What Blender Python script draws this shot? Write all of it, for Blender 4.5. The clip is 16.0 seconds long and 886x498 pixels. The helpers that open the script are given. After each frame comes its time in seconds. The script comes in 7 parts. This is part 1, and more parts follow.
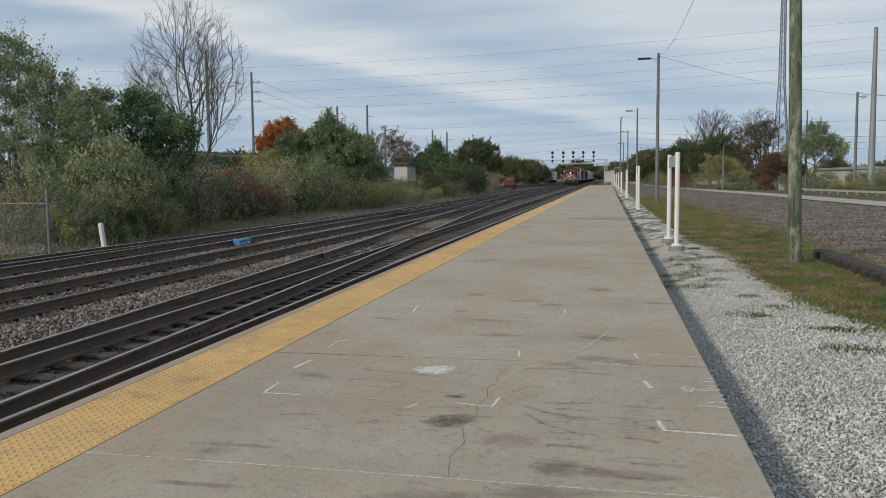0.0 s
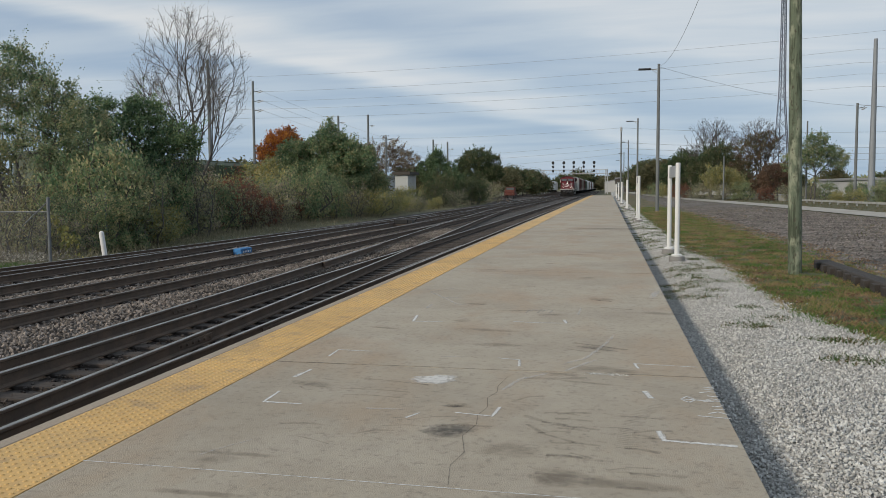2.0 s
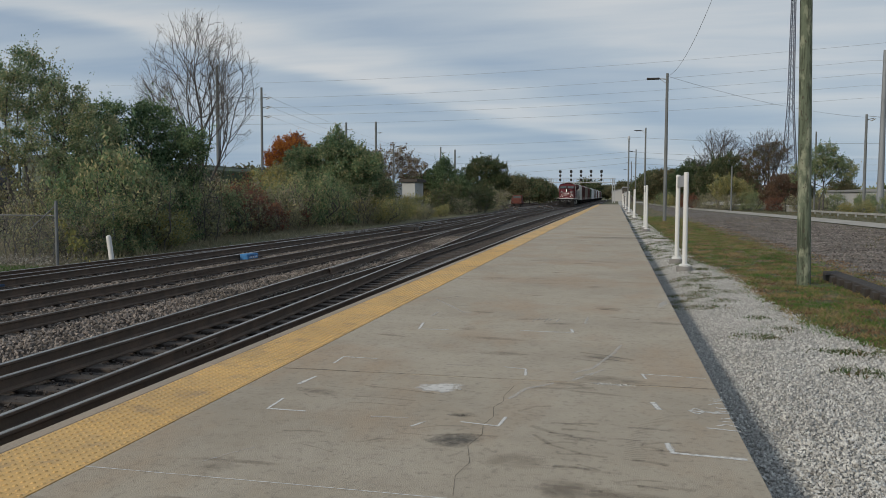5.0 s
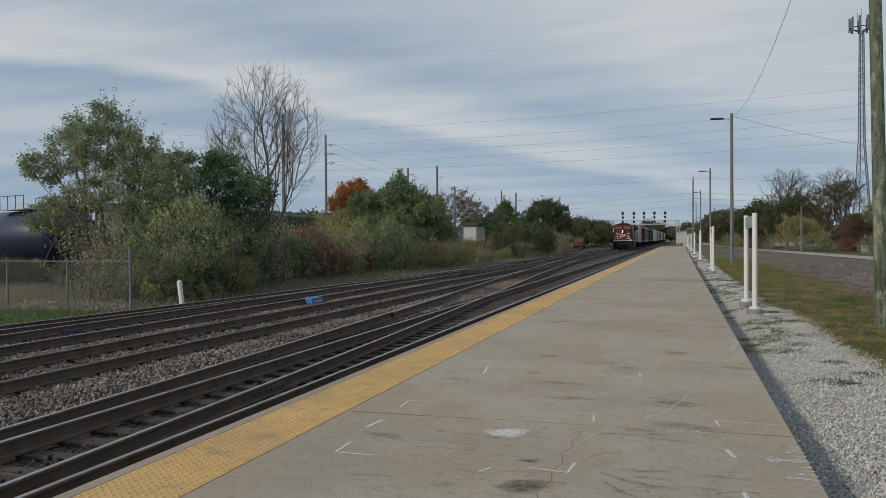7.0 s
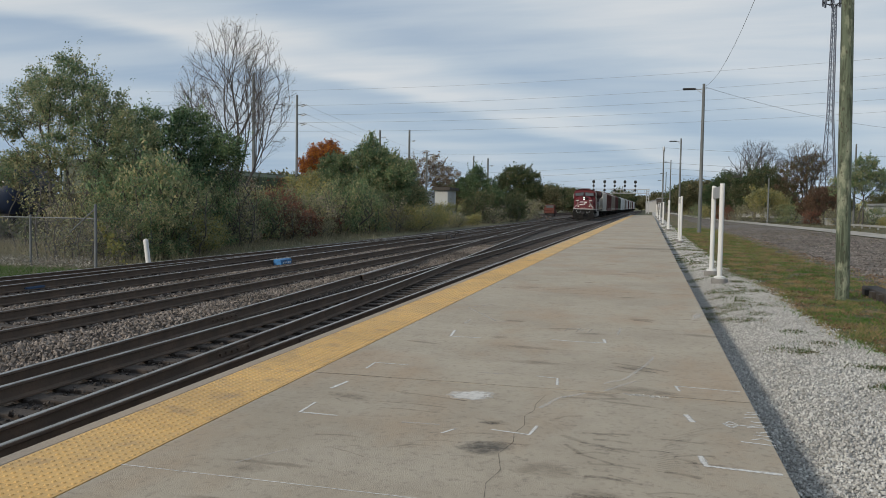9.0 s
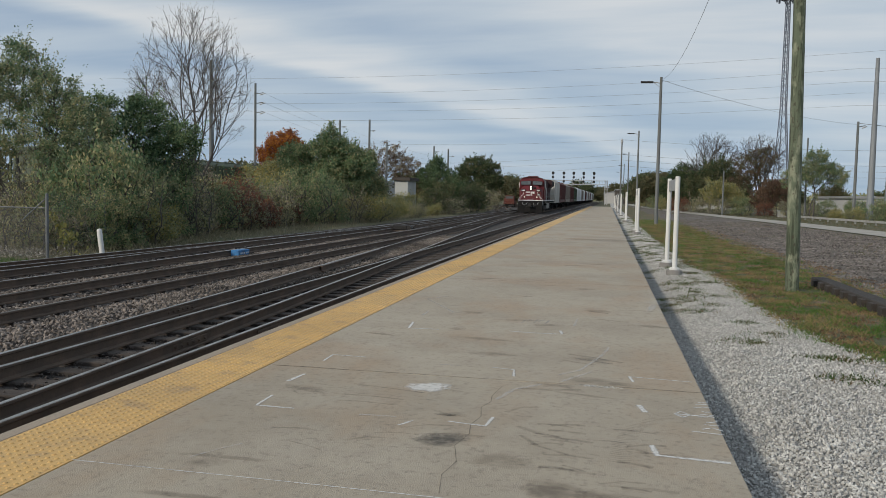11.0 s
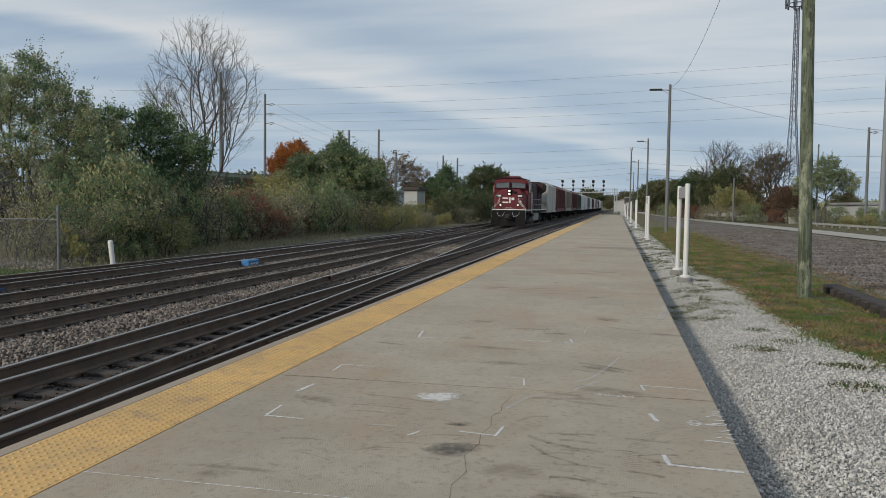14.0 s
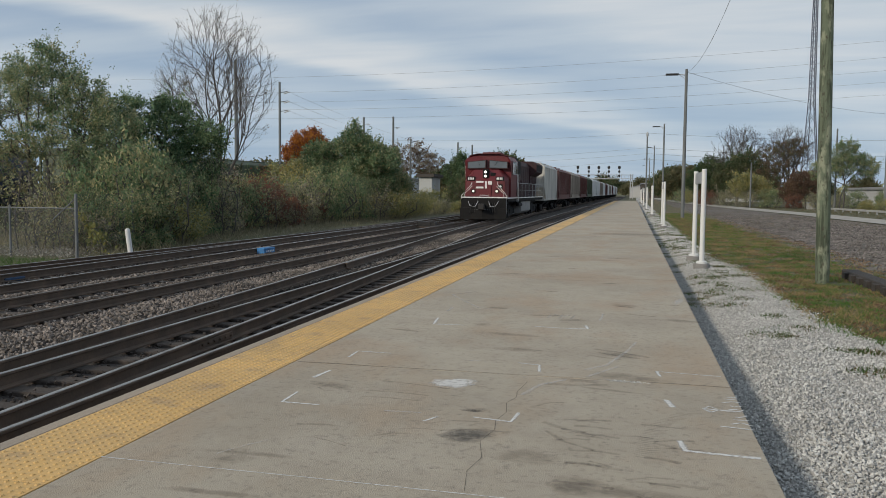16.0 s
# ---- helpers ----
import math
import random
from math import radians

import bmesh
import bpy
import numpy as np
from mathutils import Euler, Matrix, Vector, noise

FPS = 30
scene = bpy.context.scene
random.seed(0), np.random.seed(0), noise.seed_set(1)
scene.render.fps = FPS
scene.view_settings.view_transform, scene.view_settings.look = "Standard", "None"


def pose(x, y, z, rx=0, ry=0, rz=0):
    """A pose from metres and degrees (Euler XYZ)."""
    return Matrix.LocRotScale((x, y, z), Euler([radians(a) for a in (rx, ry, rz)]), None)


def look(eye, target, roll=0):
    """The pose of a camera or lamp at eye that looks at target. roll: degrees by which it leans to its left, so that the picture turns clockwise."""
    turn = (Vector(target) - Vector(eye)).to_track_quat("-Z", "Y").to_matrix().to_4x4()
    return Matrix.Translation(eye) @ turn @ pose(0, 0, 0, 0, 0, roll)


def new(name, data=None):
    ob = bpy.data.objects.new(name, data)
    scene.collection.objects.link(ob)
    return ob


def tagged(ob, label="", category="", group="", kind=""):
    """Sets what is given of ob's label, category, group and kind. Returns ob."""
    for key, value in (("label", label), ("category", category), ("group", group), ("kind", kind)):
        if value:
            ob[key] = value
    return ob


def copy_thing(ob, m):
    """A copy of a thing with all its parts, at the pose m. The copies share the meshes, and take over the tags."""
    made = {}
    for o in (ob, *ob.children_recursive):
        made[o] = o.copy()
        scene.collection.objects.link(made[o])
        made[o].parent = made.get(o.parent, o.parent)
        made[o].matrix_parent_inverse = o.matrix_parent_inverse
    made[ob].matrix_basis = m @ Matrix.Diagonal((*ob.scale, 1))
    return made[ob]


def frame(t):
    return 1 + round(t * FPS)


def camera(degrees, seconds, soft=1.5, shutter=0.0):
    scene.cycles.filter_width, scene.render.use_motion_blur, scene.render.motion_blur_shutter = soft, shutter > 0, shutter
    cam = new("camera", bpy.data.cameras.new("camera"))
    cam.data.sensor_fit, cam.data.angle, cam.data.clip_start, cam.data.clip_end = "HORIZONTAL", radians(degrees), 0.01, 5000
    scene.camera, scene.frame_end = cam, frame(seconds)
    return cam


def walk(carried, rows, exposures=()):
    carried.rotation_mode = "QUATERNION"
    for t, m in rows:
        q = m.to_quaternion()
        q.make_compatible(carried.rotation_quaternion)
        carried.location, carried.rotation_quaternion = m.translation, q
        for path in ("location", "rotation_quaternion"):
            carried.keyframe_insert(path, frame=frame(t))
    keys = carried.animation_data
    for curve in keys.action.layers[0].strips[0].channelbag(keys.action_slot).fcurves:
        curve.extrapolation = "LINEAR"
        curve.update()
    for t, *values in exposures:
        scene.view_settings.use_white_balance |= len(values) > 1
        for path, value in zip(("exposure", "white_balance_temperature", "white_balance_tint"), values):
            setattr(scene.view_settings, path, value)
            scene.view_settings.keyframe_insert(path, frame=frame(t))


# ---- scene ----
cam = camera(57.06, 16.0, soft=0.4)


# ---------------------------------------------------------------- camera path
PATH = [
    (0, 0.002, -0.027, 1.621, 85.081, 0.577, 11.478),
    (0.5, 0.004, -0.028, 1.622, 85.252, 0.570, 11.491),
    (1, 0.001, -0.027, 1.621, 85.466, 0.509, 11.563),
    (1.5, 0.006, -0.037, 1.621, 85.661, 0.498, 11.630),
    (2, 0.003, -0.037, 1.621, 85.750, 0.385, 11.519),
    (2.5, 0.002, -0.031, 1.617, 85.940, 0.125, 11.493),
    (3, 0.001, -0.015, 1.614, 85.833, -0.038, 11.528),
    (3.5, -0.001, -0.031, 1.618, 85.812, -0.117, 11.575),
    (5.8, -0.038, 0.028, 1.615, 87.555, 0.229, 12.618),
    (6, -0.051, 0.006, 1.627, 88.265, 0.457, 12.926),
    (6.5, -0.066, 0.007, 1.615, 89.205, 0.511, 14.652),
    (7, -0.042, -0.020, 1.618, 89.338, 0.354, 16.293),
    (7.5, -0.031, -0.014, 1.609, 88.906, -0.208, 16.323),
    (8, -0.029, -0.004, 1.619, 88.376, -0.519, 15.568),
    (8.5, -0.034, 0.003, 1.612, 87.642, -0.696, 14.803),
    (9, -0.022, -0.007, 1.607, 86.855, -0.884, 14.277),
    (9.5, -0.023, -0.030, 1.611, 86.180, -1.239, 13.541),
    (12, 0.017, -0.003, 1.633, 86.400, -0.938, 10.934),
    (12.5, -0.005, 0.010, 1.628, 86.587, -1.071, 11.027),
    (13, -0.003, 0.001, 1.628, 86.835, -1.054, 11.579),
    (13.5, -0.001, -0.002, 1.631, 86.946, -0.926, 11.893),
    (14, 0.007, -0.001, 1.624, 86.858, -0.785, 12.157),
    (14.5, 0.006, 0.016, 1.612, 86.503, -0.763, 12.421),
    (15, 0.003, 0.006, 1.614, 86.121, -0.691, 12.643),
    (15.5, 0.007, 0.015, 1.618, 85.919, -0.567, 12.911),
    (16, 0.008, 0.007, 1.619, 85.938, -0.495, 13.201),
]
walk(cam, [(t, pose(x, y, z, a, b, c)) for t, x, y, z, a, b, c in PATH],
     exposures=[(0, 0.01), (3.5, 0.0), (6.0, -0.31), (7.0, -0.24), (8.5, -0.06), (9.5, -0.01), (12.0, -0.09), (16.0, -0.06)])

# ---------------------------------------------------------------- sky and sun
SUN_AZ, SUN_EL = 218.0, 24.0      # compass-like: degrees clockwise from +y, height above the horizon
world = bpy.data.worlds.new("overcast_sky")
scene.world = world
world.use_nodes = True
wn, wl = world.node_tree.nodes, world.node_tree.links
wn.clear()


def build_world():
    out = wn.new("ShaderNodeOutputWorld")
    bg = wn.new("ShaderNodeBackground")
    sky = wn.new("ShaderNodeTexSky")
    sky.sky_type = "NISHITA"
    sky.sun_disc = False
    sky.sun_elevation = radians(SUN_EL)
    sky.sun_rotation = radians(SUN_AZ)
    dim = wn.new("ShaderNodeVectorMath")
    dim.operation = "SCALE"
    dim.inputs["Scale"].default_value = 0.10
    wl.new(sky.outputs[0], dim.inputs[0])
    tc = wn.new("ShaderNodeTexCoord")
    sep = wn.new("ShaderNodeSeparateXYZ")
    wl.new(tc.outputs["Generated"], sep.inputs[0])

    def math_node(op, a, b):
        n = wn.new("ShaderNodeMath")
        n.operation = op
        for i, v in enumerate((a, b)):
            if isinstance(v, (int, float)):
                n.inputs[i].default_value = v
            else:
                wl.new(v, n.inputs[i])
        return n.outputs[0]

    up = math_node("MAXIMUM", sep.outputs["Z"], 0.0)
    den = math_node("ADD", up, 0.10)
    u = math_node("DIVIDE", sep.outputs["X"], den)
    v = math_node("DIVIDE", sep.outputs["Y"], den)
    comb = wn.new("ShaderNodeCombineXYZ")
    wl.new(u, comb.inputs[0])
    wl.new(v, comb.inputs[1])

    def layer(rot, scale, nscale, detail, seed):
        mp = wn.new("ShaderNodeMapping")
        mp.inputs["Rotation"].default_value = (0, 0, radians(rot))
        mp.inputs["Scale"].default_value = scale
        mp.inputs["Location"].default_value = (seed, seed * 0.7, 0)
        wl.new(comb.outputs[0], mp.inputs[0])
        nz = wn.new("ShaderNodeTexNoise")
        nz.inputs["Scale"].default_value = nscale
        nz.inputs["Detail"].default_value = detail
        nz.inputs["Roughness"].default_value = 0.52
        nz.inputs["Distortion"].default_value = 0.25
        wl.new(mp.outputs[0], nz.inputs["Vector"])
        return nz.outputs["Fac"]

    # cloud bands: brightness by the distance across the bands, bent and torn by noise
    warp = layer(CLOUD_TURN, (0.45, 1.0, 1), 0.9, 5.0, CLOUD_SEED)
    fine = layer(CLOUD_TURN - 6, (0.30, 1.0, 1), 2.4, 7.0, 3.1)
    across = math_node("SUBTRACT", math_node("MULTIPLY", u, 0.866), math_node("MULTIPLY", v, 0.5))
    bent = math_node("ADD", across, math_node("MULTIPLY", math_node("SUBTRACT", warp, 0.5), 1.15))
    place = math_node("DIVIDE", math_node("ADD", bent, 6.0), 6.0)
    bands = wn.new("ShaderNodeValToRGB")
    bands.color_ramp.interpolation = "EASE"
    be = bands.color_ramp.elements
    be[0].position, be[0].color = 0.0, (0.5, 0.5, 0.5, 1)
    be[1].position, be[1].color = 1.0, (0.52, 0.52, 0.52, 1)
    for ps, va in ((0.17, 0.62), (0.30, 0.74), (0.39, 0.54), (0.435, 0.47), (0.482, 0.92), (0.522, 0.82), (0.60, 0.50), (0.66, 0.58), (0.76, 0.80), (0.88, 0.76)):
        e = be.new(ps)
        e.color = (va, va, va, 1)
    wl.new(place, bands.inputs[0])
    mix = math_node("ADD", bands.outputs[0], math_node("MULTIPLY", math_node("SUBTRACT", fine, 0.5), 0.75))
    ramp = wn.new("ShaderNodeValToRGB")
    el = ramp.color_ramp.elements
    el[0].position, el[0].color = 0.05, (0.31, 0.405, 0.55, 1)
    el[1].position, el[1].color = 0.98, (0.82, 0.825, 0.82, 1)
    e = el.new(0.40)
    e.color = (0.395, 0.495, 0.625, 1)
    e = el.new(0.68)
    e.color = (0.565, 0.64, 0.715, 1)
    wl.new(mix, ramp.inputs[0])
    # pale blue rim along the horizon
    rim = wn.new("ShaderNodeValToRGB")
    rim.color_ramp.elements[0].position, rim.color_ramp.elements[0].color = 0.0, (0.62, 0.62, 0.62, 1)
    rim.color_ramp.elements[1].position, rim.color_ramp.elements[1].color = 0.20, (0, 0, 0, 1)
    wl.new(up, rim.inputs[0])
    m1 = wn.new("ShaderNodeMixRGB")
    wl.new(rim.outputs[0], m1.inputs["Fac"])
    wl.new(ramp.outputs[0], m1.inputs["Color1"])
    m1.inputs["Color2"].default_value = (0.335, 0.49, 0.68, 1)
    m2 = wn.new("ShaderNodeMixRGB")
    m2.inputs["Fac"].default_value = 0.9
    wl.new(dim.outputs[0], m2.inputs["Color1"])
    wl.new(m1.outputs[0], m2.inputs["Color2"])
    wl.new(m2.outputs[0], bg.inputs["Color"])
    bg.inputs["Strength"].default_value = SKY_STRENGTH
    wl.new(bg.outputs[0], out.inputs[0])


CLOUD_TURN, CLOUD_SEED, SKY_STRENGTH = 62.0, 1.7, 0.95
build_world()
sun_data = bpy.data.lights.new("sun", "SUN")
sun_data.energy, sun_data.angle, sun_data.color = 2.45, radians(7), (1.0, 0.91, 0.77)
sun = new("sun", sun_data)
saz, sel = radians(SUN_AZ), radians(SUN_EL)
sun_from = Vector((math.sin(saz) * math.cos(sel), math.cos(saz) * math.cos(sel), math.sin(sel)))
sun.matrix_basis = look(sun_from * 50, (0, 0, 0))


# ---------------------------------------------------------------- materials
def material(name, base, rough=0.8, metal=0.0, vary=(), bump=0.0, bump_scale=40.0, island=0.0, random_ob=0.0, stain=None, emit=0.0):
    """base colour; vary: (scale, colour, amount) layers of noise; island/random_ob: brightness change per piece."""
    m = bpy.data.materials.new(name)
    m.use_nodes = True
    nt = m.node_tree
    b = nt.nodes["Principled BSDF"]
    b.inputs["Roughness"].default_value = rough
    b.inputs["Metallic"].default_value = metal
    tc = nt.nodes.new("ShaderNodeTexCoord")
    pos = nt.nodes.new("ShaderNodeNewGeometry").outputs["Position"]
    space = tc.outputs["Object"] if random_ob < 0 else pos
    col = nt.nodes.new("ShaderNodeRGB")
    col.outputs[0].default_value = (*base, 1)
    cur = col.outputs[0]
    for i, (scale, c2, amount, lo, hi) in enumerate(vary):
        nz = nt.nodes.new("ShaderNodeTexNoise")
        sc = scale if isinstance(scale, tuple) else (scale, scale, scale)
        mp = nt.nodes.new("ShaderNodeMapping")
        mp.inputs["Scale"].default_value = sc
        mp.inputs["Location"].default_value = (i * 3.7, i * 1.3, i * 7.1)
        nt.links.new(space, mp.inputs[0])
        nt.links.new(mp.outputs[0], nz.inputs["Vector"])
        nz.inputs["Scale"].default_value = 1.0
        nz.inputs["Detail"].default_value = 5.0
        nz.inputs["Roughness"].default_value = 0.6
        mr = nt.nodes.new("ShaderNodeMapRange")
        mr.inputs["From Min"].default_value, mr.inputs["From Max"].default_value = lo, hi
        mr.inputs["To Max"].default_value = amount
        nt.links.new(nz.outputs["Fac"], mr.inputs["Value"])
        mx = nt.nodes.new("ShaderNodeMixRGB")
        mx.inputs["Color2"].default_value = (*c2, 1)
        nt.links.new(mr.outputs[0], mx.inputs["Fac"])
        nt.links.new(cur, mx.inputs["Color1"])
        cur = mx.outputs[0]
    if island or random_ob:
        src = nt.nodes.new("ShaderNodeNewGeometry").outputs["Random Per Island"] if island else nt.nodes.new("ShaderNodeObjectInfo").outputs["Random"]
        amt = island or abs(random_ob)
        mr = nt.nodes.new("ShaderNodeMapRange")
        mr.inputs["To Min"].default_value, mr.inputs["To Max"].default_value = 1 - amt, 1 + amt
        nt.links.new(src, mr.inputs["Value"])
        vm = nt.nodes.new("ShaderNodeVectorMath")
        vm.operation = "SCALE"
        nt.links.new(cur, vm.inputs[0])
        nt.links.new(mr.outputs[0], vm.inputs["Scale"])
        cur = vm.outputs[0]
    nt.links.new(cur, b.inputs["Base Color"])
    if bump:
        nz = nt.nodes.new("ShaderNodeTexNoise")
        nz.inputs["Scale"].default_value = bump_scale
        nz.inputs["Detail"].default_value = 4
        nt.links.new(space, nz.inputs["Vector"])
        bp = nt.nodes.new("ShaderNodeBump")
        bp.inputs["Strength"].default_value = bump
        bp.inputs["Distance"].default_value = 0.02
        nt.links.new(nz.outputs["Fac"], bp.inputs["Height"])
        nt.links.new(bp.outputs[0], b.inputs["Normal"])
    if emit:
        b.inputs["Emission Color"].default_value = (*base, 1)
        b.inputs["Emission Strength"].default_value = emit
    return m


def pebble_material(name, c_dark, c_mid, c_light, scale, bump=1.0, tint=None):
    """A bed of small stones: cells with their own tone and dark gaps between them."""
    m = bpy.data.materials.new(name)
    m.use_nodes = True
    nt = m.node_tree
    b = nt.nodes["Principled BSDF"]
    b.inputs["Roughness"].default_value = 0.9
    pos = nt.nodes.new("ShaderNodeNewGeometry").outputs["Position"]
    vo = nt.nodes.new("ShaderNodeTexVoronoi")
    vo.inputs["Scale"].default_value = scale
    nt.links.new(pos, vo.inputs["Vector"])
    ramp = nt.nodes.new("ShaderNodeValToRGB")
    el = ramp.color_ramp.elements
    el[0].position, el[0].color = 0.0, (*c_dark, 1)
    el[1].position, el[1].color = 1.0, (*c_light, 1)
    e = el.new(0.5)
    e.color = (*c_mid, 1)
    sp = nt.nodes.new("ShaderNodeSeparateColor")
    nt.links.new(vo.outputs["Color"], sp.inputs[0])
    nt.links.new(sp.outputs[0], ramp.inputs[0])
    cur = ramp.outputs[0]
    if tint:
        nz = nt.nodes.new("ShaderNodeTexNoise")
        nz.inputs["Scale"].default_value = tint[1]
        nz.inputs["Detail"].default_value = 6
        nt.links.new(pos, nz.inputs["Vector"])
        mr = nt.nodes.new("ShaderNodeMapRange")
        mr.inputs["From Min"].default_value, mr.inputs["From Max"].default_value = 0.42, 0.66
        mr.inputs["To Max"].default_value = tint[2]
        nt.links.new(nz.outputs["Fac"], mr.inputs["Value"])
        mx = nt.nodes.new("ShaderNodeMixRGB")
        mx.inputs["Color2"].default_value = (*tint[0], 1)
        nt.links.new(mr.outputs[0], mx.inputs["Fac"])
        nt.links.new(cur, mx.inputs["Color1"])
        cur = mx.outputs[0]
    nt.links.new(cur, b.inputs["Base Color"])
    bp = nt.nodes.new("ShaderNodeBump")
    bp.invert = True
    bp.inputs["Strength"].default_value = bump
    bp.inputs["Distance"].default_value = 0.03
    nt.links.new(vo.outputs["Distance"], bp.inputs["Height"])
    nt.links.new(bp.outputs[0], b.inputs["Normal"])
    return m


def leaf_material(name, c1, c2, c3, patch=0.55, gain=1.6):
    """Leaves whose colour runs over three tones from leaf to leaf, a little light passing through."""
    m = bpy.data.materials.new(name)
    m.use_nodes = True
    nt = m.node_tree
    b = nt.nodes["Principled BSDF"]
    b.inputs["Roughness"].default_value = 0.7
    b.inputs["Specular IOR Level"].default_value = 0.25
    g = nt.nodes.new("ShaderNodeNewGeometry")
    ramp = nt.nodes.new("ShaderNodeValToRGB")
    el = ramp.color_ramp.elements
    el[0].position, el[0].color = 0.0, (*c1, 1)
    el[1].position, el[1].color = 1.0, (*c3, 1)
    e = el.new(0.55)
    e.color = (*c2, 1)
    nz = nt.nodes.new("ShaderNodeTexNoise")
    nz.inputs["Scale"].default_value = patch
    nt.links.new(g.outputs["Position"], nz.inputs["Vector"])
    ad = nt.nodes.new("ShaderNodeMath")
    ad.operation = "MULTIPLY_ADD"
    nt.links.new(nz.outputs["Fac"], ad.inputs[0])
    ad.inputs[1].default_value = gain
    ad.inputs[2].default_value = -gain / 2
    ad2 = nt.nodes.new("ShaderNodeMath")
    ad2.operation = "ADD"
    ad2.use_clamp = True
    nt.links.new(ad.outputs[0], ad2.inputs[0])
    nt.links.new(g.outputs["Random Per Island"], ad2.inputs[1])
    nt.links.new(ad2.outputs[0], ramp.inputs[0])
    nt.links.new(ramp.outputs[0], b.inputs["Base Color"])
    tl = nt.nodes.new("ShaderNodeBsdfTranslucent")
    nt.links.new(ramp.outputs[0], tl.inputs["Color"])
    mx = nt.nodes.new("ShaderNodeMixShader")
    mx.inputs["Fac"].default_value = 0.45
    nt.links.new(b.outputs[0], mx.inputs[1])
    nt.links.new(tl.outputs[0], mx.inputs[2])
    nt.links.new(mx.outputs[0], nt.nodes["Material Output"].inputs["Surface"])
    return m


def mask_material(name, base, amount, scale=30.0, lo=0.35, hi=0.6, rough=0.9):
    """A thin worn film (chalk, paint, oil) that breaks up at its rim, by the 'film' attribute and noise."""
    m = bpy.data.materials.new(name)
    m.use_nodes = True
    nt = m.node_tree
    b = nt.nodes["Principled BSDF"]
    b.inputs["Base Color"].default_value = (*base, 1)
    b.inputs["Roughness"].default_value = rough
    pos = nt.nodes.new("ShaderNodeNewGeometry").outputs["Position"]
    nz = nt.nodes.new("ShaderNodeTexNoise")
    nz.inputs["Scale"].default_value = scale
    nz.inputs["Detail"].default_value = 6
    nz.inputs["Roughness"].default_value = 0.7
    nt.links.new(pos, nz.inputs["Vector"])
    at = nt.nodes.new("ShaderNodeAttribute")
    at.attribute_name = "film"
    mul = nt.nodes.new("ShaderNodeMath")
    mul.operation = "MULTIPLY"
    nt.links.new(nz.outputs["Fac"], mul.inputs[0])
    nt.links.new(at.outputs["Fac"], mul.inputs[1])
    mr = nt.nodes.new("ShaderNodeMapRange")
    mr.inputs["From Min"].default_value, mr.inputs["From Max"].default_value = lo, hi
    mr.inputs["To Max"].default_value = amount
    nt.links.new(mul.outputs[0], mr.inputs["Value"])
    nt.links.new(mr.outputs[0], b.inputs["Alpha"])
    return m


CONCRETE = material("platform_concrete", (0.392, 0.334, 0.252), 0.74, vary=[
    (0.45, (0.275, 0.225, 0.163), 0.65, 0.42, 0.66), (0.9, (0.42, 0.366, 0.29), 0.6, 0.48, 0.70), ((0.9, 0.5, 1), (0.36, 0.262, 0.170), 0.75, 0.49, 0.66), ((0.5, 3.5, 1), (0.26, 0.21, 0.155), 0.10, 0.53, 0.72), (4.0, (0.25, 0.202, 0.15), 0.35, 0.5, 0.75),
    (22.0, (0.15, 0.123, 0.096), 0.65, 0.53, 0.74), (110.0, (0.52, 0.46, 0.38), 0.45, 0.52, 0.78)], bump=0.3, bump_scale=120, random_ob=0.04)
CONCRETE_EDGE = material("edge_concrete", (0.34, 0.275, 0.205), 0.9, vary=[(1.5, (0.26, 0.22, 0.18), 0.7, 0.4, 0.7), (30.0, (0.2, 0.18, 0.15), 0.5, 0.5, 0.8)], bump=0.3, random_ob=0.06)
FOOTING_GREY = material("grey_footing", (0.25, 0.24, 0.225), 0.9, vary=[(5.0, (0.16, 0.152, 0.14), 0.6, 0.42, 0.7), (40.0, (0.13, 0.125, 0.115), 0.5, 0.5, 0.8)], bump=0.3)
FENCE_GREY = material("old_fence_steel", (0.16, 0.172, 0.18), 0.6, 0.3, vary=[(4.0, (0.10, 0.10, 0.10), 0.6, 0.4, 0.7)])
# under-slab concrete, darkened to carry the shade below the platform's rim
CONCRETE_DARK = material("shade_dark_concrete", (0.13, 0.11, 0.09), 0.95, vary=[(2.0, (0.05, 0.045, 0.04), 0.8, 0.35, 0.7)], bump=0.4)
TACTILE = material("yellow_tactile", (0.60, 0.37, 0.13), 0.72, vary=[(1.1, (0.46, 0.30, 0.125), 0.8, 0.42, 0.66), (3.0, (0.30, 0.215, 0.13), 0.7, 0.54, 0.70), (9.0, (0.34, 0.23, 0.12), 0.6, 0.52, 0.75), (60.0, (0.70, 0.49, 0.24), 0.5, 0.5, 0.8)], bump=0.15, random_ob=0.06)
RAIL_STEEL = material("rail_rust_steel", (0.092, 0.067, 0.050), 0.88, 0.0, vary=[(3.0, (0.165, 0.108, 0.074), 0.7, 0.4, 0.7), (40.0, (0.060, 0.045, 0.036), 0.6, 0.5, 0.75)], bump=0.2)
RAIL_HEAD = material("rail_polished_head", (0.44, 0.43, 0.415), 0.38, 0.85, vary=[(2.0, (0.24, 0.22, 0.20), 0.75, 0.44, 0.66)])
RAIL_HEAD_DULL = material("rail_dull_head", (0.21, 0.19, 0.172), 0.46, 0.6, vary=[(1.0, (0.11, 0.092, 0.08), 0.7, 0.42, 0.66)])
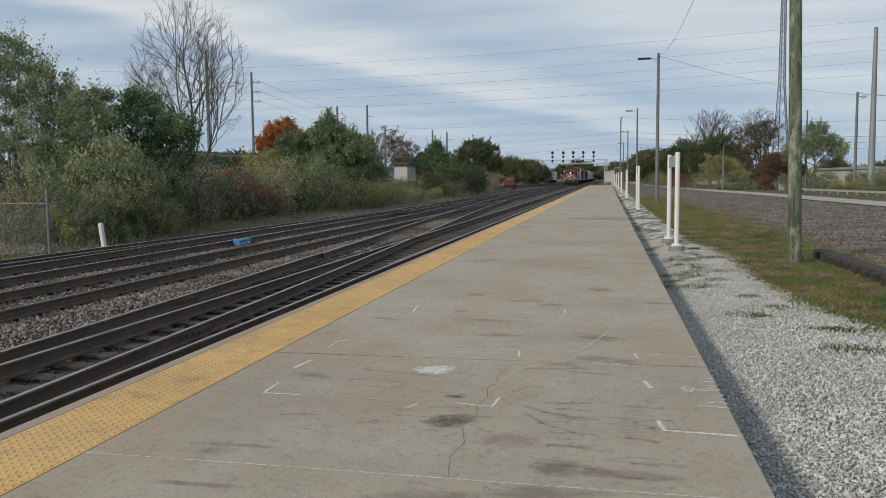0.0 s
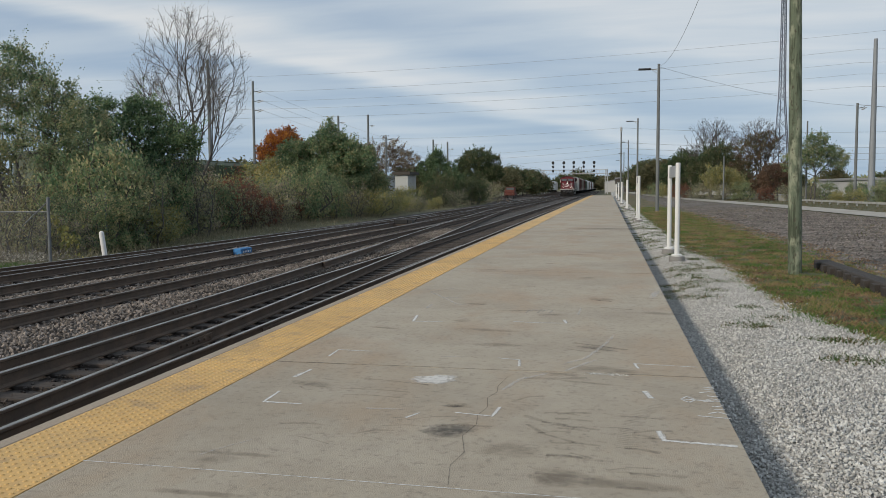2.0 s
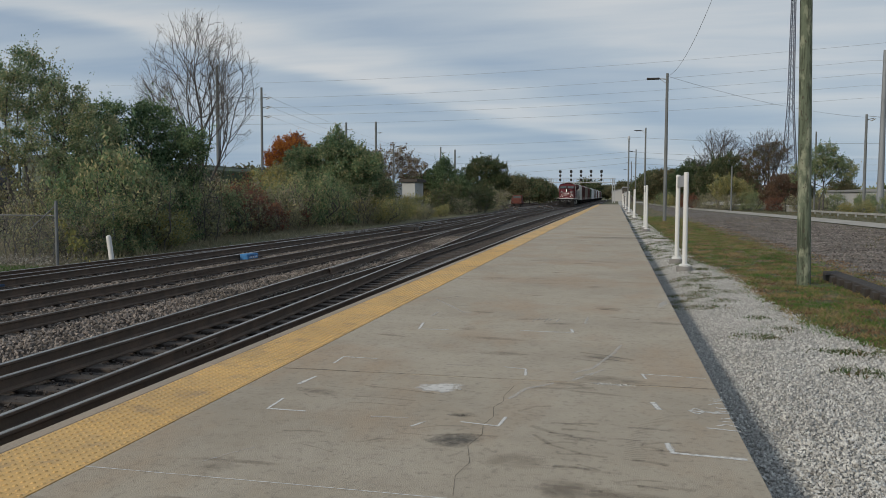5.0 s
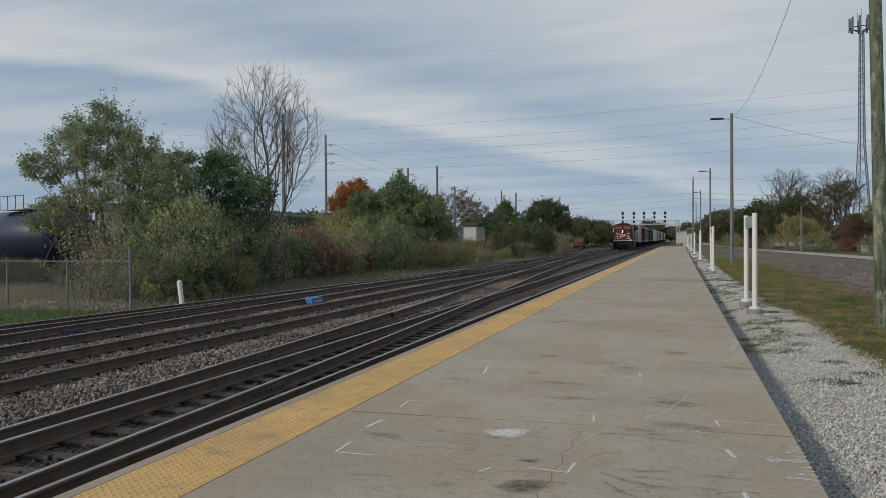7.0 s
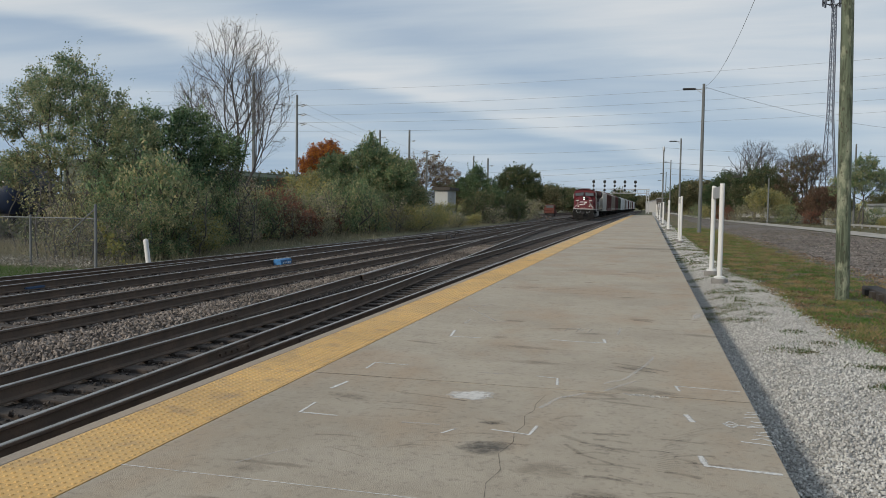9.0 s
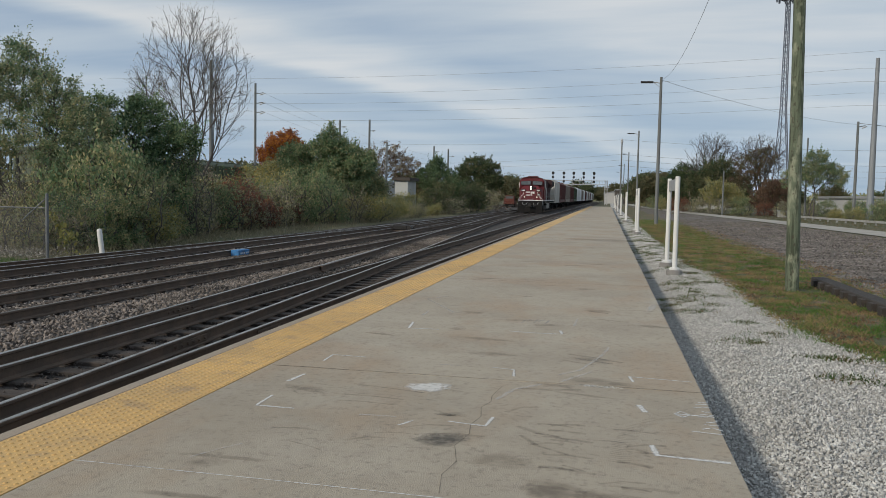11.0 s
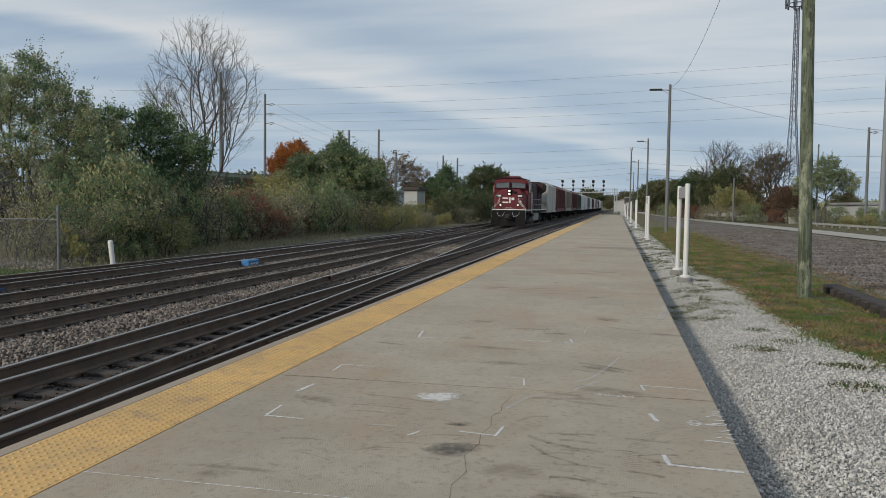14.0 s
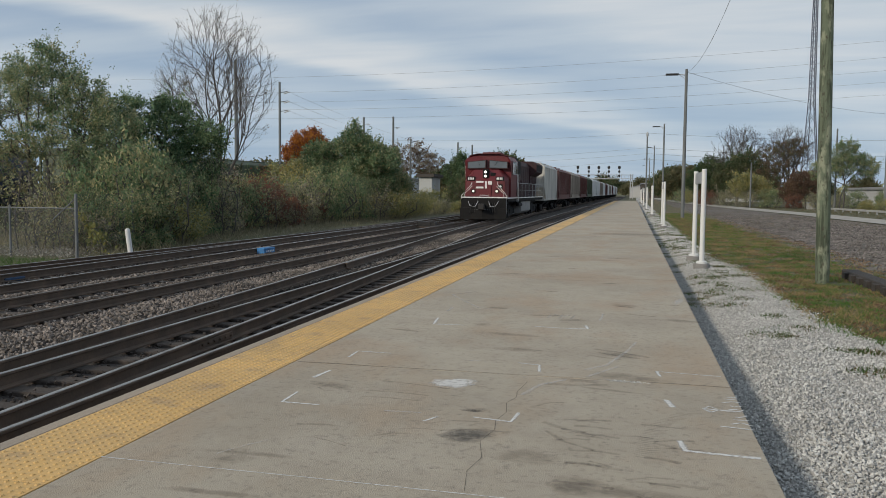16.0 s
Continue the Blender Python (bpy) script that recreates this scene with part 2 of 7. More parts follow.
TIE_WOOD = material("creosote_tie", (0.052, 0.041, 0.034), 0.95, vary=[((6, 40, 6), (0.105, 0.082, 0.068), 0.6, 0.45, 0.75), (2.0, (0.028, 0.024, 0.022), 0.7, 0.4, 0.7)], bump=0.5, bump_scale=30, random_ob=0.25)
BALLAST = pebble_material("ballast_bed", (0.022, 0.018, 0.016), (0.048, 0.039, 0.034), (0.095, 0.080, 0.070), 17.0, 1.0, ((0.035, 0.028, 0.024), 0.5, 0.85))
BALLAST_STONE = material("ballast_stone", (0.235, 0.198, 0.170), 0.9, vary=[(0.35, (0.060, 0.050, 0.043), 0.9, 0.45, 0.62), (2.0, (0.12, 0.098, 0.08), 0.6, 0.42, 0.66), (14.0, (0.31, 0.28, 0.255), 0.5, 0.5, 0.75)], island=0.5)
BALLAST_OILY = material("oily_ballast", (0.052, 0.041, 0.034), 0.85, vary=[(1.2, (0.035, 0.028, 0.024), 0.8, 0.42, 0.6), (14.0, (0.13, 0.105, 0.088), 0.5, 0.55, 0.75)], island=0.45)
GRAVEL = pebble_material("pale_gravel_bed", (0.24, 0.235, 0.22), (0.40, 0.39, 0.365), (0.54, 0.53, 0.50), 60.0, 1.0)
GRAVEL_STONE = material("pale_gravel_stone", (0.485, 0.475, 0.45), 0.9, vary=[(1.5, (0.33, 0.315, 0.29), 0.6, 0.4, 0.7), (20.0, (0.64, 0.63, 0.60), 0.5, 0.5, 0.75)], island=0.36)
LOT = pebble_material("brown_gravel_lot", (0.055, 0.044, 0.036), (0.135, 0.110, 0.092), (0.26, 0.225, 0.195), 8.0, 1.0, ((0.05, 0.043, 0.030), 1.1, 0.75))
LOT_STONE = material("lot_stone", (0.185, 0.163, 0.147), 0.9, vary=[(0.9, (0.06, 0.050, 0.042), 0.85, 0.44, 0.58), (9.0, (0.29, 0.26, 0.24), 0.5, 0.5, 0.75)], island=0.6)
SOIL = material("soil_and_grass", (0.105, 0.098, 0.052), 0.95, vary=[(0.25, (0.07, 0.085, 0.032), 0.8, 0.4, 0.62), (2.5, (0.15, 0.12, 0.075), 0.6, 0.48, 0.7), (18.0, (0.05, 0.05, 0.028), 0.6, 0.5, 0.75)], bump=0.6, bump_scale=12)
TURF = material("worn_turf", (0.095, 0.096, 0.038), 0.95, vary=[(1.5, (0.23, 0.145, 0.085), 0.95, 0.48, 0.56), (5.0, (0.045, 0.070, 0.018), 0.85, 0.49, 0.60), (40.0, (0.035, 0.030, 0.018), 0.8, 0.48, 0.66)], bump=1.0, bump_scale=35)
GRASS = leaf_material("grass_blades", (0.085, 0.180, 0.032), (0.195, 0.225, 0.070), (0.40, 0.265, 0.14), 1.3, 3.6)
GREEN_GRASS = leaf_material("green_grass", (0.05, 0.10, 0.03), (0.08, 0.14, 0.04), (0.11, 0.16, 0.05))
DRY_WEED = leaf_material("dry_weeds", (0.075, 0.085, 0.030), (0.13, 0.105, 0.05), (0.24, 0.17, 0.10), 1.5, 2.5)
ROAD = material("pale_road", (0.36, 0.335, 0.295), 0.92, vary=[(0.3, (0.27, 0.24, 0.205), 0.6, 0.45, 0.65), (4.0, (0.41, 0.38, 0.34), 0.5, 0.5, 0.75), (1.2, (0.20, 0.18, 0.145), 0.5, 0.57, 0.7)], bump=0.2)
BARK = material("grey_bark", (0.112, 0.102, 0.094), 0.95, vary=[((12, 12, 2), (0.07, 0.063, 0.057), 0.8, 0.4, 0.65)], bump=0.5, bump_scale=20)
POLE_WOOD = material("treated_pole_wood", (0.115, 0.138, 0.092), 0.9, vary=[((14, 14, 1.2), (0.045, 0.055, 0.034), 0.9, 0.46, 0.58), ((7, 7, 2.5), (0.27, 0.285, 0.20), 0.8, 0.50, 0.62), ((16, 16, 9), (0.05, 0.04, 0.028), 0.8, 0.58, 0.66)], bump=0.6, bump_scale=25)
GREY_WOOD = material("weathered_pole_wood", (0.160, 0.172, 0.172), 0.9, vary=[((6, 6, 0.5), (0.10, 0.10, 0.097), 0.8, 0.42, 0.65)], bump=0.2)
TOWER_STEEL = material("dark_tower_steel", (0.10, 0.115, 0.15), 0.6, 0.2, vary=[(1.5, (0.16, 0.17, 0.19), 0.6, 0.45, 0.7)])
DULL_WHITE = material("dull_white_paint", (0.33, 0.33, 0.31), 0.8, vary=[(2.0, (0.20, 0.19, 0.175), 0.7, 0.42, 0.7)])
WHITE_PAINT = material("white_post_paint", (0.64, 0.635, 0.615), 0.6, vary=[(3.0, (0.60, 0.58, 0.54), 0.5, 0.5, 0.7), (25.0, (0.5, 0.47, 0.42), 0.4, 0.62, 0.75)])
SIGN_GREY = material("sign_panel_grey", (0.33, 0.34, 0.35), 0.5, 0.2, vary=[(2.0, (0.27, 0.275, 0.28), 0.6, 0.4, 0.7)])
STEEL_POLE = material("weathered_steel_pole", (0.24, 0.255, 0.27), 0.6, 0.3, vary=[((2, 2, 0.4), (0.17, 0.18, 0.19), 0.6, 0.42, 0.7)])
GALV = material("galvanised_steel", (0.44, 0.45, 0.455), 0.55, 0.4, vary=[(4.0, (0.33, 0.335, 0.34), 0.6, 0.4, 0.7)])
TIMBER_DARK = material("dark_timber", (0.034, 0.028, 0.024), 0.9, vary=[((6, 2, 6), (0.06, 0.05, 0.042), 0.7, 0.45, 0.7)], bump=0.4)
DARK_METAL = material("dark_metal", (0.022, 0.021, 0.021), 0.65, 0.2, vary=[(8.0, (0.04, 0.034, 0.03), 0.6, 0.45, 0.7)])
WIRE = material("wire", (0.24, 0.25, 0.26), 0.7)
BLACK = material("signal_black", (0.012, 0.012, 0.013), 0.7, vary=[(5.0, (0.02, 0.02, 0.02), 0.5, 0.4, 0.7)])
BLUE_PAINT = material("blue_paint", (0.03, 0.20, 0.46), 0.6, vary=[(12.0, (0.02, 0.08, 0.20), 0.85, 0.42, 0.65), (3.0, (0.05, 0.05, 0.06), 0.6, 0.55, 0.7)])
BLUE_FADED = material("faded_blue", (0.035, 0.07, 0.14), 0.8, vary=[(6.0, (0.03, 0.035, 0.04), 0.8, 0.4, 0.65)])
PLASTER = mask_material("plaster_blot", (0.74, 0.72, 0.68), 0.75, 17.0, 0.24, 0.50)
PALE_FILM = material("pale_lettering", (0.62, 0.66, 0.7), 0.6)
FAINT_STAIN = mask_material("faint_stain", (0.19, 0.15, 0.11), 0.30, 6.0, 0.25, 0.62)
LOCO_RED = material("locomotive_red", (0.112, 0.008, 0.012), 0.5, vary=[(0.8, (0.13, 0.010, 0.014), 0.7, 0.42, 0.7), ((6, 6, 1.2), (0.08, 0.015, 0.016), 0.5, 0.52, 0.75)])
LOCO_HOOD = material("dark_hood_red", (0.040, 0.010, 0.012), 0.75, vary=[(0.8, (0.032, 0.016, 0.015), 0.8, 0.42, 0.7), ((6, 6, 1.0), (0.022, 0.017, 0.016), 0.6, 0.5, 0.72)])
LOCO_ROOF = material("faded_roof_red", (0.11, 0.026, 0.03), 0.75, vary=[(1.5, (0.06, 0.025, 0.025), 0.7, 0.42, 0.7)])
LOCO_WHITE = material("white_marking", (0.75, 0.74, 0.72), 0.5, vary=[(6.0, (0.55, 0.5, 0.47), 0.5, 0.5, 0.7)])
LOCO_BLACK = material("grimy_black", (0.0055, 0.0052, 0.0052), 0.95, vary=[(2.0, (0.012, 0.010, 0.009), 0.7, 0.45, 0.7)])
TANK_GREY = material("fuel_tank_grey", (0.30, 0.29, 0.28), 0.6, vary=[(2.5, (0.17, 0.155, 0.145), 0.7, 0.42, 0.7)])
GLASS = material("cab_glass", (0.17, 0.185, 0.195), 0.10, 0.4, vary=[(1.5, (0.11, 0.12, 0.128), 0.6, 0.4, 0.7)])
LAMP_ON = material("lit_headlight", (1.0, 0.95, 0.86), 0.3, emit=2.5)
LAMP_DIM = material("ditch_light", (1.0, 0.92, 0.80), 0.3, emit=0.5)
TANKCAR_BLACK = material("tank_black", (0.016, 0.027, 0.060), 0.34, vary=[(0.7, (0.016, 0.021, 0.032), 0.7, 0.4, 0.7)])
ORANGE = material("machine_orange", (0.11, 0.026, 0.016), 0.7, vary=[(2.6, (0.05, 0.022, 0.018), 0.6, 0.45, 0.7)])
SHED_WHITE = material("shed_white", (0.42, 0.43, 0.42), 0.75, vary=[((0.7, 0.7, 0.25), (0.38, 0.36, 0.33), 0.7, 0.45, 0.7)])
SHED_DARK = material("shed_dark", (0.07, 0.06, 0.052), 0.85, vary=[(1.5, (0.035, 0.03, 0.027), 0.7, 0.4, 0.7)])
BUILDING_WHITE = material("building_white", (0.46, 0.465, 0.465), 0.8, vary=[((0.4, 0.4, 0.15), (0.44, 0.43, 0.42), 0.6, 0.45, 0.7)])
ROOF_GREY = material("roof_grey", (0.27, 0.275, 0.28), 0.8, vary=[(0.5, (0.2, 0.2, 0.2), 0.6, 0.45, 0.7)])
CHALK = mask_material("chalk", (0.76, 0.75, 0.72), 0.74, 34.0, 0.23, 0.52)
CHALK_FAINT = mask_material("faint_chalk", (0.62, 0.60, 0.56), 0.42, 30.0, 0.27, 0.56)
OIL = mask_material("dark_smudge", (0.15, 0.122, 0.096), 0.32, 12.0, 0.26, 0.66)
OIL_DARK = mask_material("dark_oil_stain", (0.085, 0.078, 0.070), 0.62, 15.0, 0.22, 0.60)
CRACK = mask_material("crack_dark", (0.10, 0.085, 0.07), 0.6, 40.0, 0.30, 0.46)
HOPPER_GREY = material("hopper_grey", (0.50, 0.485, 0.44), 0.65, vary=[((0.8, 0.8, 0.25), (0.20, 0.19, 0.17), 0.7, 0.42, 0.7)])
HOPPER_BROWN = material("hopper_brown", (0.150, 0.058, 0.050), 0.7, vary=[((0.8, 0.8, 0.25), (0.09, 0.05, 0.042), 0.7, 0.42, 0.7)])
HOPPER_TAN = material("hopper_tan", (0.35, 0.30, 0.25), 0.7, vary=[((0.8, 0.8, 0.25), (0.18, 0.15, 0.125), 0.7, 0.42, 0.7)])
HOPPER_GREEN = material("hopper_green", (0.09, 0.115, 0.07), 0.7, vary=[((0.8, 0.8, 0.25), (0.06, 0.07, 0.05), 0.7, 0.42, 0.7)])
HOPPER_WHITE = material("hopper_white", (0.58, 0.59, 0.585), 0.65, vary=[((0.8, 0.8, 0.25), (0.32, 0.31, 0.30), 0.6, 0.45, 0.7)])
LEAF_SILVER = leaf_material("grey_green_leaves", (0.145, 0.210, 0.135), (0.275, 0.335, 0.205), (0.45, 0.41, 0.23))
LEAF_DARK = leaf_material("dark_green_leaves", (0.100, 0.168, 0.092), (0.168, 0.255, 0.132), (0.29, 0.345, 0.165))
LEAF_OLIVE = leaf_material("olive_leaves", (0.190, 0.222, 0.128), (0.315, 0.322, 0.180), (0.48, 0.42, 0.22))
LEAF_YELLOW = leaf_material("yellow_leaves", (0.20, 0.215, 0.085), (0.34, 0.310, 0.11), (0.50, 0.41, 0.15))
LEAF_RUST = leaf_material("rust_leaves", (0.16, 0.075, 0.055), (0.26, 0.100, 0.070), (0.36, 0.155, 0.085))
LEAF_ORANGE = leaf_material("orange_leaves", (0.266, 0.103, 0.024), (0.436, 0.152, 0.031), (0.544, 0.242, 0.055))
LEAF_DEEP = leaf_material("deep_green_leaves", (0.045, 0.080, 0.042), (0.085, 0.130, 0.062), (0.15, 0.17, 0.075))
LEAF_DULL = leaf_material("dull_olive_leaves", (0.085, 0.098, 0.052), (0.145, 0.140, 0.075), (0.22, 0.185, 0.10))
LEAF_FADED = leaf_material("faded_rust_leaves", (0.105, 0.068, 0.052), (0.165, 0.105, 0.072), (0.24, 0.155, 0.095))
LITTER = leaf_material("leaf_litter", (0.12, 0.075, 0.045), (0.23, 0.145, 0.085), (0.33, 0.22, 0.13))
LITTER_PALE = leaf_material("pale_dry_leaves", (0.22, 0.19, 0.15), (0.36, 0.33, 0.28), (0.55, 0.52, 0.46))
VERGE = leaf_material("dry_verge_grass", (0.20, 0.185, 0.12), (0.25, 0.23, 0.145), (0.38, 0.32, 0.22))
LEAF_BROWN = leaf_material("brown_leaves", (0.22, 0.195, 0.15), (0.32, 0.285, 0.215), (0.43, 0.37, 0.27))


# ---------------------------------------------------------------- mesh helpers
def finish(bm, name, mat, smooth=False):
    me = bpy.data.meshes.new(name)
    bmesh.ops.recalc_face_normals(bm, faces=bm.faces)
    bm.to_mesh(me)
    bm.free()
    for mm in (mat if isinstance(mat, (list, tuple)) else [mat]):
        me.materials.append(mm)
    if smooth:
        for p in me.polygons:
            p.use_smooth = True
    return me


def part(name, bm, mat, parent, label="", smooth=False):
    ob = new(name, finish(bm, name, mat, smooth))
    ob.parent = parent
    return tagged(ob, label)


def thing(name, m, label, category, group="", kind=""):
    ob = new(name)
    ob.empty_display_size = 0.2
    ob.matrix_basis = m
    return tagged(ob, label, category, group, kind)


def box(bm, x0, x1, y0, y1, z0, z1, bevel=0.0, mat=0):
    vs = [bm.verts.new(p) for p in ((x0, y0, z0), (x1, y0, z0), (x1, y1, z0), (x0, y1, z0), (x0, y0, z1), (x1, y0, z1), (x1, y1, z1), (x0, y1, z1))]
    fs = [bm.faces.new([vs[i] for i in f]) for f in ((3, 2, 1, 0), (4, 5, 6, 7), (0, 1, 5, 4), (1, 2, 6, 5), (2, 3, 7, 6), (3, 0, 4, 7))]
    for f in fs:
        f.material_index = mat
    if bevel:
        es = {e for f in fs for e in f.edges}
        bmesh.ops.bevel(bm, geom=list(es), offset=bevel, segments=1, affect="EDGES", profile=0.5)


def tube(bm, pts, radii, n=8, cap=True, mat=0):
    pts = [Vector(p) for p in pts]
    if isinstance(radii, (int, float)):
        radii = [radii] * len(pts)
    rings = []
    for i, p in enumerate(pts):
        d = (pts[min(i + 1, len(pts) - 1)] - pts[max(i - 1, 0)]).normalized()
        a = d.cross(Vector((0, 0, 1)) if abs(d.z) < 0.9 else Vector((1, 0, 0))).normalized()
        b = d.cross(a)
        rings.append([bm.verts.new(p + radii[i] * (math.cos(2 * math.pi * k / n) * a + math.sin(2 * math.pi * k / n) * b)) for k in range(n)])
    for r0, r1 in zip(rings, rings[1:]):
        for k in range(n):
            f = bm.faces.new((r0[k], r0[(k + 1) % n], r1[(k + 1) % n], r1[k]))
            f.material_index = mat
    if cap:
        bm.faces.new(rings[0][::-1]).material_index = mat
        bm.faces.new(rings[-1]).material_index = mat


def prism(bm, profile, axis, a, b, mat=0):
    """A closed outline drawn in the two other axes, pulled along axis from a to b."""
    def at(u, v, w):
        return {"x": (w, u, v), "y": (u, w, v), "z": (u, v, w)}[axis]
    r0 = [bm.verts.new(at(u, v, a)) for u, v in profile]
    r1 = [bm.verts.new(at(u, v, b)) for u, v in profile]
    n = len(profile)
    fs = [bm.faces.new((r0[k], r0[(k + 1) % n], r1[(k + 1) % n], r1[k])) for k in range(n)]
    fs += [bm.faces.new(r0[::-1]), bm.faces.new(r1)]
    for f in fs:
        f.material_index = mat


def mesh_np(name, verts, faces, mat, smooth=False):
    """One mesh from arrays: verts n x 3, faces m x k."""
    me = bpy.data.meshes.new(name)
    faces = np.asarray(faces, dtype=np.int32)
    k = faces.shape[1]
    me.vertices.add(len(verts))
    me.vertices.foreach_set("co", np.asarray(verts, dtype=np.float32).ravel())
    me.loops.add(faces.size)
    me.loops.foreach_set("vertex_index", faces.ravel())
    me.polygons.add(len(faces))
    me.polygons.foreach_set("loop_start", np.arange(0, faces.size, k, dtype=np.int32))
    me.polygons.foreach_set("use_smooth", np.full(len(faces), smooth))
    me.update(calc_edges=True)
    me.validate()
    me.materials.append(mat)
    return me


def stones_mesh(name, centres, size, mat, seed):
    """Broken stones: squashed, turned octahedra with uneven corners."""
    rs = np.random.RandomState(seed)
    n = len(centres)
    base = np.array([(1, 0, 0), (0, 1, 0), (-1, 0, 0), (0, -1, 0), (0, 0, 1), (0, 0, -1)], float)
    tri = np.array([(0, 1, 4), (1, 2, 4), (2, 3, 4), (3, 0, 4), (1, 0, 5), (2, 1, 5), (3, 2, 5), (0, 3, 5)])
    v = base[None] * rs.uniform(0.75, 1.1, (n, 6, 1)) + rs.normal(0, 0.13, (n, 6, 3))
    v *= rs.uniform((0.7, 0.6, 0.45), (1.25, 1.0, 0.8), (n, 3))[:, None, :]
    q = rs.normal(size=(n, 4))
    q /= np.linalg.norm(q, axis=1)[:, None]
    w, x, y, z = q.T
    R = np.stack([1 - 2 * (y * y + z * z), 2 * (x * y - z * w), 2 * (x * z + y * w), 2 * (x * y + z * w), 1 - 2 * (x * x + z * z), 2 * (y * z - x * w), 2 * (x * z - y * w), 2 * (y * z + x * w), 1 - 2 * (x * x + y * y)], 1).reshape(n, 3, 3)
    v = np.einsum("nij,nkj->nki", R, v) * (size * rs.uniform(0.6, 1.35, n))[:, None, None] + centres[:, None, :]
    f = tri[None] + 6 * np.arange(n)[:, None, None]
    return mesh_np(name, v.reshape(-1, 3), f.reshape(-1, 3), mat)


def leaves_mesh(name, centres, size, mat, seed, droop=0.3):
    """Many single leaves, each a small folded-free lozenge with its own turn."""
    rs = np.random.RandomState(seed)
    n = len(centres)
    a = rs.normal(size=(n, 3))
    a[:, 2] -= droop
    a /= np.linalg.norm(a, axis=1)[:, None]
    b = np.cross(a, rs.normal(size=(n, 3)))
    b /= np.linalg.norm(b, axis=1)[:, None] + 1e-9
    s = size * rs.uniform(0.6, 1.4, (n, 1))
    c = centres
    v = np.stack([c - a * s, c + b * s * 0.55, c + a * s, c - b * s * 0.55], 1)
    f = np.arange(4 * n).reshape(n, 4)
    return mesh_np(name, v.reshape(-1, 3), f, mat)


def blades_mesh(name, roots, height, width, mat, seed, lean=0.5):
    rs = np.random.RandomState(seed)
    n = len(roots)
    ang = rs.uniform(0, 2 * np.pi, n)
    h = height * rs.uniform(0.4, 1.3, n)
    side = np.stack([np.cos(ang), np.sin(ang), np.zeros(n)], 1) * width
    tip = roots + np.stack([rs.normal(0, lean, n) * h, rs.normal(0, lean, n) * h, h], 1)
    v = np.stack([roots - side, roots + side, tip], 1)
    return mesh_np(name, v.reshape(-1, 3), np.arange(3 * n).reshape(n, 3), mat)


# ---------------------------------------------------------------- large structure
RAIL_Z = -0.26                     # top of rail; the platform's top is 0
TRACK_1, TRACK_2, TRACK_3 = -5.47, -9.56, -12.54
EDGE, TACT_L, TACT_R = -3.88, -3.745, -3.09
FAR_END = 168.0


def right_rim(y):
    """The platform narrows a little along its length."""
    return float(np.interp(y, [0, 23, 41, 145, 170], [0.855, 0.785, 0.735, 0.587, 0.545]))


def gravel_z(x, y):
    """The gravel sinks in a shallow gutter along the platform."""
    u = min(1.0, max(0.0, (x - right_rim(y) - 0.22) / 0.62))
    return -0.285 + 0.107 * u * u * (3 - 2 * u)


def gravel_rim(y):
    return float(np.interp(y, [-30, 6, 9.5, 11, 12.2, 15, 18.6, 24, 45, 120], [3.9, 3.5, 3.15, 2.85, 2.45, 2.5, 2.5, 2.15, 2.05, 1.8])) + wob(y, 2, 0.16)



def build_ground():
    prof = [(-3000, -0.55), (-60, -0.55), (-16.6, -0.55), (-15.4, -0.49), (-4.2, -0.49), (-2.0, -0.49), (0.0, -0.36), (1.9, -0.34), (2.6, -0.20), (5.6, -0.185), (20, -0.22), (3000, -0.3)]
    ys = [-1500, -30, 0, 30, 80, 200, 600, 3500]
    verts = [(x, y, z) for y in ys for x, z in prof]
    n = len(prof)
    faces = [(j * n + i, j * n + i + 1, (j + 1) * n + i + 1, (j + 1) * n + i) for j in range(len(ys) - 1) for i in range(n - 1)]
    ob = new("ground", mesh_np("ground", np.array(verts, float), faces, SOIL))
    tagged(ob, "brown soil with sparse dull grass reaching the horizon", "ground", kind="structure")


def sheet(name, left, right, ys, z, mat, label, category, crown=0.0):
    """A strip between two lines x = left(y), right(y), with an uneven rim."""
    vs, fs = [], []
    cols = 15
    for y in ys:
        l, r = left(y), right(y)
        for k in range(cols):
            u = k / (cols - 1)
            vs.append((l + (r - l) * u, y, z + crown * 4 * u * (1 - u)))
    for j in range(len(ys) - 1):
        for k in range(cols - 1):
            a = j * cols + k
            fs.append((a, a + 1, a + cols + 1, a + cols))
    ob = new(name, mesh_np(name, np.array(vs, float), fs, mat))
    return tagged(ob, label, category, kind="structure")


def wob(y, s, amp):
    return amp * (noise.noise(Vector((y * 0.35, s, 0))) + 0.6 * noise.noise(Vector((y * 1.3, s, 4))))


def road_near(y):
    return float(np.interp(y, [-40, 20, 54, 78, 102, 122, 159, 260, 500], [19.5, 16.6, 14.9, 13.7, 11.7, 10.1, 8.1, 5.5, 4.6]))


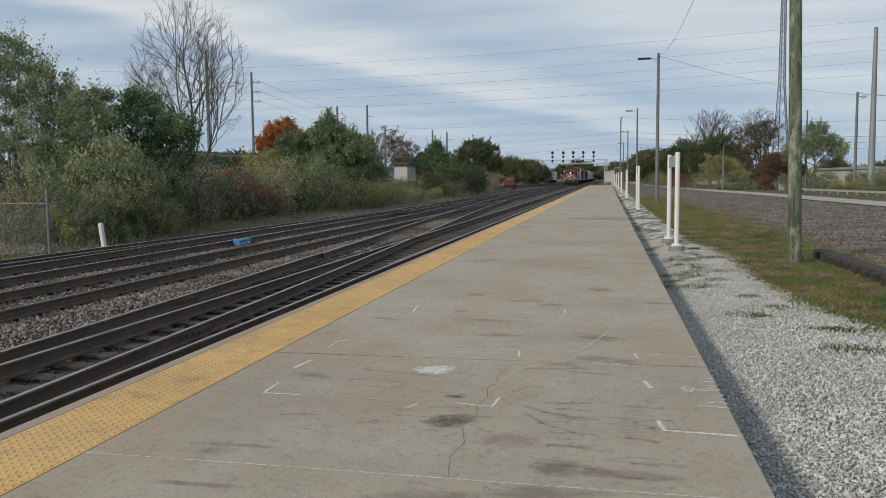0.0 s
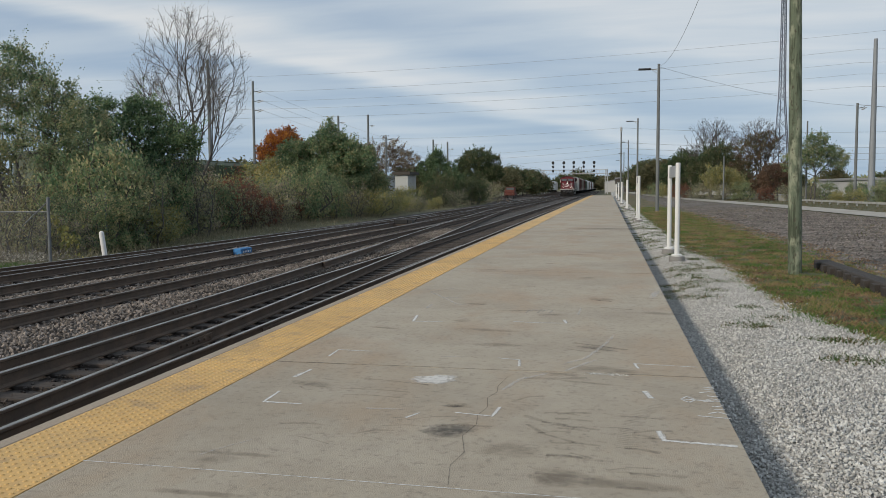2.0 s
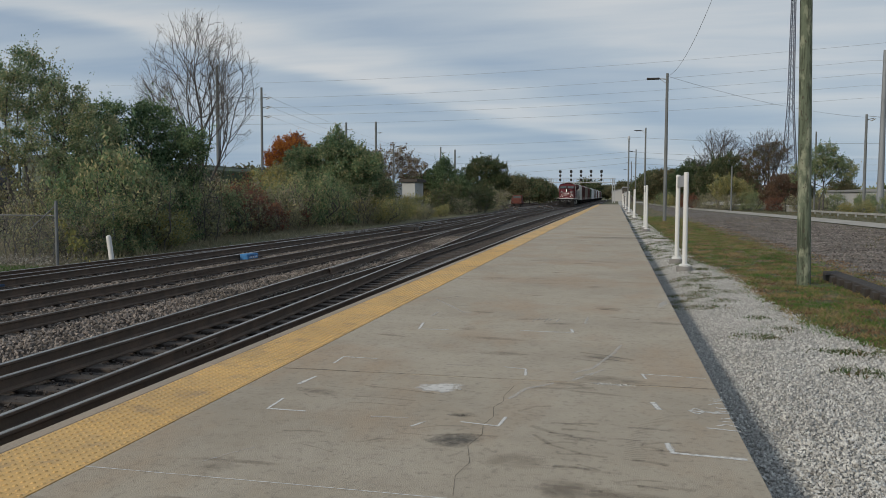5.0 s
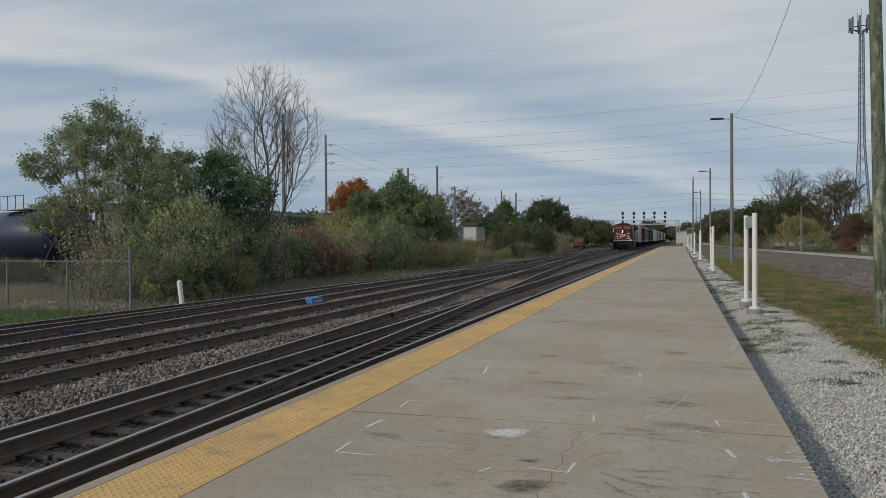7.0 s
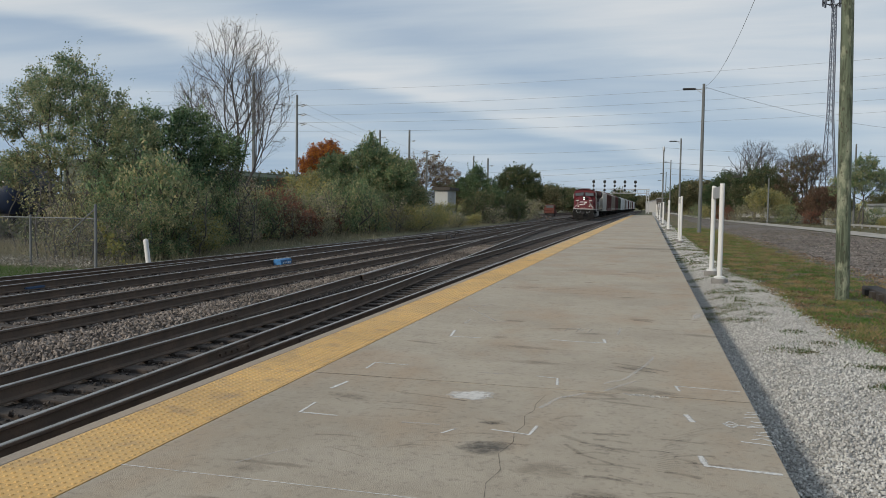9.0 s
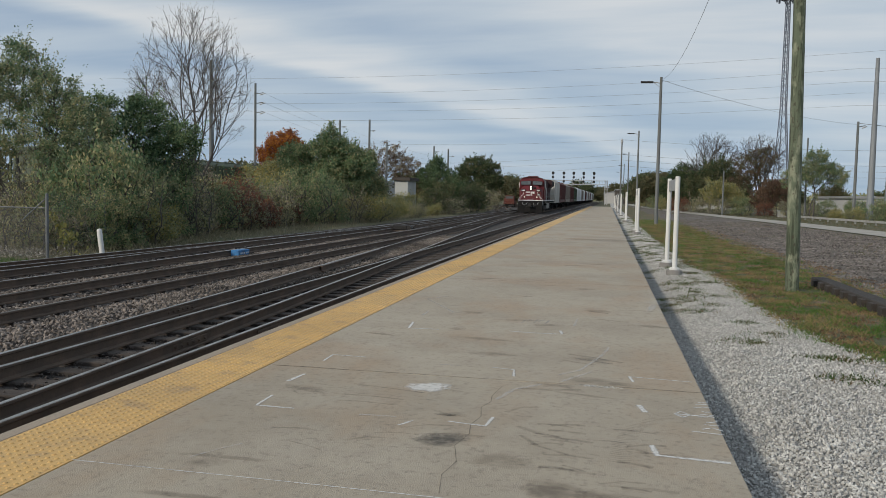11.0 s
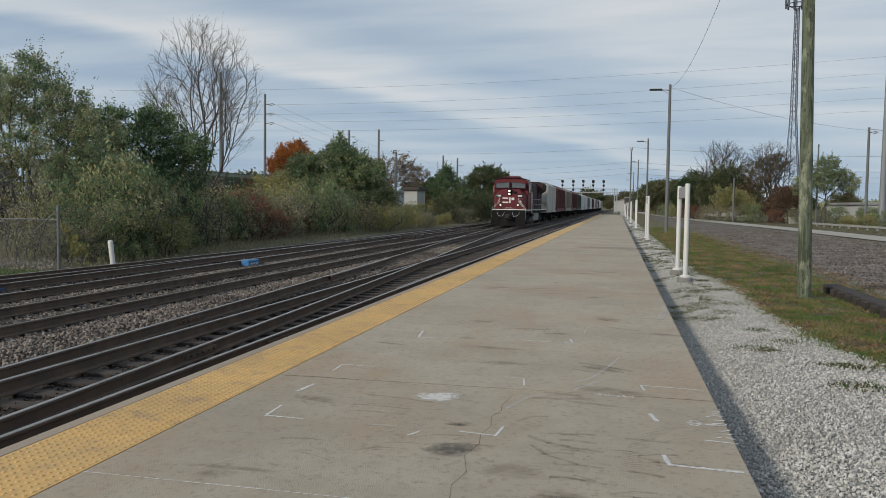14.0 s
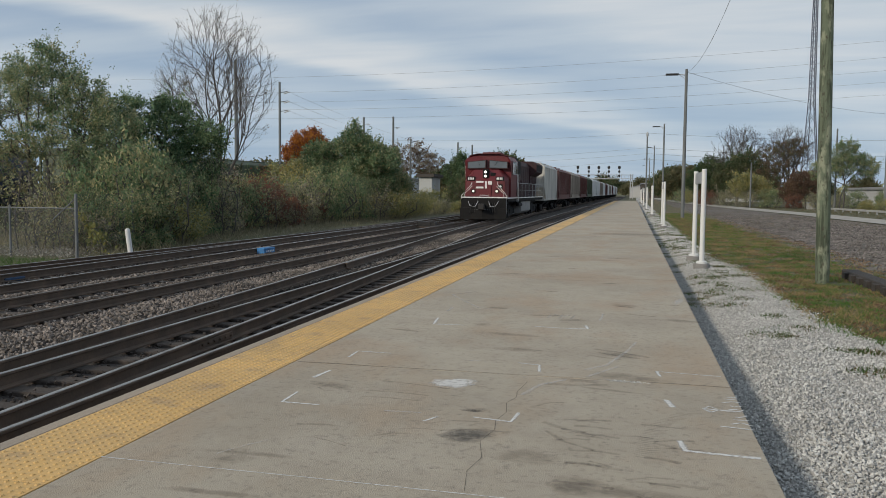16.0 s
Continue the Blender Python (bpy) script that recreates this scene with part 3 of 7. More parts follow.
def build_strips():
    ys = list(np.concatenate([np.arange(-30, 80, 0.7), np.arange(80, 440, 6)]))
    sheet("ballast_bed", lambda y: float(np.interp(y, [0, 105, 135, 170, 440], [-15.5, -15.8, -18.5, -25, -28])) + wob(y, 1, 0.25), lambda y: -3.95, ys, -0.478, BALLAST, "dark grey-brown crushed stone ballast bed under the tracks", "ballast")
    strip = sheet("gravel_strip", lambda y: right_rim(y) - 0.06, lambda y: gravel_rim(y) + 0.15, ys, -0.178, GRAVEL, "pale grey crushed gravel beside the platform", "gravel")
    for v in strip.data.vertices:
        v.co.z = gravel_z(v.co.x, v.co.y)
    sheet("grass_strip", lambda y: gravel_rim(y), lambda y: 5.5 + wob(y, 5, 0.5), ys, -0.180, TURF, "worn patchy autumn grass strip", "grass")
    sheet("gravel_lot", lambda y: 5.2 + wob(y, 5, 0.5), lambda y: road_near(y) - 0.6 + wob(y, 7, 0.4), ys, -0.176, LOT, "brown stony open lot with weeds", "gravel lot")
    sheet("road", road_near, lambda y: road_near(y) + 3.2, ys, -0.163, ROAD, "pale narrow access road", "road")


def build_platform():
    bm = bmesh.new()
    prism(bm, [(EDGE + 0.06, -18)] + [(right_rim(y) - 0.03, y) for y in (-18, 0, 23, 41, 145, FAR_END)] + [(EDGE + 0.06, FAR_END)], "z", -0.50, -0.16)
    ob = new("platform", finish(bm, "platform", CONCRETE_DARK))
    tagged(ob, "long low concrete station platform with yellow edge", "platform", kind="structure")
    return ob


def bevel_slab(name, x0, x1, length, z0, z1, mat, bevel=0.012):
    bm = bmesh.new()
    box(bm, x0, x1, 0, length, z0, z1, bevel)
    return finish(bm, name, mat)


def lay_platform(platform):
    joints = [-10.0, -1.45] + [7.1 + 8.55 * i for i in range(20)]
    gap = 0.008
    for y in joints[:-1]:
        if y < FAR_END - 6:
            bm = bmesh.new()
            prism(bm, [(TACT_R + 0.002, 0), (right_rim(y), 0), (right_rim(y + 8.55), 8.55 - gap), (TACT_R + 0.002, 8.55 - gap)], "z", -0.158, 0.0)
            bmesh.ops.bevel(bm, geom=list(bm.edges), offset=0.006, segments=1, affect="EDGES", profile=0.5)
            ob = new("slab", finish(bm, "slab", CONCRETE))
            ob.parent, ob.location = platform, (0, y + gap / 2, 0)
    me = bevel_slab("kerb_stone", EDGE, TACT_L - 0.002, 8.55 - gap, -0.20, 0.002, CONCRETE_EDGE, 0.015)
    for y in joints[:-1]:
        if y < FAR_END - 6:
            ob = new("kerb_stone", me)
            ob.parent, ob.location = platform, (0, y + gap / 2, 0)
    # tactile tiles: near ones with real domes
    tl, tw = 1.22, TACT_R - TACT_L
    near = bmesh.new()
    box(near, TACT_L, TACT_R, 0, tl - 0.004, -0.1, 0.003)
    nx, ny = 10, 20
    for i in range(nx):
        for j in range(ny):
            cx, cy = TACT_L + (i + 0.5) * tw / nx, (j + 0.5) * tl / ny
            lo = [near.verts.new((cx + 0.0160 * math.cos(a), cy + 0.0160 * math.sin(a), 0.0032)) for a in [math.pi / 3 * k for k in range(6)]]
            hi = [near.verts.new((cx + 0.0085 * math.cos(a), cy + 0.0085 * math.sin(a), 0.0105)) for a in [math.pi / 3 * k for k in range(6)]]
            for k in range(6):
                near.faces.new((lo[k], lo[(k + 1) % 6], hi[(k + 1) % 6], hi[k]))
            near.faces.new(hi)
    near_me = finish(near, "tactile_tile", TACTILE)
    bm = bmesh.new()
    box(bm, TACT_L, TACT_R, 0, tl - 0.004, -0.1, 0.006)
    far_me = finish(bm, "tactile_tile", TACTILE)
    y = -6.0
    while y < FAR_END - tl:
        ob = new("tactile_tile", near_me if 1 < y < 26 else far_me)
        ob.parent, ob.location = platform, (0, y, 0)
        y += tl


def film_strip(name, pts, width, mat, parent, z=0.003):
    """A thin line of chalk, paint or a crack along pts, with an uneven rim."""
    pts = [Vector((x, y, 0)) for x, y in pts]
    dense = []
    for a, b in zip(pts, pts[1:]):
        k = max(2, int((b - a).length / 0.05))
        dense += [a.lerp(b, i / k) for i in range(k)]
    dense.append(pts[-1])
    vs, fs, film = [], [], []
    for i, p in enumerate(dense):
        d = (dense[min(i + 1, len(dense) - 1)] - dense[max(i - 1, 0)]).normalized()
        nrm = Vector((-d.y, d.x, 0))
        w = width * (1 + 0.35 * noise.noise(p * 7))
        for k, u in enumerate((-1, -0.35, 0.35, 1)):
            q = p + nrm * w * 0.5 * u
            vs.append((q.x, q.y, z))
            film.append(1.0 if k in (1, 2) else 0.45)
    for i in range(len(dense) - 1):
        for k in range(3):
            a = i * 4 + k
            fs.append((a, a + 1, a + 5, a + 4))
    me = mesh_np(name, np.array(vs), fs, mat)
    me.attributes.new("film", "FLOAT", "POINT").data.foreach_set("value", film)
    ob = new(name, me)
    ob.parent = parent
    return ob


def film_patch(name, cx, cy, rx, ry, mat, parent, turn=0.0, z=0.0025, seed=0):
    """A smudge: strongest in the middle, fading out to an uneven rim."""
    rings, seg = 7, 28
    vs, film, fs = [(cx, cy, z)], [1.0], []
    c, s = math.cos(radians(turn)), math.sin(radians(turn))
    for r in range(1, rings + 1):
        for k in range(seg):
            a = 2 * math.pi * k / seg
            rad = r / rings * (1 + 0.35 * noise.noise(Vector((math.cos(a) * 1.4, math.sin(a) * 1.4, seed * 3.3))))
            u, v = rx * rad * math.cos(a), ry * rad * math.sin(a)
            vs.append((cx + u * c - v * s, cy + u * s + v * c, z))
            film.append(max(0.0, 1.15 * (1 - (r / rings) ** 2)))
    me = bpy.data.meshes.new(name)
    fs = [(0, 1 + k, 1 + (k + 1) % seg) for k in range(seg)]
    for r in range(rings - 1):
        for k in range(seg):
            a, b = 1 + r * seg + k, 1 + r * seg + (k + 1) % seg
            fs.append((a, a + seg, b + seg, b))
    me.from_pydata(vs, [], fs)
    me.materials.append(mat)
    me.attributes.new("film", "FLOAT", "POINT").data.foreach_set("value", film)
    ob = new(name, me)
    ob.parent = parent
    return ob


def mark_platform(platform):
    P = platform
    for pts, w in [([(0.335, 5.46), (0.36, 5.25), (0.80, 5.21)], 0.05), ([(0.24, 7.57), (0.27, 7.36)], 0.035), ([(0.25, 7.56), (0.79, 7.50)], 0.03),
                   ([(-1.08, 5.66), (-0.80, 5.61), (-0.78, 5.86)], 0.035), ([(0.29, 6.53), (0.33, 6.31)], 0.06), ([(-2.40, 10.06), (-2.34, 9.57), (-1.97, 9.59)], 0.045),
                   ([(-1.13, 9.75), (-0.86, 9.70), (-0.49, 9.72), (-0.53, 9.97)], 0.045), ([(-2.66, 7.42), (-2.67, 7.73), (-2.31, 7.71)], 0.035),
                   ([(-2.59, 6.02), (-2.58, 5.70), (-2.27, 5.69)], 0.035), ([(-1.40, 5.47), (-1.33, 5.61)], 0.028), ([(-2.66, 6.52), (-2.62, 6.82)], 0.05), ([(-1.03, 7.6), (-0.82, 7.55), (-0.79, 7.27)], 0.035)]:
        film_strip("chalk_mark", pts, w * 1.05, CHALK, P)
    for pts, w in [([(-1.75, 5.66), (-1.47, 5.68)], 0.04), ([(-1.58, 7.58), (-1.33, 7.59)], 0.035), ([(-0.83, 6.38), (-0.73, 6.77), (-0.52, 7.02)], 0.06), ([(-0.39, 7.46), (-0.21, 7.71), (-0.02, 8.5), (0.06, 9.0)], 0.055),
                   ([(-0.37, 7.16), (-0.10, 7.68)], 0.05), ([(-2.45, 12.9), (-2.74, 12.39), (-2.42, 11.78), (-2.09, 11.76)], 0.05), ([(-2.42, 11.78), (-2.07, 11.09), (-1.83, 11.02)], 0.045),
                   ([(-2.45, 4.46), (-2.36, 4.64), (-2.26, 4.8)], 0.02), ([(-2.42, 10.67), (-2.42, 11.03)], 0.07), ([(-0.38, 10.4), (-0.36, 11.0)], 0.05)]:
        film_strip("faint_chalk_mark", pts, w, CHALK_FAINT, P)
    film_strip("chalk_line", [(-3.09, 4.23), (-1.8, 4.21), (-0.68, 4.18), (0.3, 4.16), (0.84, 4.15)], 0.016, CHALK, P, 0.0032)
    film_strip("chalk_arrow", [(0.55, 6.33), (0.82, 6.31)], 0.04, CHALK, P)
    film_strip("chalk_arrow", [(0.60, 6.24), (0.66, 6.33), (0.60, 6.42), (0.55, 6.33), (0.60, 6.24)], 0.03, CHALK, P)
    film_strip("chalk_arrow", [(0.63, 5.88), (0.85, 5.84)], 0.03, CHALK, P)
    # scrawl along the rim that cannot be read: plain bars
    for i in range(9):
        y = 5.95 + i * 0.10
        film_strip("chalk_bar", [(0.71 + 0.025 * (i % 3), y + 0.03 * (i % 2)), (0.78, y + 0.05 - 0.03 * (i % 3)), (0.84, y + 0.02 * (i % 4))], 0.026, CHALK, P)
    film_patch("plaster_spot", -1.45, 6.65, 0.30, 0.24, PLASTER, P, 5, seed=1)
    film_patch("dark_smudge", -1.04, 5.23, 0.29, 0.20, OIL_DARK, P, 25, seed=2)
    film_patch("dark_smudge", -1.12, 5.83, 0.12, 0.05, OIL_DARK, P, 0, seed=14)
    film_patch("pale_blot", 0.69, 12.6, 0.11, 0.75, CHALK_FAINT, P, -8, seed=15)
    for pts, w in [([(-0.35, 8.48), (-0.1, 8.38), (0.19, 8.19)], 0.075), ([(-0.41, 8.15), (-0.08, 8.0)], 0.06), ([(-0.3, 8.3), (0.1, 8.1)], 0.05), ([(-0.2, 11.83), (0.05, 11.7)], 0.08), ([(-0.1, 11.1), (0.31, 10.94)], 0.08),
                   ([(-0.7, 6.82), (-0.45, 6.84), (-0.17, 6.91)], 0.10), ([(-0.58, 5.67), (-0.4, 5.52), (-0.21, 5.42)], 0.06), ([(-0.54, 5.46), (-0.4, 5.25), (-0.2, 5.11)], 0.05), ([(-0.71, 6.03), (-0.6, 6.2), (-0.48, 6.24)], 0.045), ([(-2.48, 6.2), (-2.40, 6.12), (-2.31, 6.15)], 0.03), ([(-2.4, 6.5), (-2.29, 6.48)], 0.03)]:
        film_strip("skid_mark", pts, w, OIL, P, 0.0027)
    # short strokes of writing that cannot be read
    for i in range(7):
        x = -1.05 + 0.05 * i
        film_strip("faint_chalk_mark", [(x, 10.45 + 0.12 * (i % 3)), (x + 0.03, 10.75 + 0.06 * (i % 2))], 0.03, CHALK_FAINT, P)
    # crumbled concrete along the joint
    rc = np.random.RandomState(62)
    crumbs = np.stack([rc.normal(0.02, 0.09, 70), 7.10 + rc.normal(-0.03, 0.018, 70), np.full(70, 0.003)], 1)
    ob = new("crumbs", stones_mesh("crumbs", crumbs, 0.008, GRAVEL_STONE, 63))
    ob.parent = P
    tagged(ob, kind="stuff")
    film_patch("dark_smudge", -0.30, 4.40, 0.17, 0.13, OIL, P, 0, seed=3)
    film_patch("dark_smudge", -0.10, 8.25, 0.34, 0.20, OIL, P, -35, seed=4)
    film_patch("dark_smudge", -0.42, 7.02, 0.30, 0.10, OIL, P, -8, seed=5)
    rq = np.random.RandomState(61)
    for i in range(22):
        x0, y0 = rq.uniform(-0.45, 0.25), rq.uniform(4.3, 5.9)
        ln, tw = rq.uniform(0.12, 0.34), rq.uniform(-0.06, 0.06)
        film_strip("scuff_mark", [(x0, y0), (x0 + ln * 0.5, y0 + tw + 0.02), (x0 + ln, y0 + tw * 1.5)], rq.uniform(0.03, 0.07), OIL, P, 0.0026 + 0.00002 * i)
    for i in range(10):
        x0, y0 = rq.uniform(-2.6, -1.2), rq.uniform(4.6, 6.6)
        ln, tw = rq.uniform(0.2, 0.7), rq.uniform(-0.12, 0.12)
        film_strip("scuff_mark", [(x0, y0), (x0 + ln * 0.5, y0 + tw + 0.03), (x0 + ln, y0 + tw * 1.5)], rq.uniform(0.02, 0.05), FAINT_STAIN, P, 0.0026 + 0.00002 * i)
    film_patch("dark_smudge", -1.08, 5.85, 0.16, 0.10, OIL, P, 0, seed=7)
    film_patch("dark_smudge", -2.4, 6.3, 0.35, 0.12, OIL, P, -20, seed=8)
    film_patch("dark_smudge", -0.1, 11.9, 0.30, 0.25, OIL, P, 0, seed=9)
    film_patch("dark_smudge", -0.15, 32.5, 2.3, 1.5, OIL, P, 0, seed=10)
    for i in range(30):
        y = 5.05 + 1.12 * i / 29
        x = float(np.interp(y, [5.05, 5.47, 5.85, 6.17], [0.12, 0.15, 0.24, 0.44]))
        film_strip("tyre_mark", [(x - 0.07, y + 0.012), (x, y - 0.006), (x + 0.07, y + 0.012)], 0.015, OIL, P, 0.0024)
    rs = np.random.RandomState(44)
    for i in range(40):
        film_patch("stain", rs.uniform(-2.9, 0.7), 3.6 + 30 * rs.uniform() ** 1.6, rs.uniform(0.1, 0.55), rs.uniform(0.04, 0.22), FAINT_STAIN, P, rs.uniform(-15, 15), seed=20 + i, z=0.0016 + 0.00001 * i)
    crack = [(-0.84, 6.85), (-0.88, 6.5), (-0.86, 6.3), (-0.91, 6.12), (-0.87, 5.85), (-0.91, 5.62), (-0.88, 5.4), (-0.93, 5.12), (-0.86, 4.8), (-0.90, 4.55), (-0.85, 4.23)]
    film_strip("crack", crack, 0.007, CRACK, P, 0.0022)
    for y in (7.1, 15.65):
        for a, b, w in ((-3.05, -2.3, 0.032), (-2.3, -1.0, 0.018), (-1.0, -0.2, 0.012), (-0.2, 0.84, 0.024)):
            film_strip("worn_joint", [(a, y), ((a + b) / 2, y + 0.012), (b, y)], w, CRACK, P, 0.0021)
    film_patch("broken_joint", -0.1, 7.1, 0.16, 0.06, CHALK_FAINT, P, 0, seed=12)


build_ground()
build_strips()
platform = build_platform()
mark_platform(platform)


# ---------------------------------------------------------------- tracks
RAIL_WEB = [(-0.07, 0), (0.07, 0), (0.07, 0.018), (0.012, 0.035), (0.012, 0.125), (0.034, 0.138), (0.034, 0.160), (-0.034, 0.160), (-0.034, 0.138), (-0.012, 0.125), (-0.012, 0.035), (-0.07, 0.018)]


def rail(name, line, parent, head, label=""):
    """A rail along line, points (x, y): rusty web and foot, and a worn running band on its head."""
    bm = bmesh.new()
    n = len(RAIL_WEB)
    rows = []
    for x, y in line:
        rows.append([bm.verts.new((x + u, y, RAIL_Z - 0.166 + v)) for u, v in RAIL_WEB])
    for r0, r1 in zip(rows, rows[1:]):
        for k in range(n):
            bm.faces.new((r0[k], r0[(k + 1) % n], r1[(k + 1) % n], r1[k]))
    bm.faces.new(rows[0][::-1])
    bm.faces.new(rows[-1])
    web = part(name, bm, RAIL_STEEL, parent, label)
    bm = bmesh.new()
    prof = [(-0.022, -0.006), (0.022, -0.006), (0.020, 0.0), (-0.020, 0.0)]
    rows = [[bm.verts.new((x + u, y, RAIL_Z + v + 0.001)) for u, v in prof] for x, y in line]
    for r0, r1 in zip(rows, rows[1:]):
        for k in range(4):
            bm.faces.new((r0[k], r0[(k + 1) % 4], r1[(k + 1) % 4], r1[k]))
    part("running_band", bm, head, web)
    return web


def straight(x, y0, y1):
    return [(x, y) for y in np.linspace(y0, y1, 12)]


def curve_line(pts, y0, y1, off=0.0, n=60):
    ys = np.linspace(y0, y1, n)
    px, py = [p[0] for p in pts], [p[1] for p in pts]
    c = np.polyfit(py, px, 3)
    return [(float(np.polyval(c, y)) + off, float(y)) for y in ys]


def build_track(name, x, head_r, head_l, label):
    t = thing(name, pose(0, 0, 0), label, "railway track", kind="structure")
    rail("rail", straight(x + 0.735, -25, 420), t, head_r)
    rail("rail", straight(x - 0.735, -25, 420), t, head_l)
    return t


def tie_mesh():
    bm = bmesh.new()
    box(bm, -1.3, 1.3, -0.115, 0.115, -0.60, RAIL_Z - 0.168, 0.012)
    return finish(bm, "tie", TIE_WOOD)


def lay_ties(track, x, me, spacing=0.54):
    y = 0.5
    while y < 95:
        ob = new("tie", me)
        ob.parent = track
        ob.location = (x + random.uniform(-0.05, 0.05), y + random.uniform(-0.03, 0.03), random.uniform(-0.012, 0.0))
        ob.rotation_euler = (0, 0, radians(random.uniform(-1.2, 1.2)))
        y += spacing


def joint_bar(parent, x, y):
    bm = bmesh.new()
    for s in (-1, 1):
        box(bm, x + s * 0.022 - 0.012, x + s * 0.022 + 0.012, y - 0.45, y + 0.45, RAIL_Z - 0.135, RAIL_Z - 0.04, 0.006)
        for k in range(6):
            yy = y - 0.375 + 0.15 * k
            tube(bm, [(x + s * 0.03, yy, RAIL_Z - 0.085), (x + s * 0.062, yy, RAIL_Z - 0.085)], 0.018, 6)
    part("joint_bar", bm, RAIL_STEEL, parent)


track_a = build_track("track_near", TRACK_1, RAIL_HEAD, RAIL_HEAD, "rusty railway track with polished rails beside the platform")
track_b = build_track("track_middle", TRACK_2, RAIL_HEAD_DULL, RAIL_HEAD_DULL, "railway track with dull brown rails on ballast")
track_c = build_track("track_far", TRACK_3, RAIL_HEAD, RAIL_HEAD, "railway track with worn bright rails along the bushes")
# crossover from the near to the middle track
CROSS = [(-5.47, -8), (-5.88, 6), (-6.06, 10), (-6.27, 15), (-6.62, 20.5), (-7.1, 28), (-7.75, 38), (-8.3, 47), (-9.0, 60), (-9.5, 74)]
crossover = thing("crossover", pose(0, 0, 0), "crossover turnout with rusty rails between two tracks", "railway track", kind="structure")
rail("rail", curve_line(CROSS, -8, 72, 0.735), crossover, RAIL_HEAD)
rail("rail", curve_line(CROSS, -8, 72, -0.735), crossover, RAIL_HEAD)
rail("guard_rail", straight(TRACK_1 + 0.66, 17.5, 26.5), crossover, RAIL_HEAD_DULL)
rail("guard_rail", curve_line(CROSS, 20, 27, -0.66), crossover, RAIL_HEAD_DULL)
CROSS_B = [(-9.56, 34), (-9.9, 48), (-10.5, 62), (-11.3, 78), (-12.1, 94), (-12.54, 110)]
crossover_b = thing("crossover", pose(0, 0, 0), "distant crossover turnout with worn rails", "railway track", kind="structure")
rail("rail", curve_line(CROSS_B, 34, 110, 0.735), crossover_b, RAIL_HEAD_DULL)
rail("rail", curve_line(CROSS_B, 34, 110, -0.735), crossover_b, RAIL_HEAD_DULL)
SIDING = [(-16.6, -10), (-15.05, 5), (-14.45, 14), (-14.0, 22), (-13.6, 30), (-13.1, 44), (-12.6, 62)]
siding = thing("siding", pose(0, 0, 0), "siding track joining the far track", "railway track", kind="structure")
rail("rail", curve_line(SIDING, -10, 60, 0.735 - 0.4), siding, RAIL_HEAD)
rail("rail", curve_line(SIDING, -10, 60, -0.735 + 0.3), siding, RAIL_HEAD)


def ease_line(x0, x1, ya, yb, y_end, off, n=50):
    """A track leaving x0 at ya, swinging over to x1 by yb and running on to y_end."""
    line = []
    for y in np.linspace(ya, y_end, n):
        u = min(1.0, (y - ya) / (yb - ya))
        line.append((x0 + (x1 - x0) * u * u * (3 - 2 * u) + off, float(y)))
    return line


for x0, x1, ya, yb in ((TRACK_3, -19.4, 92, 158), (-16.3, -24.0, 128, 185), (TRACK_2, TRACK_3 - 3.6, 112, 190)):
    yard = thing("yard_track", pose(0, 0, 0), "distant yard track with dull worn rails", "railway track", kind="structure")
    for off in (-0.735, 0.735):
        rail("rail", ease_line(x0, x1, ya, yb, 400, off), yard, RAIL_HEAD_DULL)
for tr, xs, ys in ((track_a, TRACK_1 + 0.735, (10.9, 34)), (crossover, -7.0, (12.2,)), (track_b, TRACK_2 + 0.735, (21.0, 43)), (track_b, TRACK_2 - 0.735, (19.0, 47))):
    for yy in ys:
        if tr is crossover:
            joint_bar(tr, curve_line(CROSS, yy, yy + 0.1, -0.735, 2)[0][0], yy)
            joint_bar(tr, curve_line(CROSS, 9.6, 9.7, 0.735, 2)[0][0], 9.6)
        else:
            joint_bar(tr, xs, yy)


def scatter(n, x0, x1, y0, y1, rs, near=1.0):
    """Points over a strip, thinning with distance from y0."""
    u = rs.uniform(0, 1, n)
    y = y0 + (y1 - y0) * u ** near
    return np.stack([rs.uniform(x0, x1, n), y, np.zeros(n)], 1)


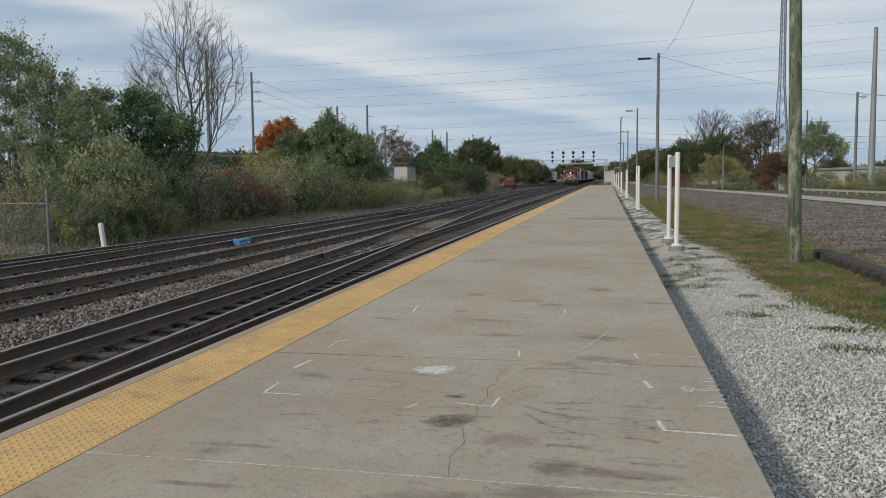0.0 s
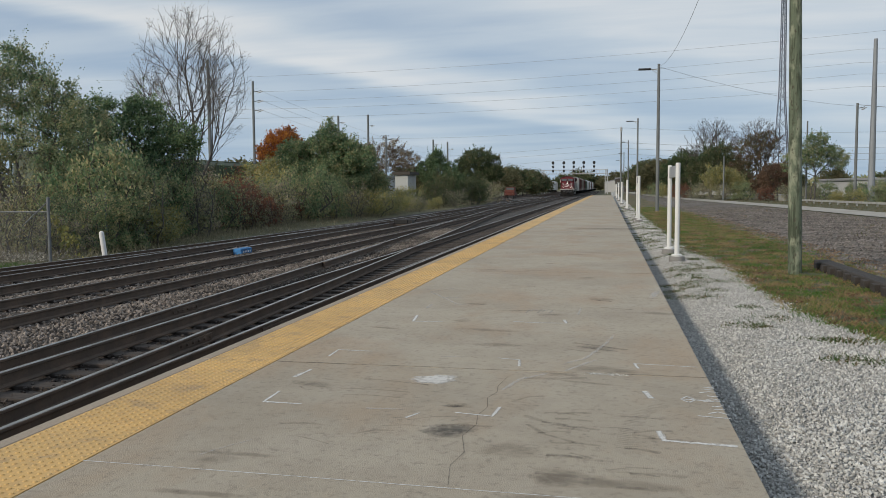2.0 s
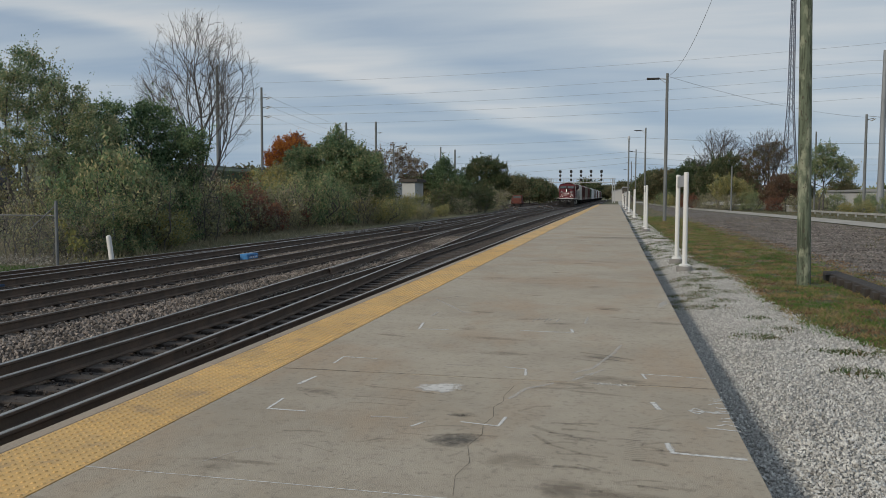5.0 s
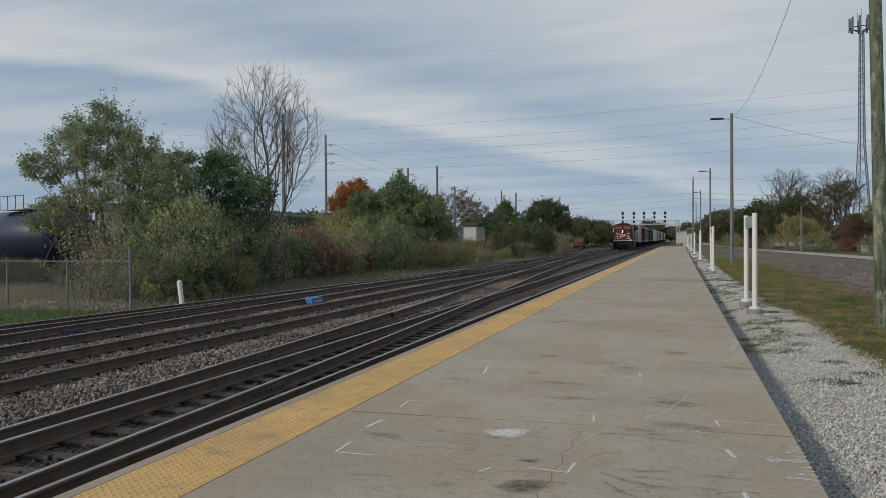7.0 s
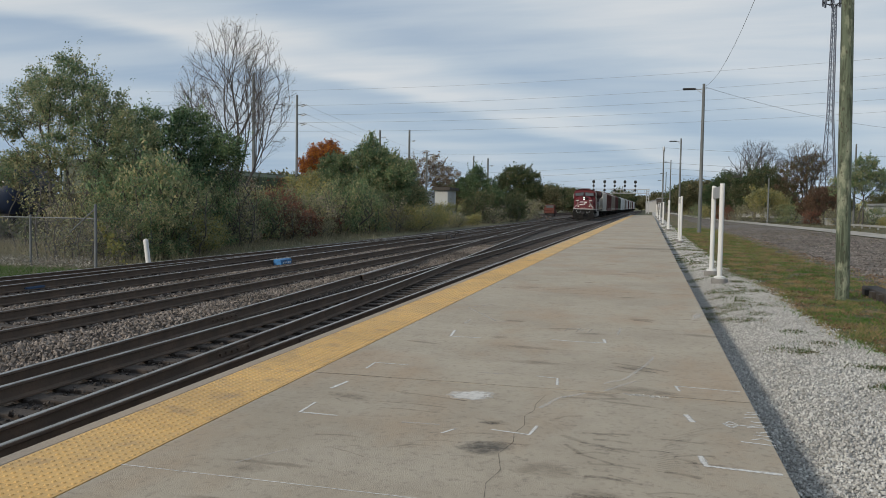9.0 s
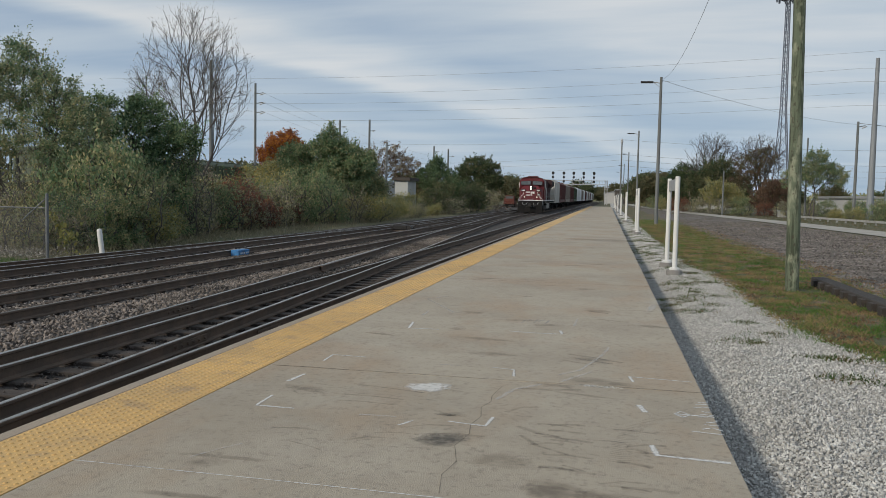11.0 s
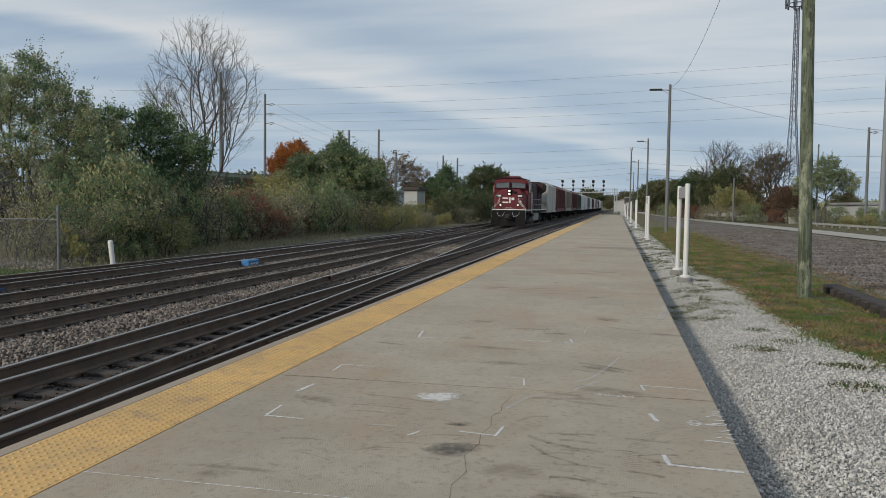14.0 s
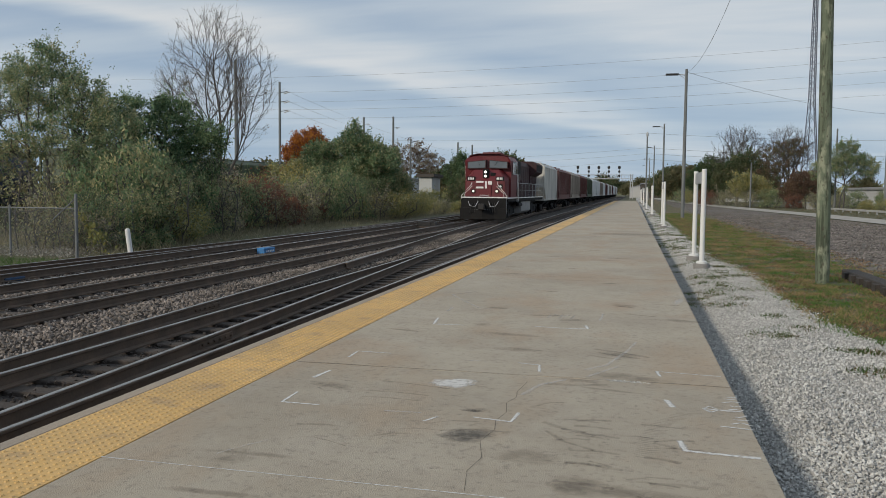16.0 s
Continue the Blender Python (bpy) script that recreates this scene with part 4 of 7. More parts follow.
def build_stones():
    rs = np.random.RandomState(11)
    c = scatter(105000, -15.4, -4.0, 3.0, 40.0, rs, 1.7)
    keep = np.ones(len(c), bool)
    for tx in (TRACK_1, TRACK_2, TRACK_3):
        inside = np.abs(c[:, 0] - tx) < 0.95
        keep &= ~inside | (rs.uniform(size=len(c)) < 0.62)
        for s in (-1, 1):
            keep &= np.abs(c[:, 0] - tx - s * 0.735) > 0.10
    cr = np.polyval(np.polyfit([p[1] for p in CROSS], [p[0] for p in CROSS], 3), c[:, 1])
    for s in (-1, 1):
        keep &= ~((np.abs(c[:, 0] - cr - s * 0.735) < 0.10) & (c[:, 1] < 72))
    c = c[keep]
    c[:, 2] = -0.472 + rs.uniform(0, 0.042, len(c))
    mid = np.exp(-((c[:, 0] + 7.9) / 0.55) ** 2) + np.exp(-((c[:, 0] + 11.1) / 0.35) ** 2)
    c[:, 2] += 0.05 * mid
    oily = c[:, 0] > -6.95
    ob = new("ballast_stones", stones_mesh("ballast_stones", c[oily & (rs.uniform(size=len(c)) < 0.55)], 0.030, BALLAST_OILY, 16))
    tagged(ob, "dark dirty ballast beside the platform", "ballast", kind="stuff")
    c = c[~oily]
    ob = new("ballast_stones", stones_mesh("ballast_stones", c, 0.034, BALLAST_STONE, 12))
    tagged(ob, "loose grey and brown ballast stones", "ballast", kind="stuff")
    g = scatter(125000, 0.76, 3.9, 2.5, 28.0, rs, 1.7)
    rim = np.array([gravel_rim(y) for y in g[:, 1]])
    left = np.array([right_rim(y) for y in g[:, 1]])
    g = g[(g[:, 0] < rim + rs.normal(0, 0.14, len(g))) & (g[:, 0] > left + 0.02)]
    g[:, 2] = np.array([gravel_z(x, y) for x, y, _ in g]) + 0.002 + rs.uniform(0, 0.02, len(g))
    far = scatter(16000, 0.82, 2.6, 25.0, 100.0, rs, 1.4)
    far = far[far[:, 0] < np.array([gravel_rim(y) for y in far[:, 1]])]
    far[:, 2] = np.array([gravel_z(x, y) for x, y, _ in far]) + 0.006
    ob = new("gravel_stones", stones_mesh("gravel_stones", far, 0.032, GRAVEL_STONE, 15))
    tagged(ob, "pale grey gravel further along the platform", "gravel", kind="stuff")
    ob = new("gravel_stones", stones_mesh("gravel_stones", g, 0.0150, GRAVEL_STONE, 13))
    tagged(ob, "pale grey angular gravel chips", "gravel", kind="stuff")
    c = scatter(26000, 5.3, 17.0, 9.0, 75.0, rs, 1.5)
    c = c[c[:, 0] < np.array([road_near(y) for y in c[:, 1]]) - 0.7]
    c[:, 2] = -0.17
    ob = new("lot_stones", stones_mesh("lot_stones", c, 0.043, LOT_STONE, 14))
    tagged(ob, "brown and grey stones on the open lot", "gravel lot", kind="stuff")


def build_grass():
    rs = np.random.RandomState(21)
    g = scatter(190000, 1.7, 6.0, 6.0, 75.0, rs, 2.0)
    l = np.array([gravel_rim(y) for y in g[:, 1]])
    r = 5.5 + np.array([wob(y, 5, 0.5) for y in g[:, 1]])
    d = np.array([noise.noise(Vector((x * 2.4, y * 1.5, 7.0))) for x, y, _ in g])
    keep = (g[:, 0] > l + rs.normal(0, 0.12, len(g))) & (g[:, 0] < r + rs.normal(0, 0.3, len(g))) & (d > -0.16 + rs.uniform(-0.2, 0.2, len(g)))
    g = g[keep]
    g[:, 2] = -0.19
    ob = new("grass", blades_mesh("grass", g, 0.062, 0.009, GRASS, 22, 0.8))
    tagged(ob, "short dull green and straw-coloured grass", "grass", kind="stuff")
    # weedy tufts in the gravel
    tufts = [(1.77, 10.96, 0.16), (1.9, 10.8, 0.10), (2.49, 10.07, 0.18), (2.7, 9.95, 0.14), (2.41, 8.92, 0.14), (2.6, 8.8, 0.16), (1.54, 13.78, 0.13), (0.95, 14.4, 0.10), (1.2, 14.2, 0.14), (1.37, 17.3, 0.14), (1.74, 16.98, 0.16), (1.45, 15.2, 0.15), (1.1, 15.9, 0.13), (1.8, 14.6, 0.12), (2.05, 12.6, 0.12), (2.2, 11.6, 0.14)]
    tufts += [(rs.uniform(0.95, 2.3), 14 + 24 * rs.uniform() ** 0.9, rs.uniform(0.06, 0.2)) for _ in range(60)] + [(rs.uniform(0.9, 2.2), rs.uniform(24, 80), rs.uniform(0.1, 0.3)) for _ in range(90)]
    g = np.concatenate([np.stack([rs.normal(cx, w, 220), rs.normal(cy, w * rs.uniform(0.5, 1.2), 220), np.zeros(220)], 1) for cx, cy, w in tufts])
    g = g[g[:, 0] > np.array([right_rim(y) for y in g[:, 1]]) + 0.03]
    g[:, 2] = np.array([gravel_z(x, y) for x, y, _ in g]) + 0.004
    half = rs.uniform(size=len(g)) < 0.5
    ob = new("weeds", blades_mesh("weeds", g[half], 0.04, 0.008, DRY_WEED, 23, 0.9))
    tagged(ob, "low dry brown weeds in the gravel", "weeds", kind="stuff")
    ob = new("green_weeds", blades_mesh("green_weeds", g[~half], 0.04, 0.008, GREEN_GRASS, 27, 0.9))
    tagged(ob, "low dark green weeds in the gravel", "weeds", kind="stuff")
    # fallen leaves and thatch on the turf
    g = scatter(60000, 2.1, 6.2, 6.0, 60.0, rs, 1.9)
    l = np.array([gravel_rim(y) for y in g[:, 1]])
    d = np.array([noise.noise(Vector((x * 2.0, y * 1.2, 5.0))) for x, y, _ in g])
    g = g[(g[:, 0] > l) & (d > 0.0 + rs.uniform(-0.15, 0.15, len(g)))]
    g[:, 2] = -0.168
    ob = new("leaf_litter", leaves_mesh("leaf_litter", g, 0.024, LITTER, 28, 0.0))
    tagged(ob, "brown fallen leaves and thatch in the grass", "leaf litter", kind="stuff")
    g = scatter(60000, -30.0, -15.2, 12.0, 130.0, rs, 1.6)
    g = g[(g[:, 0] < -15.8 - 0.02 * g[:, 1] + rs.normal(0, 0.5, len(g)))]
    g = g[g[:, 1] > 23.5 + rs.uniform(-1.5, 1.5, len(g))]
    g[:, 2] = -0.56
    ob = new("verge_grass", blades_mesh("verge_grass", g, 0.34, 0.013, VERGE, 24, 0.5))
    tagged(ob, "tall dry grass and weeds along the tracks", "grass", kind="stuff")
    g = np.stack([rs.uniform(-32, -15.6, 22000), rs.uniform(12, 21.2, 22000), np.full(22000, -0.555)], 1)
    ob = new("lawn", blades_mesh("lawn", g, 0.10, 0.012, GREEN_GRASS, 25, 0.6))
    tagged(ob, "mown green grass before the fence", "grass", kind="stuff")
    g = scatter(16000, 5.5, 30.0, 30.0, 120.0, rs, 1.2)
    rn = np.array([road_near(y) for y in g[:, 1]])
    d = np.array([noise.noise(Vector((x * 0.35, y * 0.12, 9.0))) for x, y, _ in g])
    g = g[((d > 0.15) & (g[:, 0] < rn - 0.5)) | (g[:, 0] > rn + 3.4)]
    g[:, 2] = -0.22
    ob = new("lot_weeds", blades_mesh("lot_weeds", g, 0.14, 0.02, DRY_WEED, 26, 0.7))
    tagged(ob, "dry weeds on the stony lot and beyond the road", "weeds", kind="stuff")


build_stones()
build_grass()


# ---------------------------------------------------------------- train
def wheelset(parent, y, r=0.5):
    bm = bmesh.new()
    tube(bm, [(-0.8, 0, 0), (0.8, 0, 0)], 0.08, 8)
    for s in (-1, 1):
        for a, b, rr in ((0.66, 0.70, r + 0.03), (0.70, 0.80, r)):
            tube(bm, [(s * a, 0, 0), (s * b, 0, 0)], rr, 20)
        for k in range(6):
            a = math.pi / 3 * k
            tube(bm, [(s * 0.81, 0.3 * math.cos(a), 0.3 * math.sin(a)), (s * 0.825, 0.3 * math.cos(a), 0.3 * math.sin(a))], 0.05, 6)
    w = part("wheelset", bm, DARK_METAL, parent)
    w.location = (0, y, r)
    return w


def truck(parent, y, axles, r):
    """A bogie: side frames with springs and axle boxes, and its wheelsets."""
    bm = bmesh.new()
    span = axles[-1] - axles[0]
    for s in (-1, 1):
        prism(bm, [(y + axles[0] - 0.35, r + 0.12), (y + axles[0] - 0.3, r - 0.12), (y + axles[0] + 0.35, r - 0.12), (y + axles[0] + 0.6, r - 0.28), (y + axles[-1] - 0.6, r - 0.28), (y + axles[-1] - 0.35, r - 0.12), (y + axles[-1] + 0.3, r - 0.12), (y + axles[-1] + 0.35, r + 0.12), (y + axles[-1] - 0.5, r + 0.32), (y + axles[0] + 0.5, r + 0.32)], "x", s * 0.98, s * 1.12)
        for a in axles:
            box(bm, s * 1.05 - 0.12, s * 1.05 + 0.12, y + a - 0.16, y + a + 0.16, r - 0.17, r + 0.15, 0.02)
        for k in (-0.25, -0.08, 0.08, 0.25):
            tube(bm, [(s * 1.06, y + (axles[0] + axles[-1]) / 2 + k, r - 0.26), (s * 1.06, y + (axles[0] + axles[-1]) / 2 + k, r + 0.14)], 0.06, 6)
    box(bm, -0.98, 0.98, y + (axles[0] + axles[-1]) / 2 - 0.2, y + (axles[0] + axles[-1]) / 2 + 0.2, r - 0.05, r + 0.32)
    t = part("truck", bm, LOCO_BLACK, parent)
    return t, [wheelset(t, y + a, r) for a in axles]


def build_locomotive():
    """Nose towards -y, rail top at z = 0, nose plate at y = 0.9."""
    L = thing("locomotive", pose(TRACK_2, 60, RAIL_Z), "dark red diesel freight locomotive with white markings, headlights lit", "locomotive")
    # frame and walkway
    bm = bmesh.new()
    box(bm, -1.50, 1.50, 0.75, 21.9, 1.22, 1.50, 0.02)
    box(bm, -0.9, 0.9, 1.2, 21.5, 0.95, 1.22)
    part("underframe", bm, LOCO_BLACK, L)
    bm = bmesh.new()
    box(bm, -1.53, 1.53, 0.70, 0.76, 1.45, 1.53, 0.01)
    for s in (-1, 1):
        box(bm, s * 1.53 - 0.012, s * 1.53 + 0.012, 0.9, 21.6, 1.42, 1.50)
    part("walkway_stripe", bm, LOCO_WHITE, L, "white stripe along the walkway edge")
    # pilot and plow
    bm = bmesh.new()
    box(bm, -1.50, 1.50, 0.55, 0.75, 0.62, 1.42, 0.02)
    prism(bm, [(-1.52, 0.10), (-1.52, 0.80), (-0.3, 0.86), (0.3, 0.86), (1.52, 0.80), (1.52, 0.10), (0.2, 0.06), (-0.2, 0.06)], "y", 0.22, 0.55)
    prism(bm, [(-1.5, 0.42), (0.0, 0.02), (1.5, 0.42), (1.5, 0.50), (0.0, 0.14), (-1.5, 0.50)], "z", 0.08, 0.72)
    part("pilot_plow", bm, LOCO_BLACK, L, "black pilot and snow plow")
    bm = bmesh.new()
    box(bm, -0.12, 0.12, -0.35, 0.6, 0.78, 1.02, 0.022)
    box(bm, -0.20, 0.22, -0.45, -0.12, 0.70, 1.10, 0.05)
    part("coupler", bm, DARK_METAL, L)
    for s in (-1, 1):
        for k in range(3):
            bm = bmesh.new()
            x = s * (0.42 + 0.16 * k)
            tube(bm, [(x, 0.5, 1.12), (x + s * 0.04, 0.2, 0.85), (x + s * 0.1, 0.12, 0.55), (x + s * 0.05, 0.25, 0.40)], 0.022, 5)
            part("air_hose", bm, DARK_METAL, L)
        bm = bmesh.new()
        tube(bm, [(s * 0.35, 0.45, 1.25), (s * 0.5, 0.2, 0.9), (s * 0.85, 0.2, 0.95), (s * 1.0, 0.4, 1.25)], 0.02, 5)
        part("cut_lever", bm, GALV, L)
        # steps at the corner
        for k in range(4):
            bm = bmesh.new()
            box(bm, s * 1.30 - 0.22, s * 1.30 + 0.22, 0.78, 1.02, 0.28 + 0.29 * k, 0.32 + 0.29 * k)
            part("step", bm, LOCO_BLACK, L)
        for yy in (0.76, 1.04):
            bm = bmesh.new()
            box(bm, s * 1.52 - 0.02, s * 1.52 + 0.02, yy - 0.02, yy + 0.02, 0.2, 1.45)
            part("step_side", bm, LOCO_BLACK, L)
    # nose: wide, leaning back, with shoulders
    bm = bmesh.new()
    lo = [(-1.32, 0.98, 1.50), (1.32, 0.98, 1.50), (1.42, 1.35, 1.50), (1.42, 3.0, 1.50), (-1.42, 3.0, 1.50), (-1.42, 1.35, 1.50)]
    mi = [(-1.26, 1.04, 2.62), (1.26, 1.04, 2.62), (1.42, 1.42, 2.62), (1.42, 3.0, 2.62), (-1.42, 3.0, 2.62), (-1.42, 1.42, 2.62)]
    hi = [(-0.80, 1.62, 3.34), (0.80, 1.62, 3.34), (1.05, 1.95, 3.25), (1.30, 3.0, 3.2), (-1.30, 3.0, 3.2), (-1.05, 1.95, 3.25)]
    rings = [[bm.verts.new(p) for p in r] for r in (lo, mi, hi)]
    for r0, r1 in zip(rings, rings[1:]):
        for k in range(6):
            bm.faces.new((r0[k], r0[(k + 1) % 6], r1[(k + 1) % 6], r1[k]))
    bm.faces.new(rings[0][::-1])
    bm.faces.new(rings[2])
    bmesh.ops.bevel(bm, geom=[e for e in bm.edges if all(v.co.y < 2 for v in e.verts)], offset=0.05, segments=2, affect="EDGES")
    nose = part("nose", bm, LOCO_RED, L, "red wide nose")
    bm = bmesh.new()
    box(bm, -0.42, 0.42, 0.955, 0.985, 1.55, 2.55, 0.012)
    part("nose_door", bm, LOCO_RED, nose)
    # cab
    bm = bmesh.new()
    prof = [(-1.53, 1.5), (1.53, 1.5), (1.55, 3.0), (1.52, 3.94), (1.30, 4.22), (0.75, 4.36), (-0.75, 4.36), (-1.30, 4.22), (-1.52, 3.94), (-1.55, 3.0)]
    r0 = [bm.verts.new((x, 2.15 - (0.30 if z > 3.9 else 0.0) + (0.30 if z > 4.1 else 0), z)) for x, z in prof]
    r1 = [bm.verts.new((x, 5.4, z)) for x, z in prof]
    n = len(prof)
    for k in range(n):
        bm.faces.new((r0[k], r0[(k + 1) % n], r1[(k + 1) % n], r1[k]))
    bm.faces.new(r0[::-1])
    bm.faces.new(r1)
    cab = part("cab", bm, LOCO_RED, L, "red cab with dark windows")
    bm = bmesh.new()
    prism(bm, [(-1.32, 4.225), (-0.75, 4.37), (0.75, 4.37), (1.32, 4.225), (1.32, 4.265), (0.75, 4.415), (-0.75, 4.415), (-1.32, 4.265)], "y", 1.95, 5.5)
    part("cab_roof", bm, LOCO_ROOF, cab)
    for s in (-1, 1):
        bm = bmesh.new()
        prism(bm, [(s * 0.10, 3.42), (s * 1.36, 3.38), (s * 1.36, 3.86), (s * 0.10, 3.98)], "y", 1.79, 2.1)
        win = part("window_frame", bm, LOCO_HOOD, cab, "dark red windscreen rim")
        bm = bmesh.new()
        prism(bm, [(s * 0.15, 3.47), (s * 1.31, 3.43), (s * 1.31, 3.82), (s * 0.15, 3.93)], "y", 1.778, 2.0)
        part("windscreen", bm, GLASS, win)
        bm = bmesh.new()
        tube(bm, [(s * 0.7, 1.77, 3.93), (s * 0.5, 1.765, 3.6)], 0.012, 4)
        part("wiper", bm, DARK_METAL, win)
        for y0, y1 in ((3.0, 3.75), (3.95, 4.7)):
            bm = bmesh.new()
            box(bm, s * 1.545 - 0.03, s * 1.545 + 0.03, y0, y1, 3.1, 3.85, 0.01)
            part("side_window", bm, GLASS, cab)
        bm = bmesh.new()
        box(bm, s * 1.62 - 0.03, s * 1.62 + 0.03, 2.5, 2.95, 3.05, 3.75, 0.01)
        part("mirror_shield", bm, LOCO_WHITE, cab)
        bm = bmesh.new()
        box(bm, s * 0.95 - 0.27, s * 0.95 + 0.27, 1.02, 1.25, 2.58, 2.86, 0.02)
        nb = part("number_board", bm, LOCO_BLACK, nose, "black number board")
        bm = bmesh.new()
        for k in range(4):
            box(bm, s * 0.95 - 0.20 + 0.105 * k, s * 0.95 - 0.125 + 0.105 * k, 1.008, 1.022, 2.65, 2.80)
        part("number_bars", bm, LOCO_WHITE, nb)
        bm = bmesh.new()
        tube(bm, [(s * 0.78, 0.93, 1.90), (s * 0.78, 1.1, 1.90)], 0.14, 14)
        dl = part("ditch_light_housing", bm, LOCO_BLACK, nose)
        bm = bmesh.new()
        tube(bm, [(s * 0.78, 0.905, 1.90), (s * 0.78, 0.94, 1.90)], 0.08, 14)
        part("ditch_light", bm, LAMP_DIM, dl, "lit ditch light")
        # white handrails at the corners
        bm = bmesh.new()
        tube(bm, [(s * 1.50, 0.66, 0.45), (s * 1.50, 0.66, 1.62), (s * 0.86, 0.76, 2.36), (s * 0.86, 0.90, 2.52)], 0.020, 6)
        tube(bm, [(s * 1.30, 0.66, 1.50), (s * 1.30, 0.66, 1.72), (s * 0.80, 0.74, 2.24)], 0.016, 6)
        part("corner_handrail", bm, LOCO_WHITE, L, "white corner handrail")
    bm = bmesh.new()
    for k in range(2):
        tube(bm, [(0.0, 1.02, 3.16 - 0.27 * k), (0.0, 1.6, 3.16 - 0.27 * k)], 0.13, 16)
    box(bm, -0.19, 0.19, 1.12, 1.6, 2.72, 3.34, 0.04)
    hl = part("headlight_housing", bm, LOCO_BLACK, nose)
    for k in range(2):
        bm = bmesh.new()
        tube(bm, [(0.0, 0.985, 3.16 - 0.27 * k), (0.0, 1.03, 3.16 - 0.27 * k)], 0.082, 16)
        part("headlight", bm, LAMP_ON, hl, "lit headlight")
    bm = bmesh.new()
    box(bm, 0.32, 0.62, 1.25, 1.4, 2.82, 3.12, 0.02)
    part("nose_vent", bm, LOCO_BLACK, nose)
    # roof gear
    bm = bmesh.new()
    box(bm, -0.62, 0.62, 3.3, 4.9, 4.44, 4.56, 0.04)
    part("air_conditioner", bm, LOCO_ROOF, cab)
    for dx in (-0.22, 0.0, 0.22):
        bm = bmesh.new()
        tube(bm, [(dx, 6.6, 4.34), (dx, 6.2, 4.36), (dx, 5.95, 4.37)], [0.03, 0.045, 0.1], 10)
        part("horn", bm, GALV, L)
    for s in (-1, 1):
        # side door, its window, and the tall grab irons beside it
        bm = bmesh.new()
        box(bm, s * 1.548 - 0.018, s * 1.548 + 0.018, 4.78, 5.34, 1.56, 3.72, 0.01)
        door = part("cab_door", bm, LOCO_HOOD, cab, "dark red cab door")
        bm = bmesh.new()
        box(bm, s * 1.572 - 0.012, s * 1.572 + 0.012, 4.88, 5.24, 2.95, 3.55, 0.006)
        part("door_window", bm, GLASS, door)
        for yy in (4.70, 5.42):
            bm = bmesh.new()
            tube(bm, [(s * 1.6, yy, 1.2), (s * 1.6, yy, 3.1)], 0.02, 6)
            part("grab_iron", bm, LOCO_WHITE, L)
        for y0, y1 in ((2.96, 3.79), (3.91, 4.74)):
            bm = bmesh.new()
            for z in (3.06, 3.89):
                box(bm, s * 1.56 - 0.02, s * 1.56 + 0.02, y0, y1, z - 0.025, z + 0.025)
            for yy in (y0, y1):
                box(bm, s * 1.56 - 0.02, s * 1.56 + 0.02, yy - 0.025, yy + 0.025, 3.035, 3.915)
            part("side_window_rim", bm, GALV, cab)
        # cabinets and pipework below the hood
        for k in range(6):
            bm = bmesh.new()
            box(bm, s * 1.15 - 0.2, s * 1.15 + 0.2, 5.7 + k * 0.62, 6.22 + k * 0.62, 1.5, 2.55 + 0.18 * (k % 2), 0.03)
            part("equipment_cabinet", bm, LOCO_HOOD, L)
        bm = bmesh.new()
        tube(bm, [(s * 1.3, 6.5, 1.1), (s * 1.3, 17.0, 1.1)], 0.05, 6)
        tube(bm, [(s * 1.38, 6.5, 0.95), (s * 1.38, 8.2, 0.95)], 0.13, 10)
        part("air_pipe", bm, LOCO_BLACK, L)
    # white emblem on the nose, as plain shapes
    bm = bmesh.new()
    y0, y1 = 0.938, 0.956
    for x0, x1, z0, z1 in ((-0.60, -0.10, 2.45, 2.57), (-0.60, -0.10, 2.08, 2.20), (0.0, 0.12, 2.08, 2.57), (0.20, 0.46, 2.33, 2.57)):
        box(bm, x0, x1, y0, y1, z0, z1, 0.004)
    part("emblem", bm, LOCO_WHITE, nose, "white blocky emblem")
    bm = bmesh.new()
    tube(bm, [(-0.3, 0.72, 1.53), (-0.3, 0.72, 1.64), (0.3, 0.72, 1.64), (0.3, 0.72, 1.53)], 0.02, 5)
    part("front_grab_iron", bm, LOCO_WHITE, L)
    bm = bmesh.new()
    tube(bm, [(-0.45, 0.55, 0.62), (-0.5, 0.2, 0.7), (0.5, 0.2, 0.7), (0.45, 0.55, 0.62)], 0.03, 6)
    part("hose_rack", bm, GALV, L)
    bm = bmesh.new()
    box(bm, 0.86, 1.16, 1.0, 1.05, 2.08, 2.36, 0.01)
    part("plate", bm, LOCO_BLACK, nose)
    bm = bmesh.new()
    box(bm, 0.90, 1.12, 0.985, 1.0, 2.19, 2.25)
    box(bm, 0.98, 1.04, 0.985, 1.0, 2.12, 2.32)
    part("plate_mark", bm, LOCO_WHITE, nose)
    # hood, radiator and gear behind the cab
    bm = bmesh.new()
    prism(bm, [(-0.92, 1.5), (0.92, 1.5), (0.92, 3.9), (0.72, 4.25), (-0.72, 4.25), (-0.92, 3.9)], "y", 5.4, 16.6)
    hood = part("hood", bm, LOCO_HOOD, L, "red engine hood")
    for i in range(9):
        for s in (-1, 1):
            bm = bmesh.new()
            box(bm, s * 0.93 - 0.012, s * 0.93 + 0.012, 6.0 + i * 1.15, 7.05 + i * 1.15, 1.65, 3.7, 0.008)
            part("hood_door", bm, LOCO_HOOD, hood)
    bm = bmesh.new()
    prism(bm, [(-1.0, 1.5), (1.0, 1.5), (1.0, 3.2), (1.52, 3.55), (1.52, 4.2), (1.2, 4.42), (-1.2, 4.42), (-1.52, 4.2), (-1.52, 3.55), (-1.0, 3.2)], "y", 16.6, 21.2)
